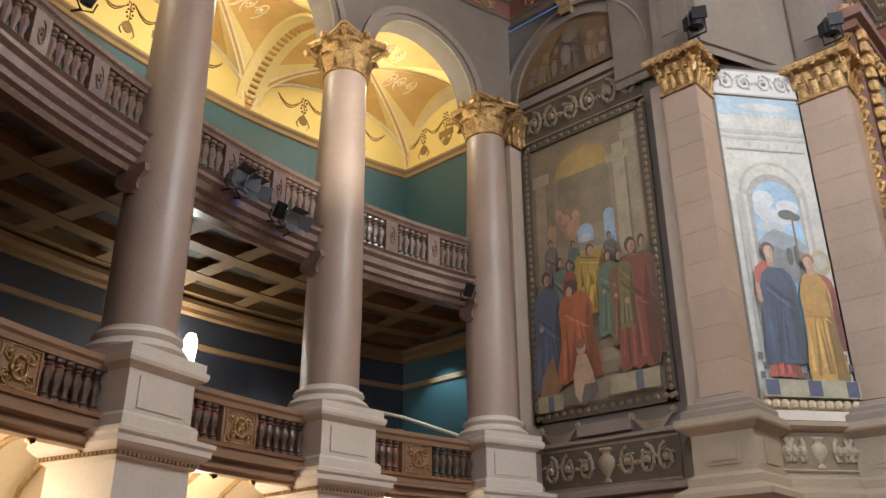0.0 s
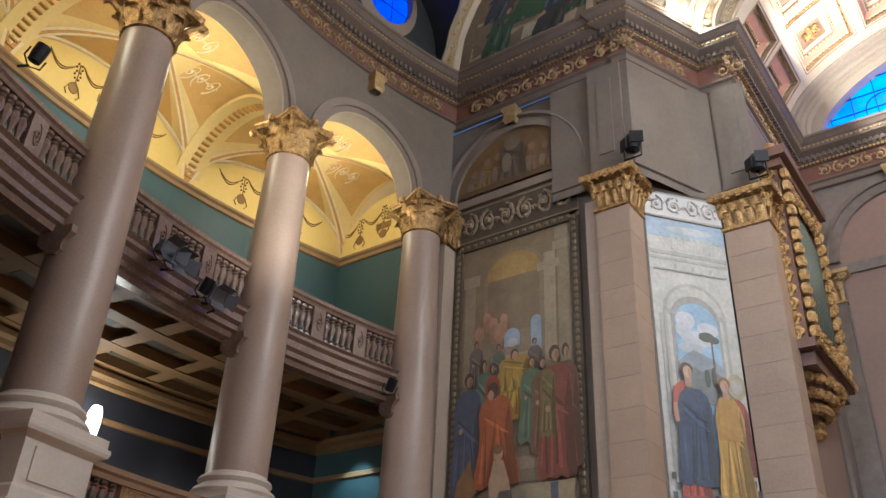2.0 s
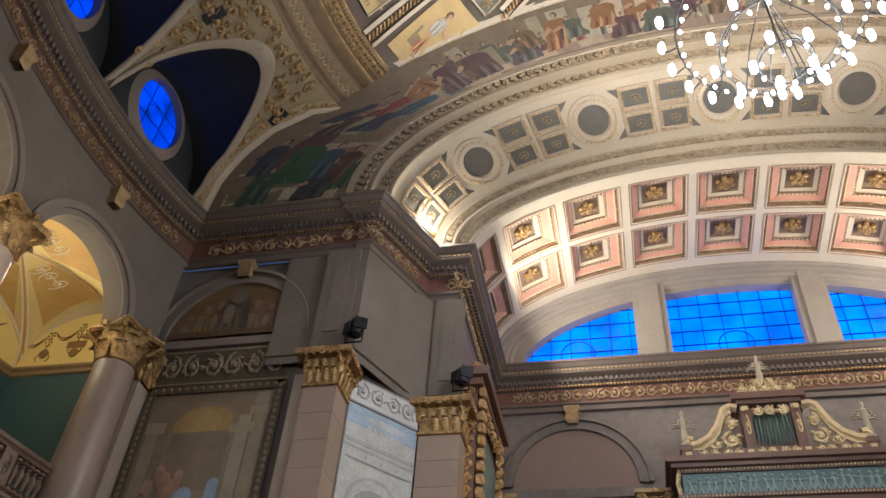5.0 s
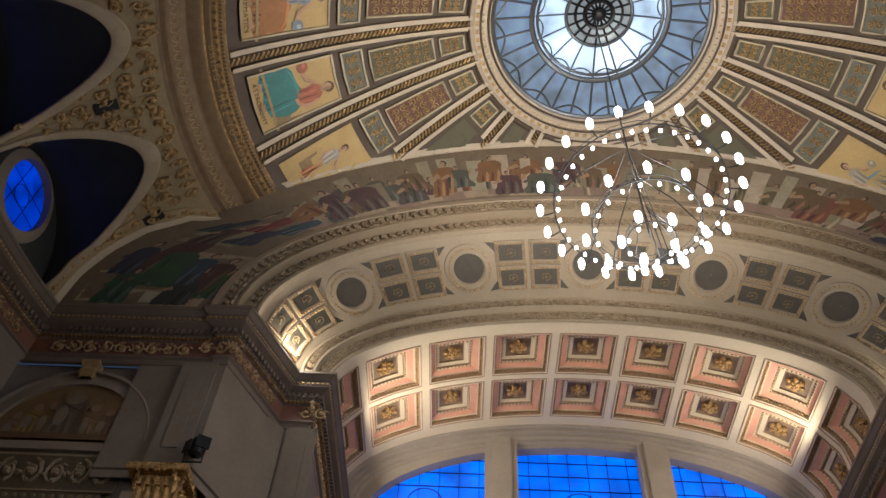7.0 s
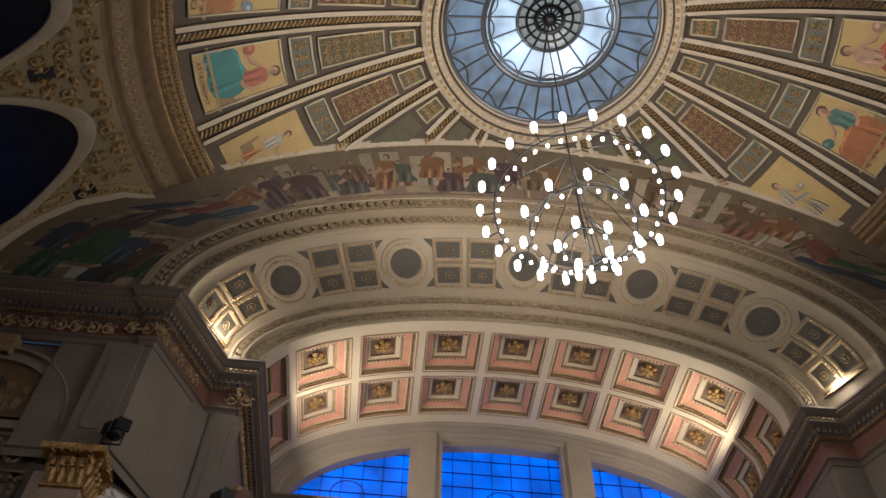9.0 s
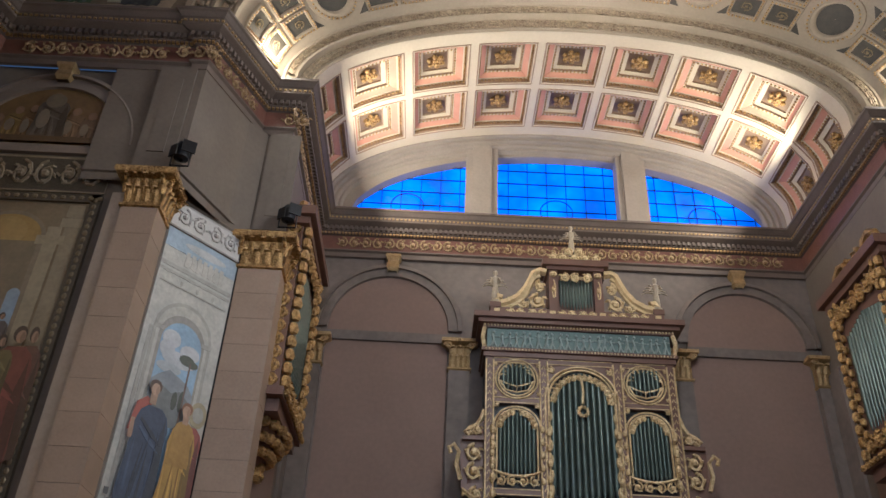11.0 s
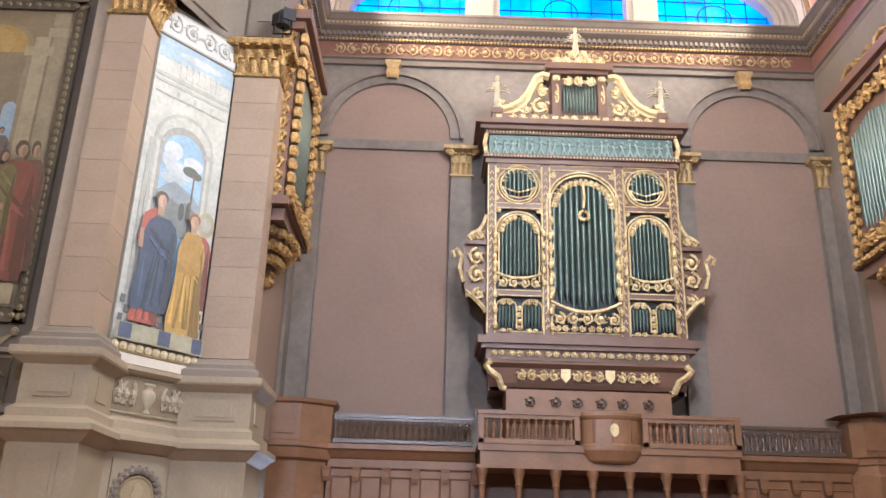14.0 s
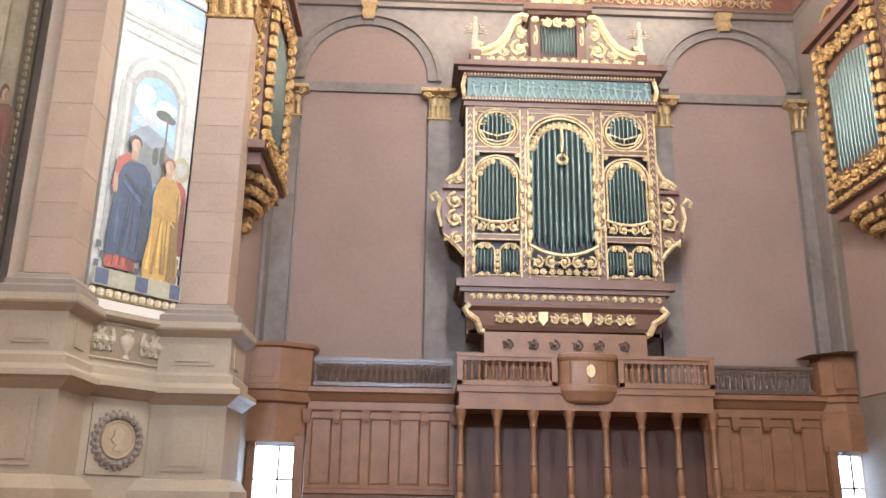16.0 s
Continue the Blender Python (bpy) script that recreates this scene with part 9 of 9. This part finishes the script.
for a in COLS[1:4]:
    ob = thing("ring_lamp", "dark curved bracket lamp with two bright bulbs on the column", "lamp", "column lamps")
    c = ring(a + 1.15, RC + 0.2)
    part("bracket", Shape().tube([(c[0] + 0.1 * q, c[1] + 0.42 * math.sin(math.pi * q) - 0.1, 10.3 - 0.62 * q) for q in np.linspace(0, 1, 11)], 0.035, 6), IRON, ob)
    for z, dy in ((10.0, 0.32), (9.75, 0.2)):
        part("bulb", Shape().ball((c[0] + 0.06, c[1] + dy, z), (0.06, 0.06, 0.08), 8, 6), LAMPGLASS, ob, smooth=True)
ob = thing("wall_lamp", "tall glowing white lamp on the gallery's back wall", "lamp")
c = ring(-4.6, 17.8)
part("shade", Shape().lathe((*c, 4.4), [(0.06, 0), (0.1, 0.05), (0.125, 0.3), (0.125, 0.5), (0.08, 0.62), (0.02, 0.64)], 14), LAMPGLASS, ob, "glowing white shade", smooth=True)
part("stem", Shape().lathe((*c, 2.3), [(0.14, 0), (0.05, 0.1), (0.04, 2.26)], 8), IRON, ob)
# rails, stair and pews in the galleries
for pts, lab in (([(-14.6, 13.6, 8.55), (-14.2, 13.9, 8.35), (-13.9, 14.2, 8.1), (-12.4, 14.4, 7.55)], "white painted sloping handrail on the upper gallery"), ([(-14.9, 12.4, 9.0), (-14.5, 13.2, 8.95), (-14.5, 13.2, 8.3)], "white painted bent rail on the upper gallery"), ([(-14.8, 13.3, 4.6), (-14.3, 14.3, 4.45), (-12.0, 14.5, 3.55)], "pale green sloping handrail on the lower gallery")):
    s = Shape().tube(pts, 0.045, 6)
    ob = thing("handrail", lab, "handrail", "gallery handrails")
    part("rail", s, CREAM, ob)
    part("upright", Shape().tube([pts[-1], (pts[-1][0], pts[-1][1], pts[-1][2] - 1.0)], 0.03, 5), CREAM, ob)
PEW = surface("red_pew_wood", (0.36, 0.10, 0.05), (0.22, 0.06, 0.03), 0.4, scale=3)
for a0, a1, r, z in ((3.5, 7.2, 16.3, 3.45), (8.0, 9.6, 16.6, 3.5), (-9, -1.5, 16.2, 3.3), (-27, -16, 16.2, 3.3)):
    ob = thing("pew", "red upholstered curved pew with wooden end on the gallery", "pew", "gallery pews")
    pts = [ring(a, r) for a in np.linspace(a1, a0, 8)]
    part("backrest", Shape().sweep(pts, [(0, 2.6), (0.05, z), (0.12, z + 0.03), (0.14, 2.6)]), PEW, ob)
    part("seat", Shape().sweep(pts, [(-0.5, 2.7), (-0.5, 2.78), (0.1, 2.78), (0.1, 2.7)], loop=True), PEW, ob)
    for a in (a0, a1):
        part("end", Shape().plate([(-0.55, 2.3), (0.15, 2.3), (0.16, z + 0.12), (0.02, z + 0.16), (-0.1, z - 0.25), (-0.55, 2.85)], lambda u, w, o: ring(a + math.degrees(o / r), r - u, w), 0.07), RAILWOOD, ob)
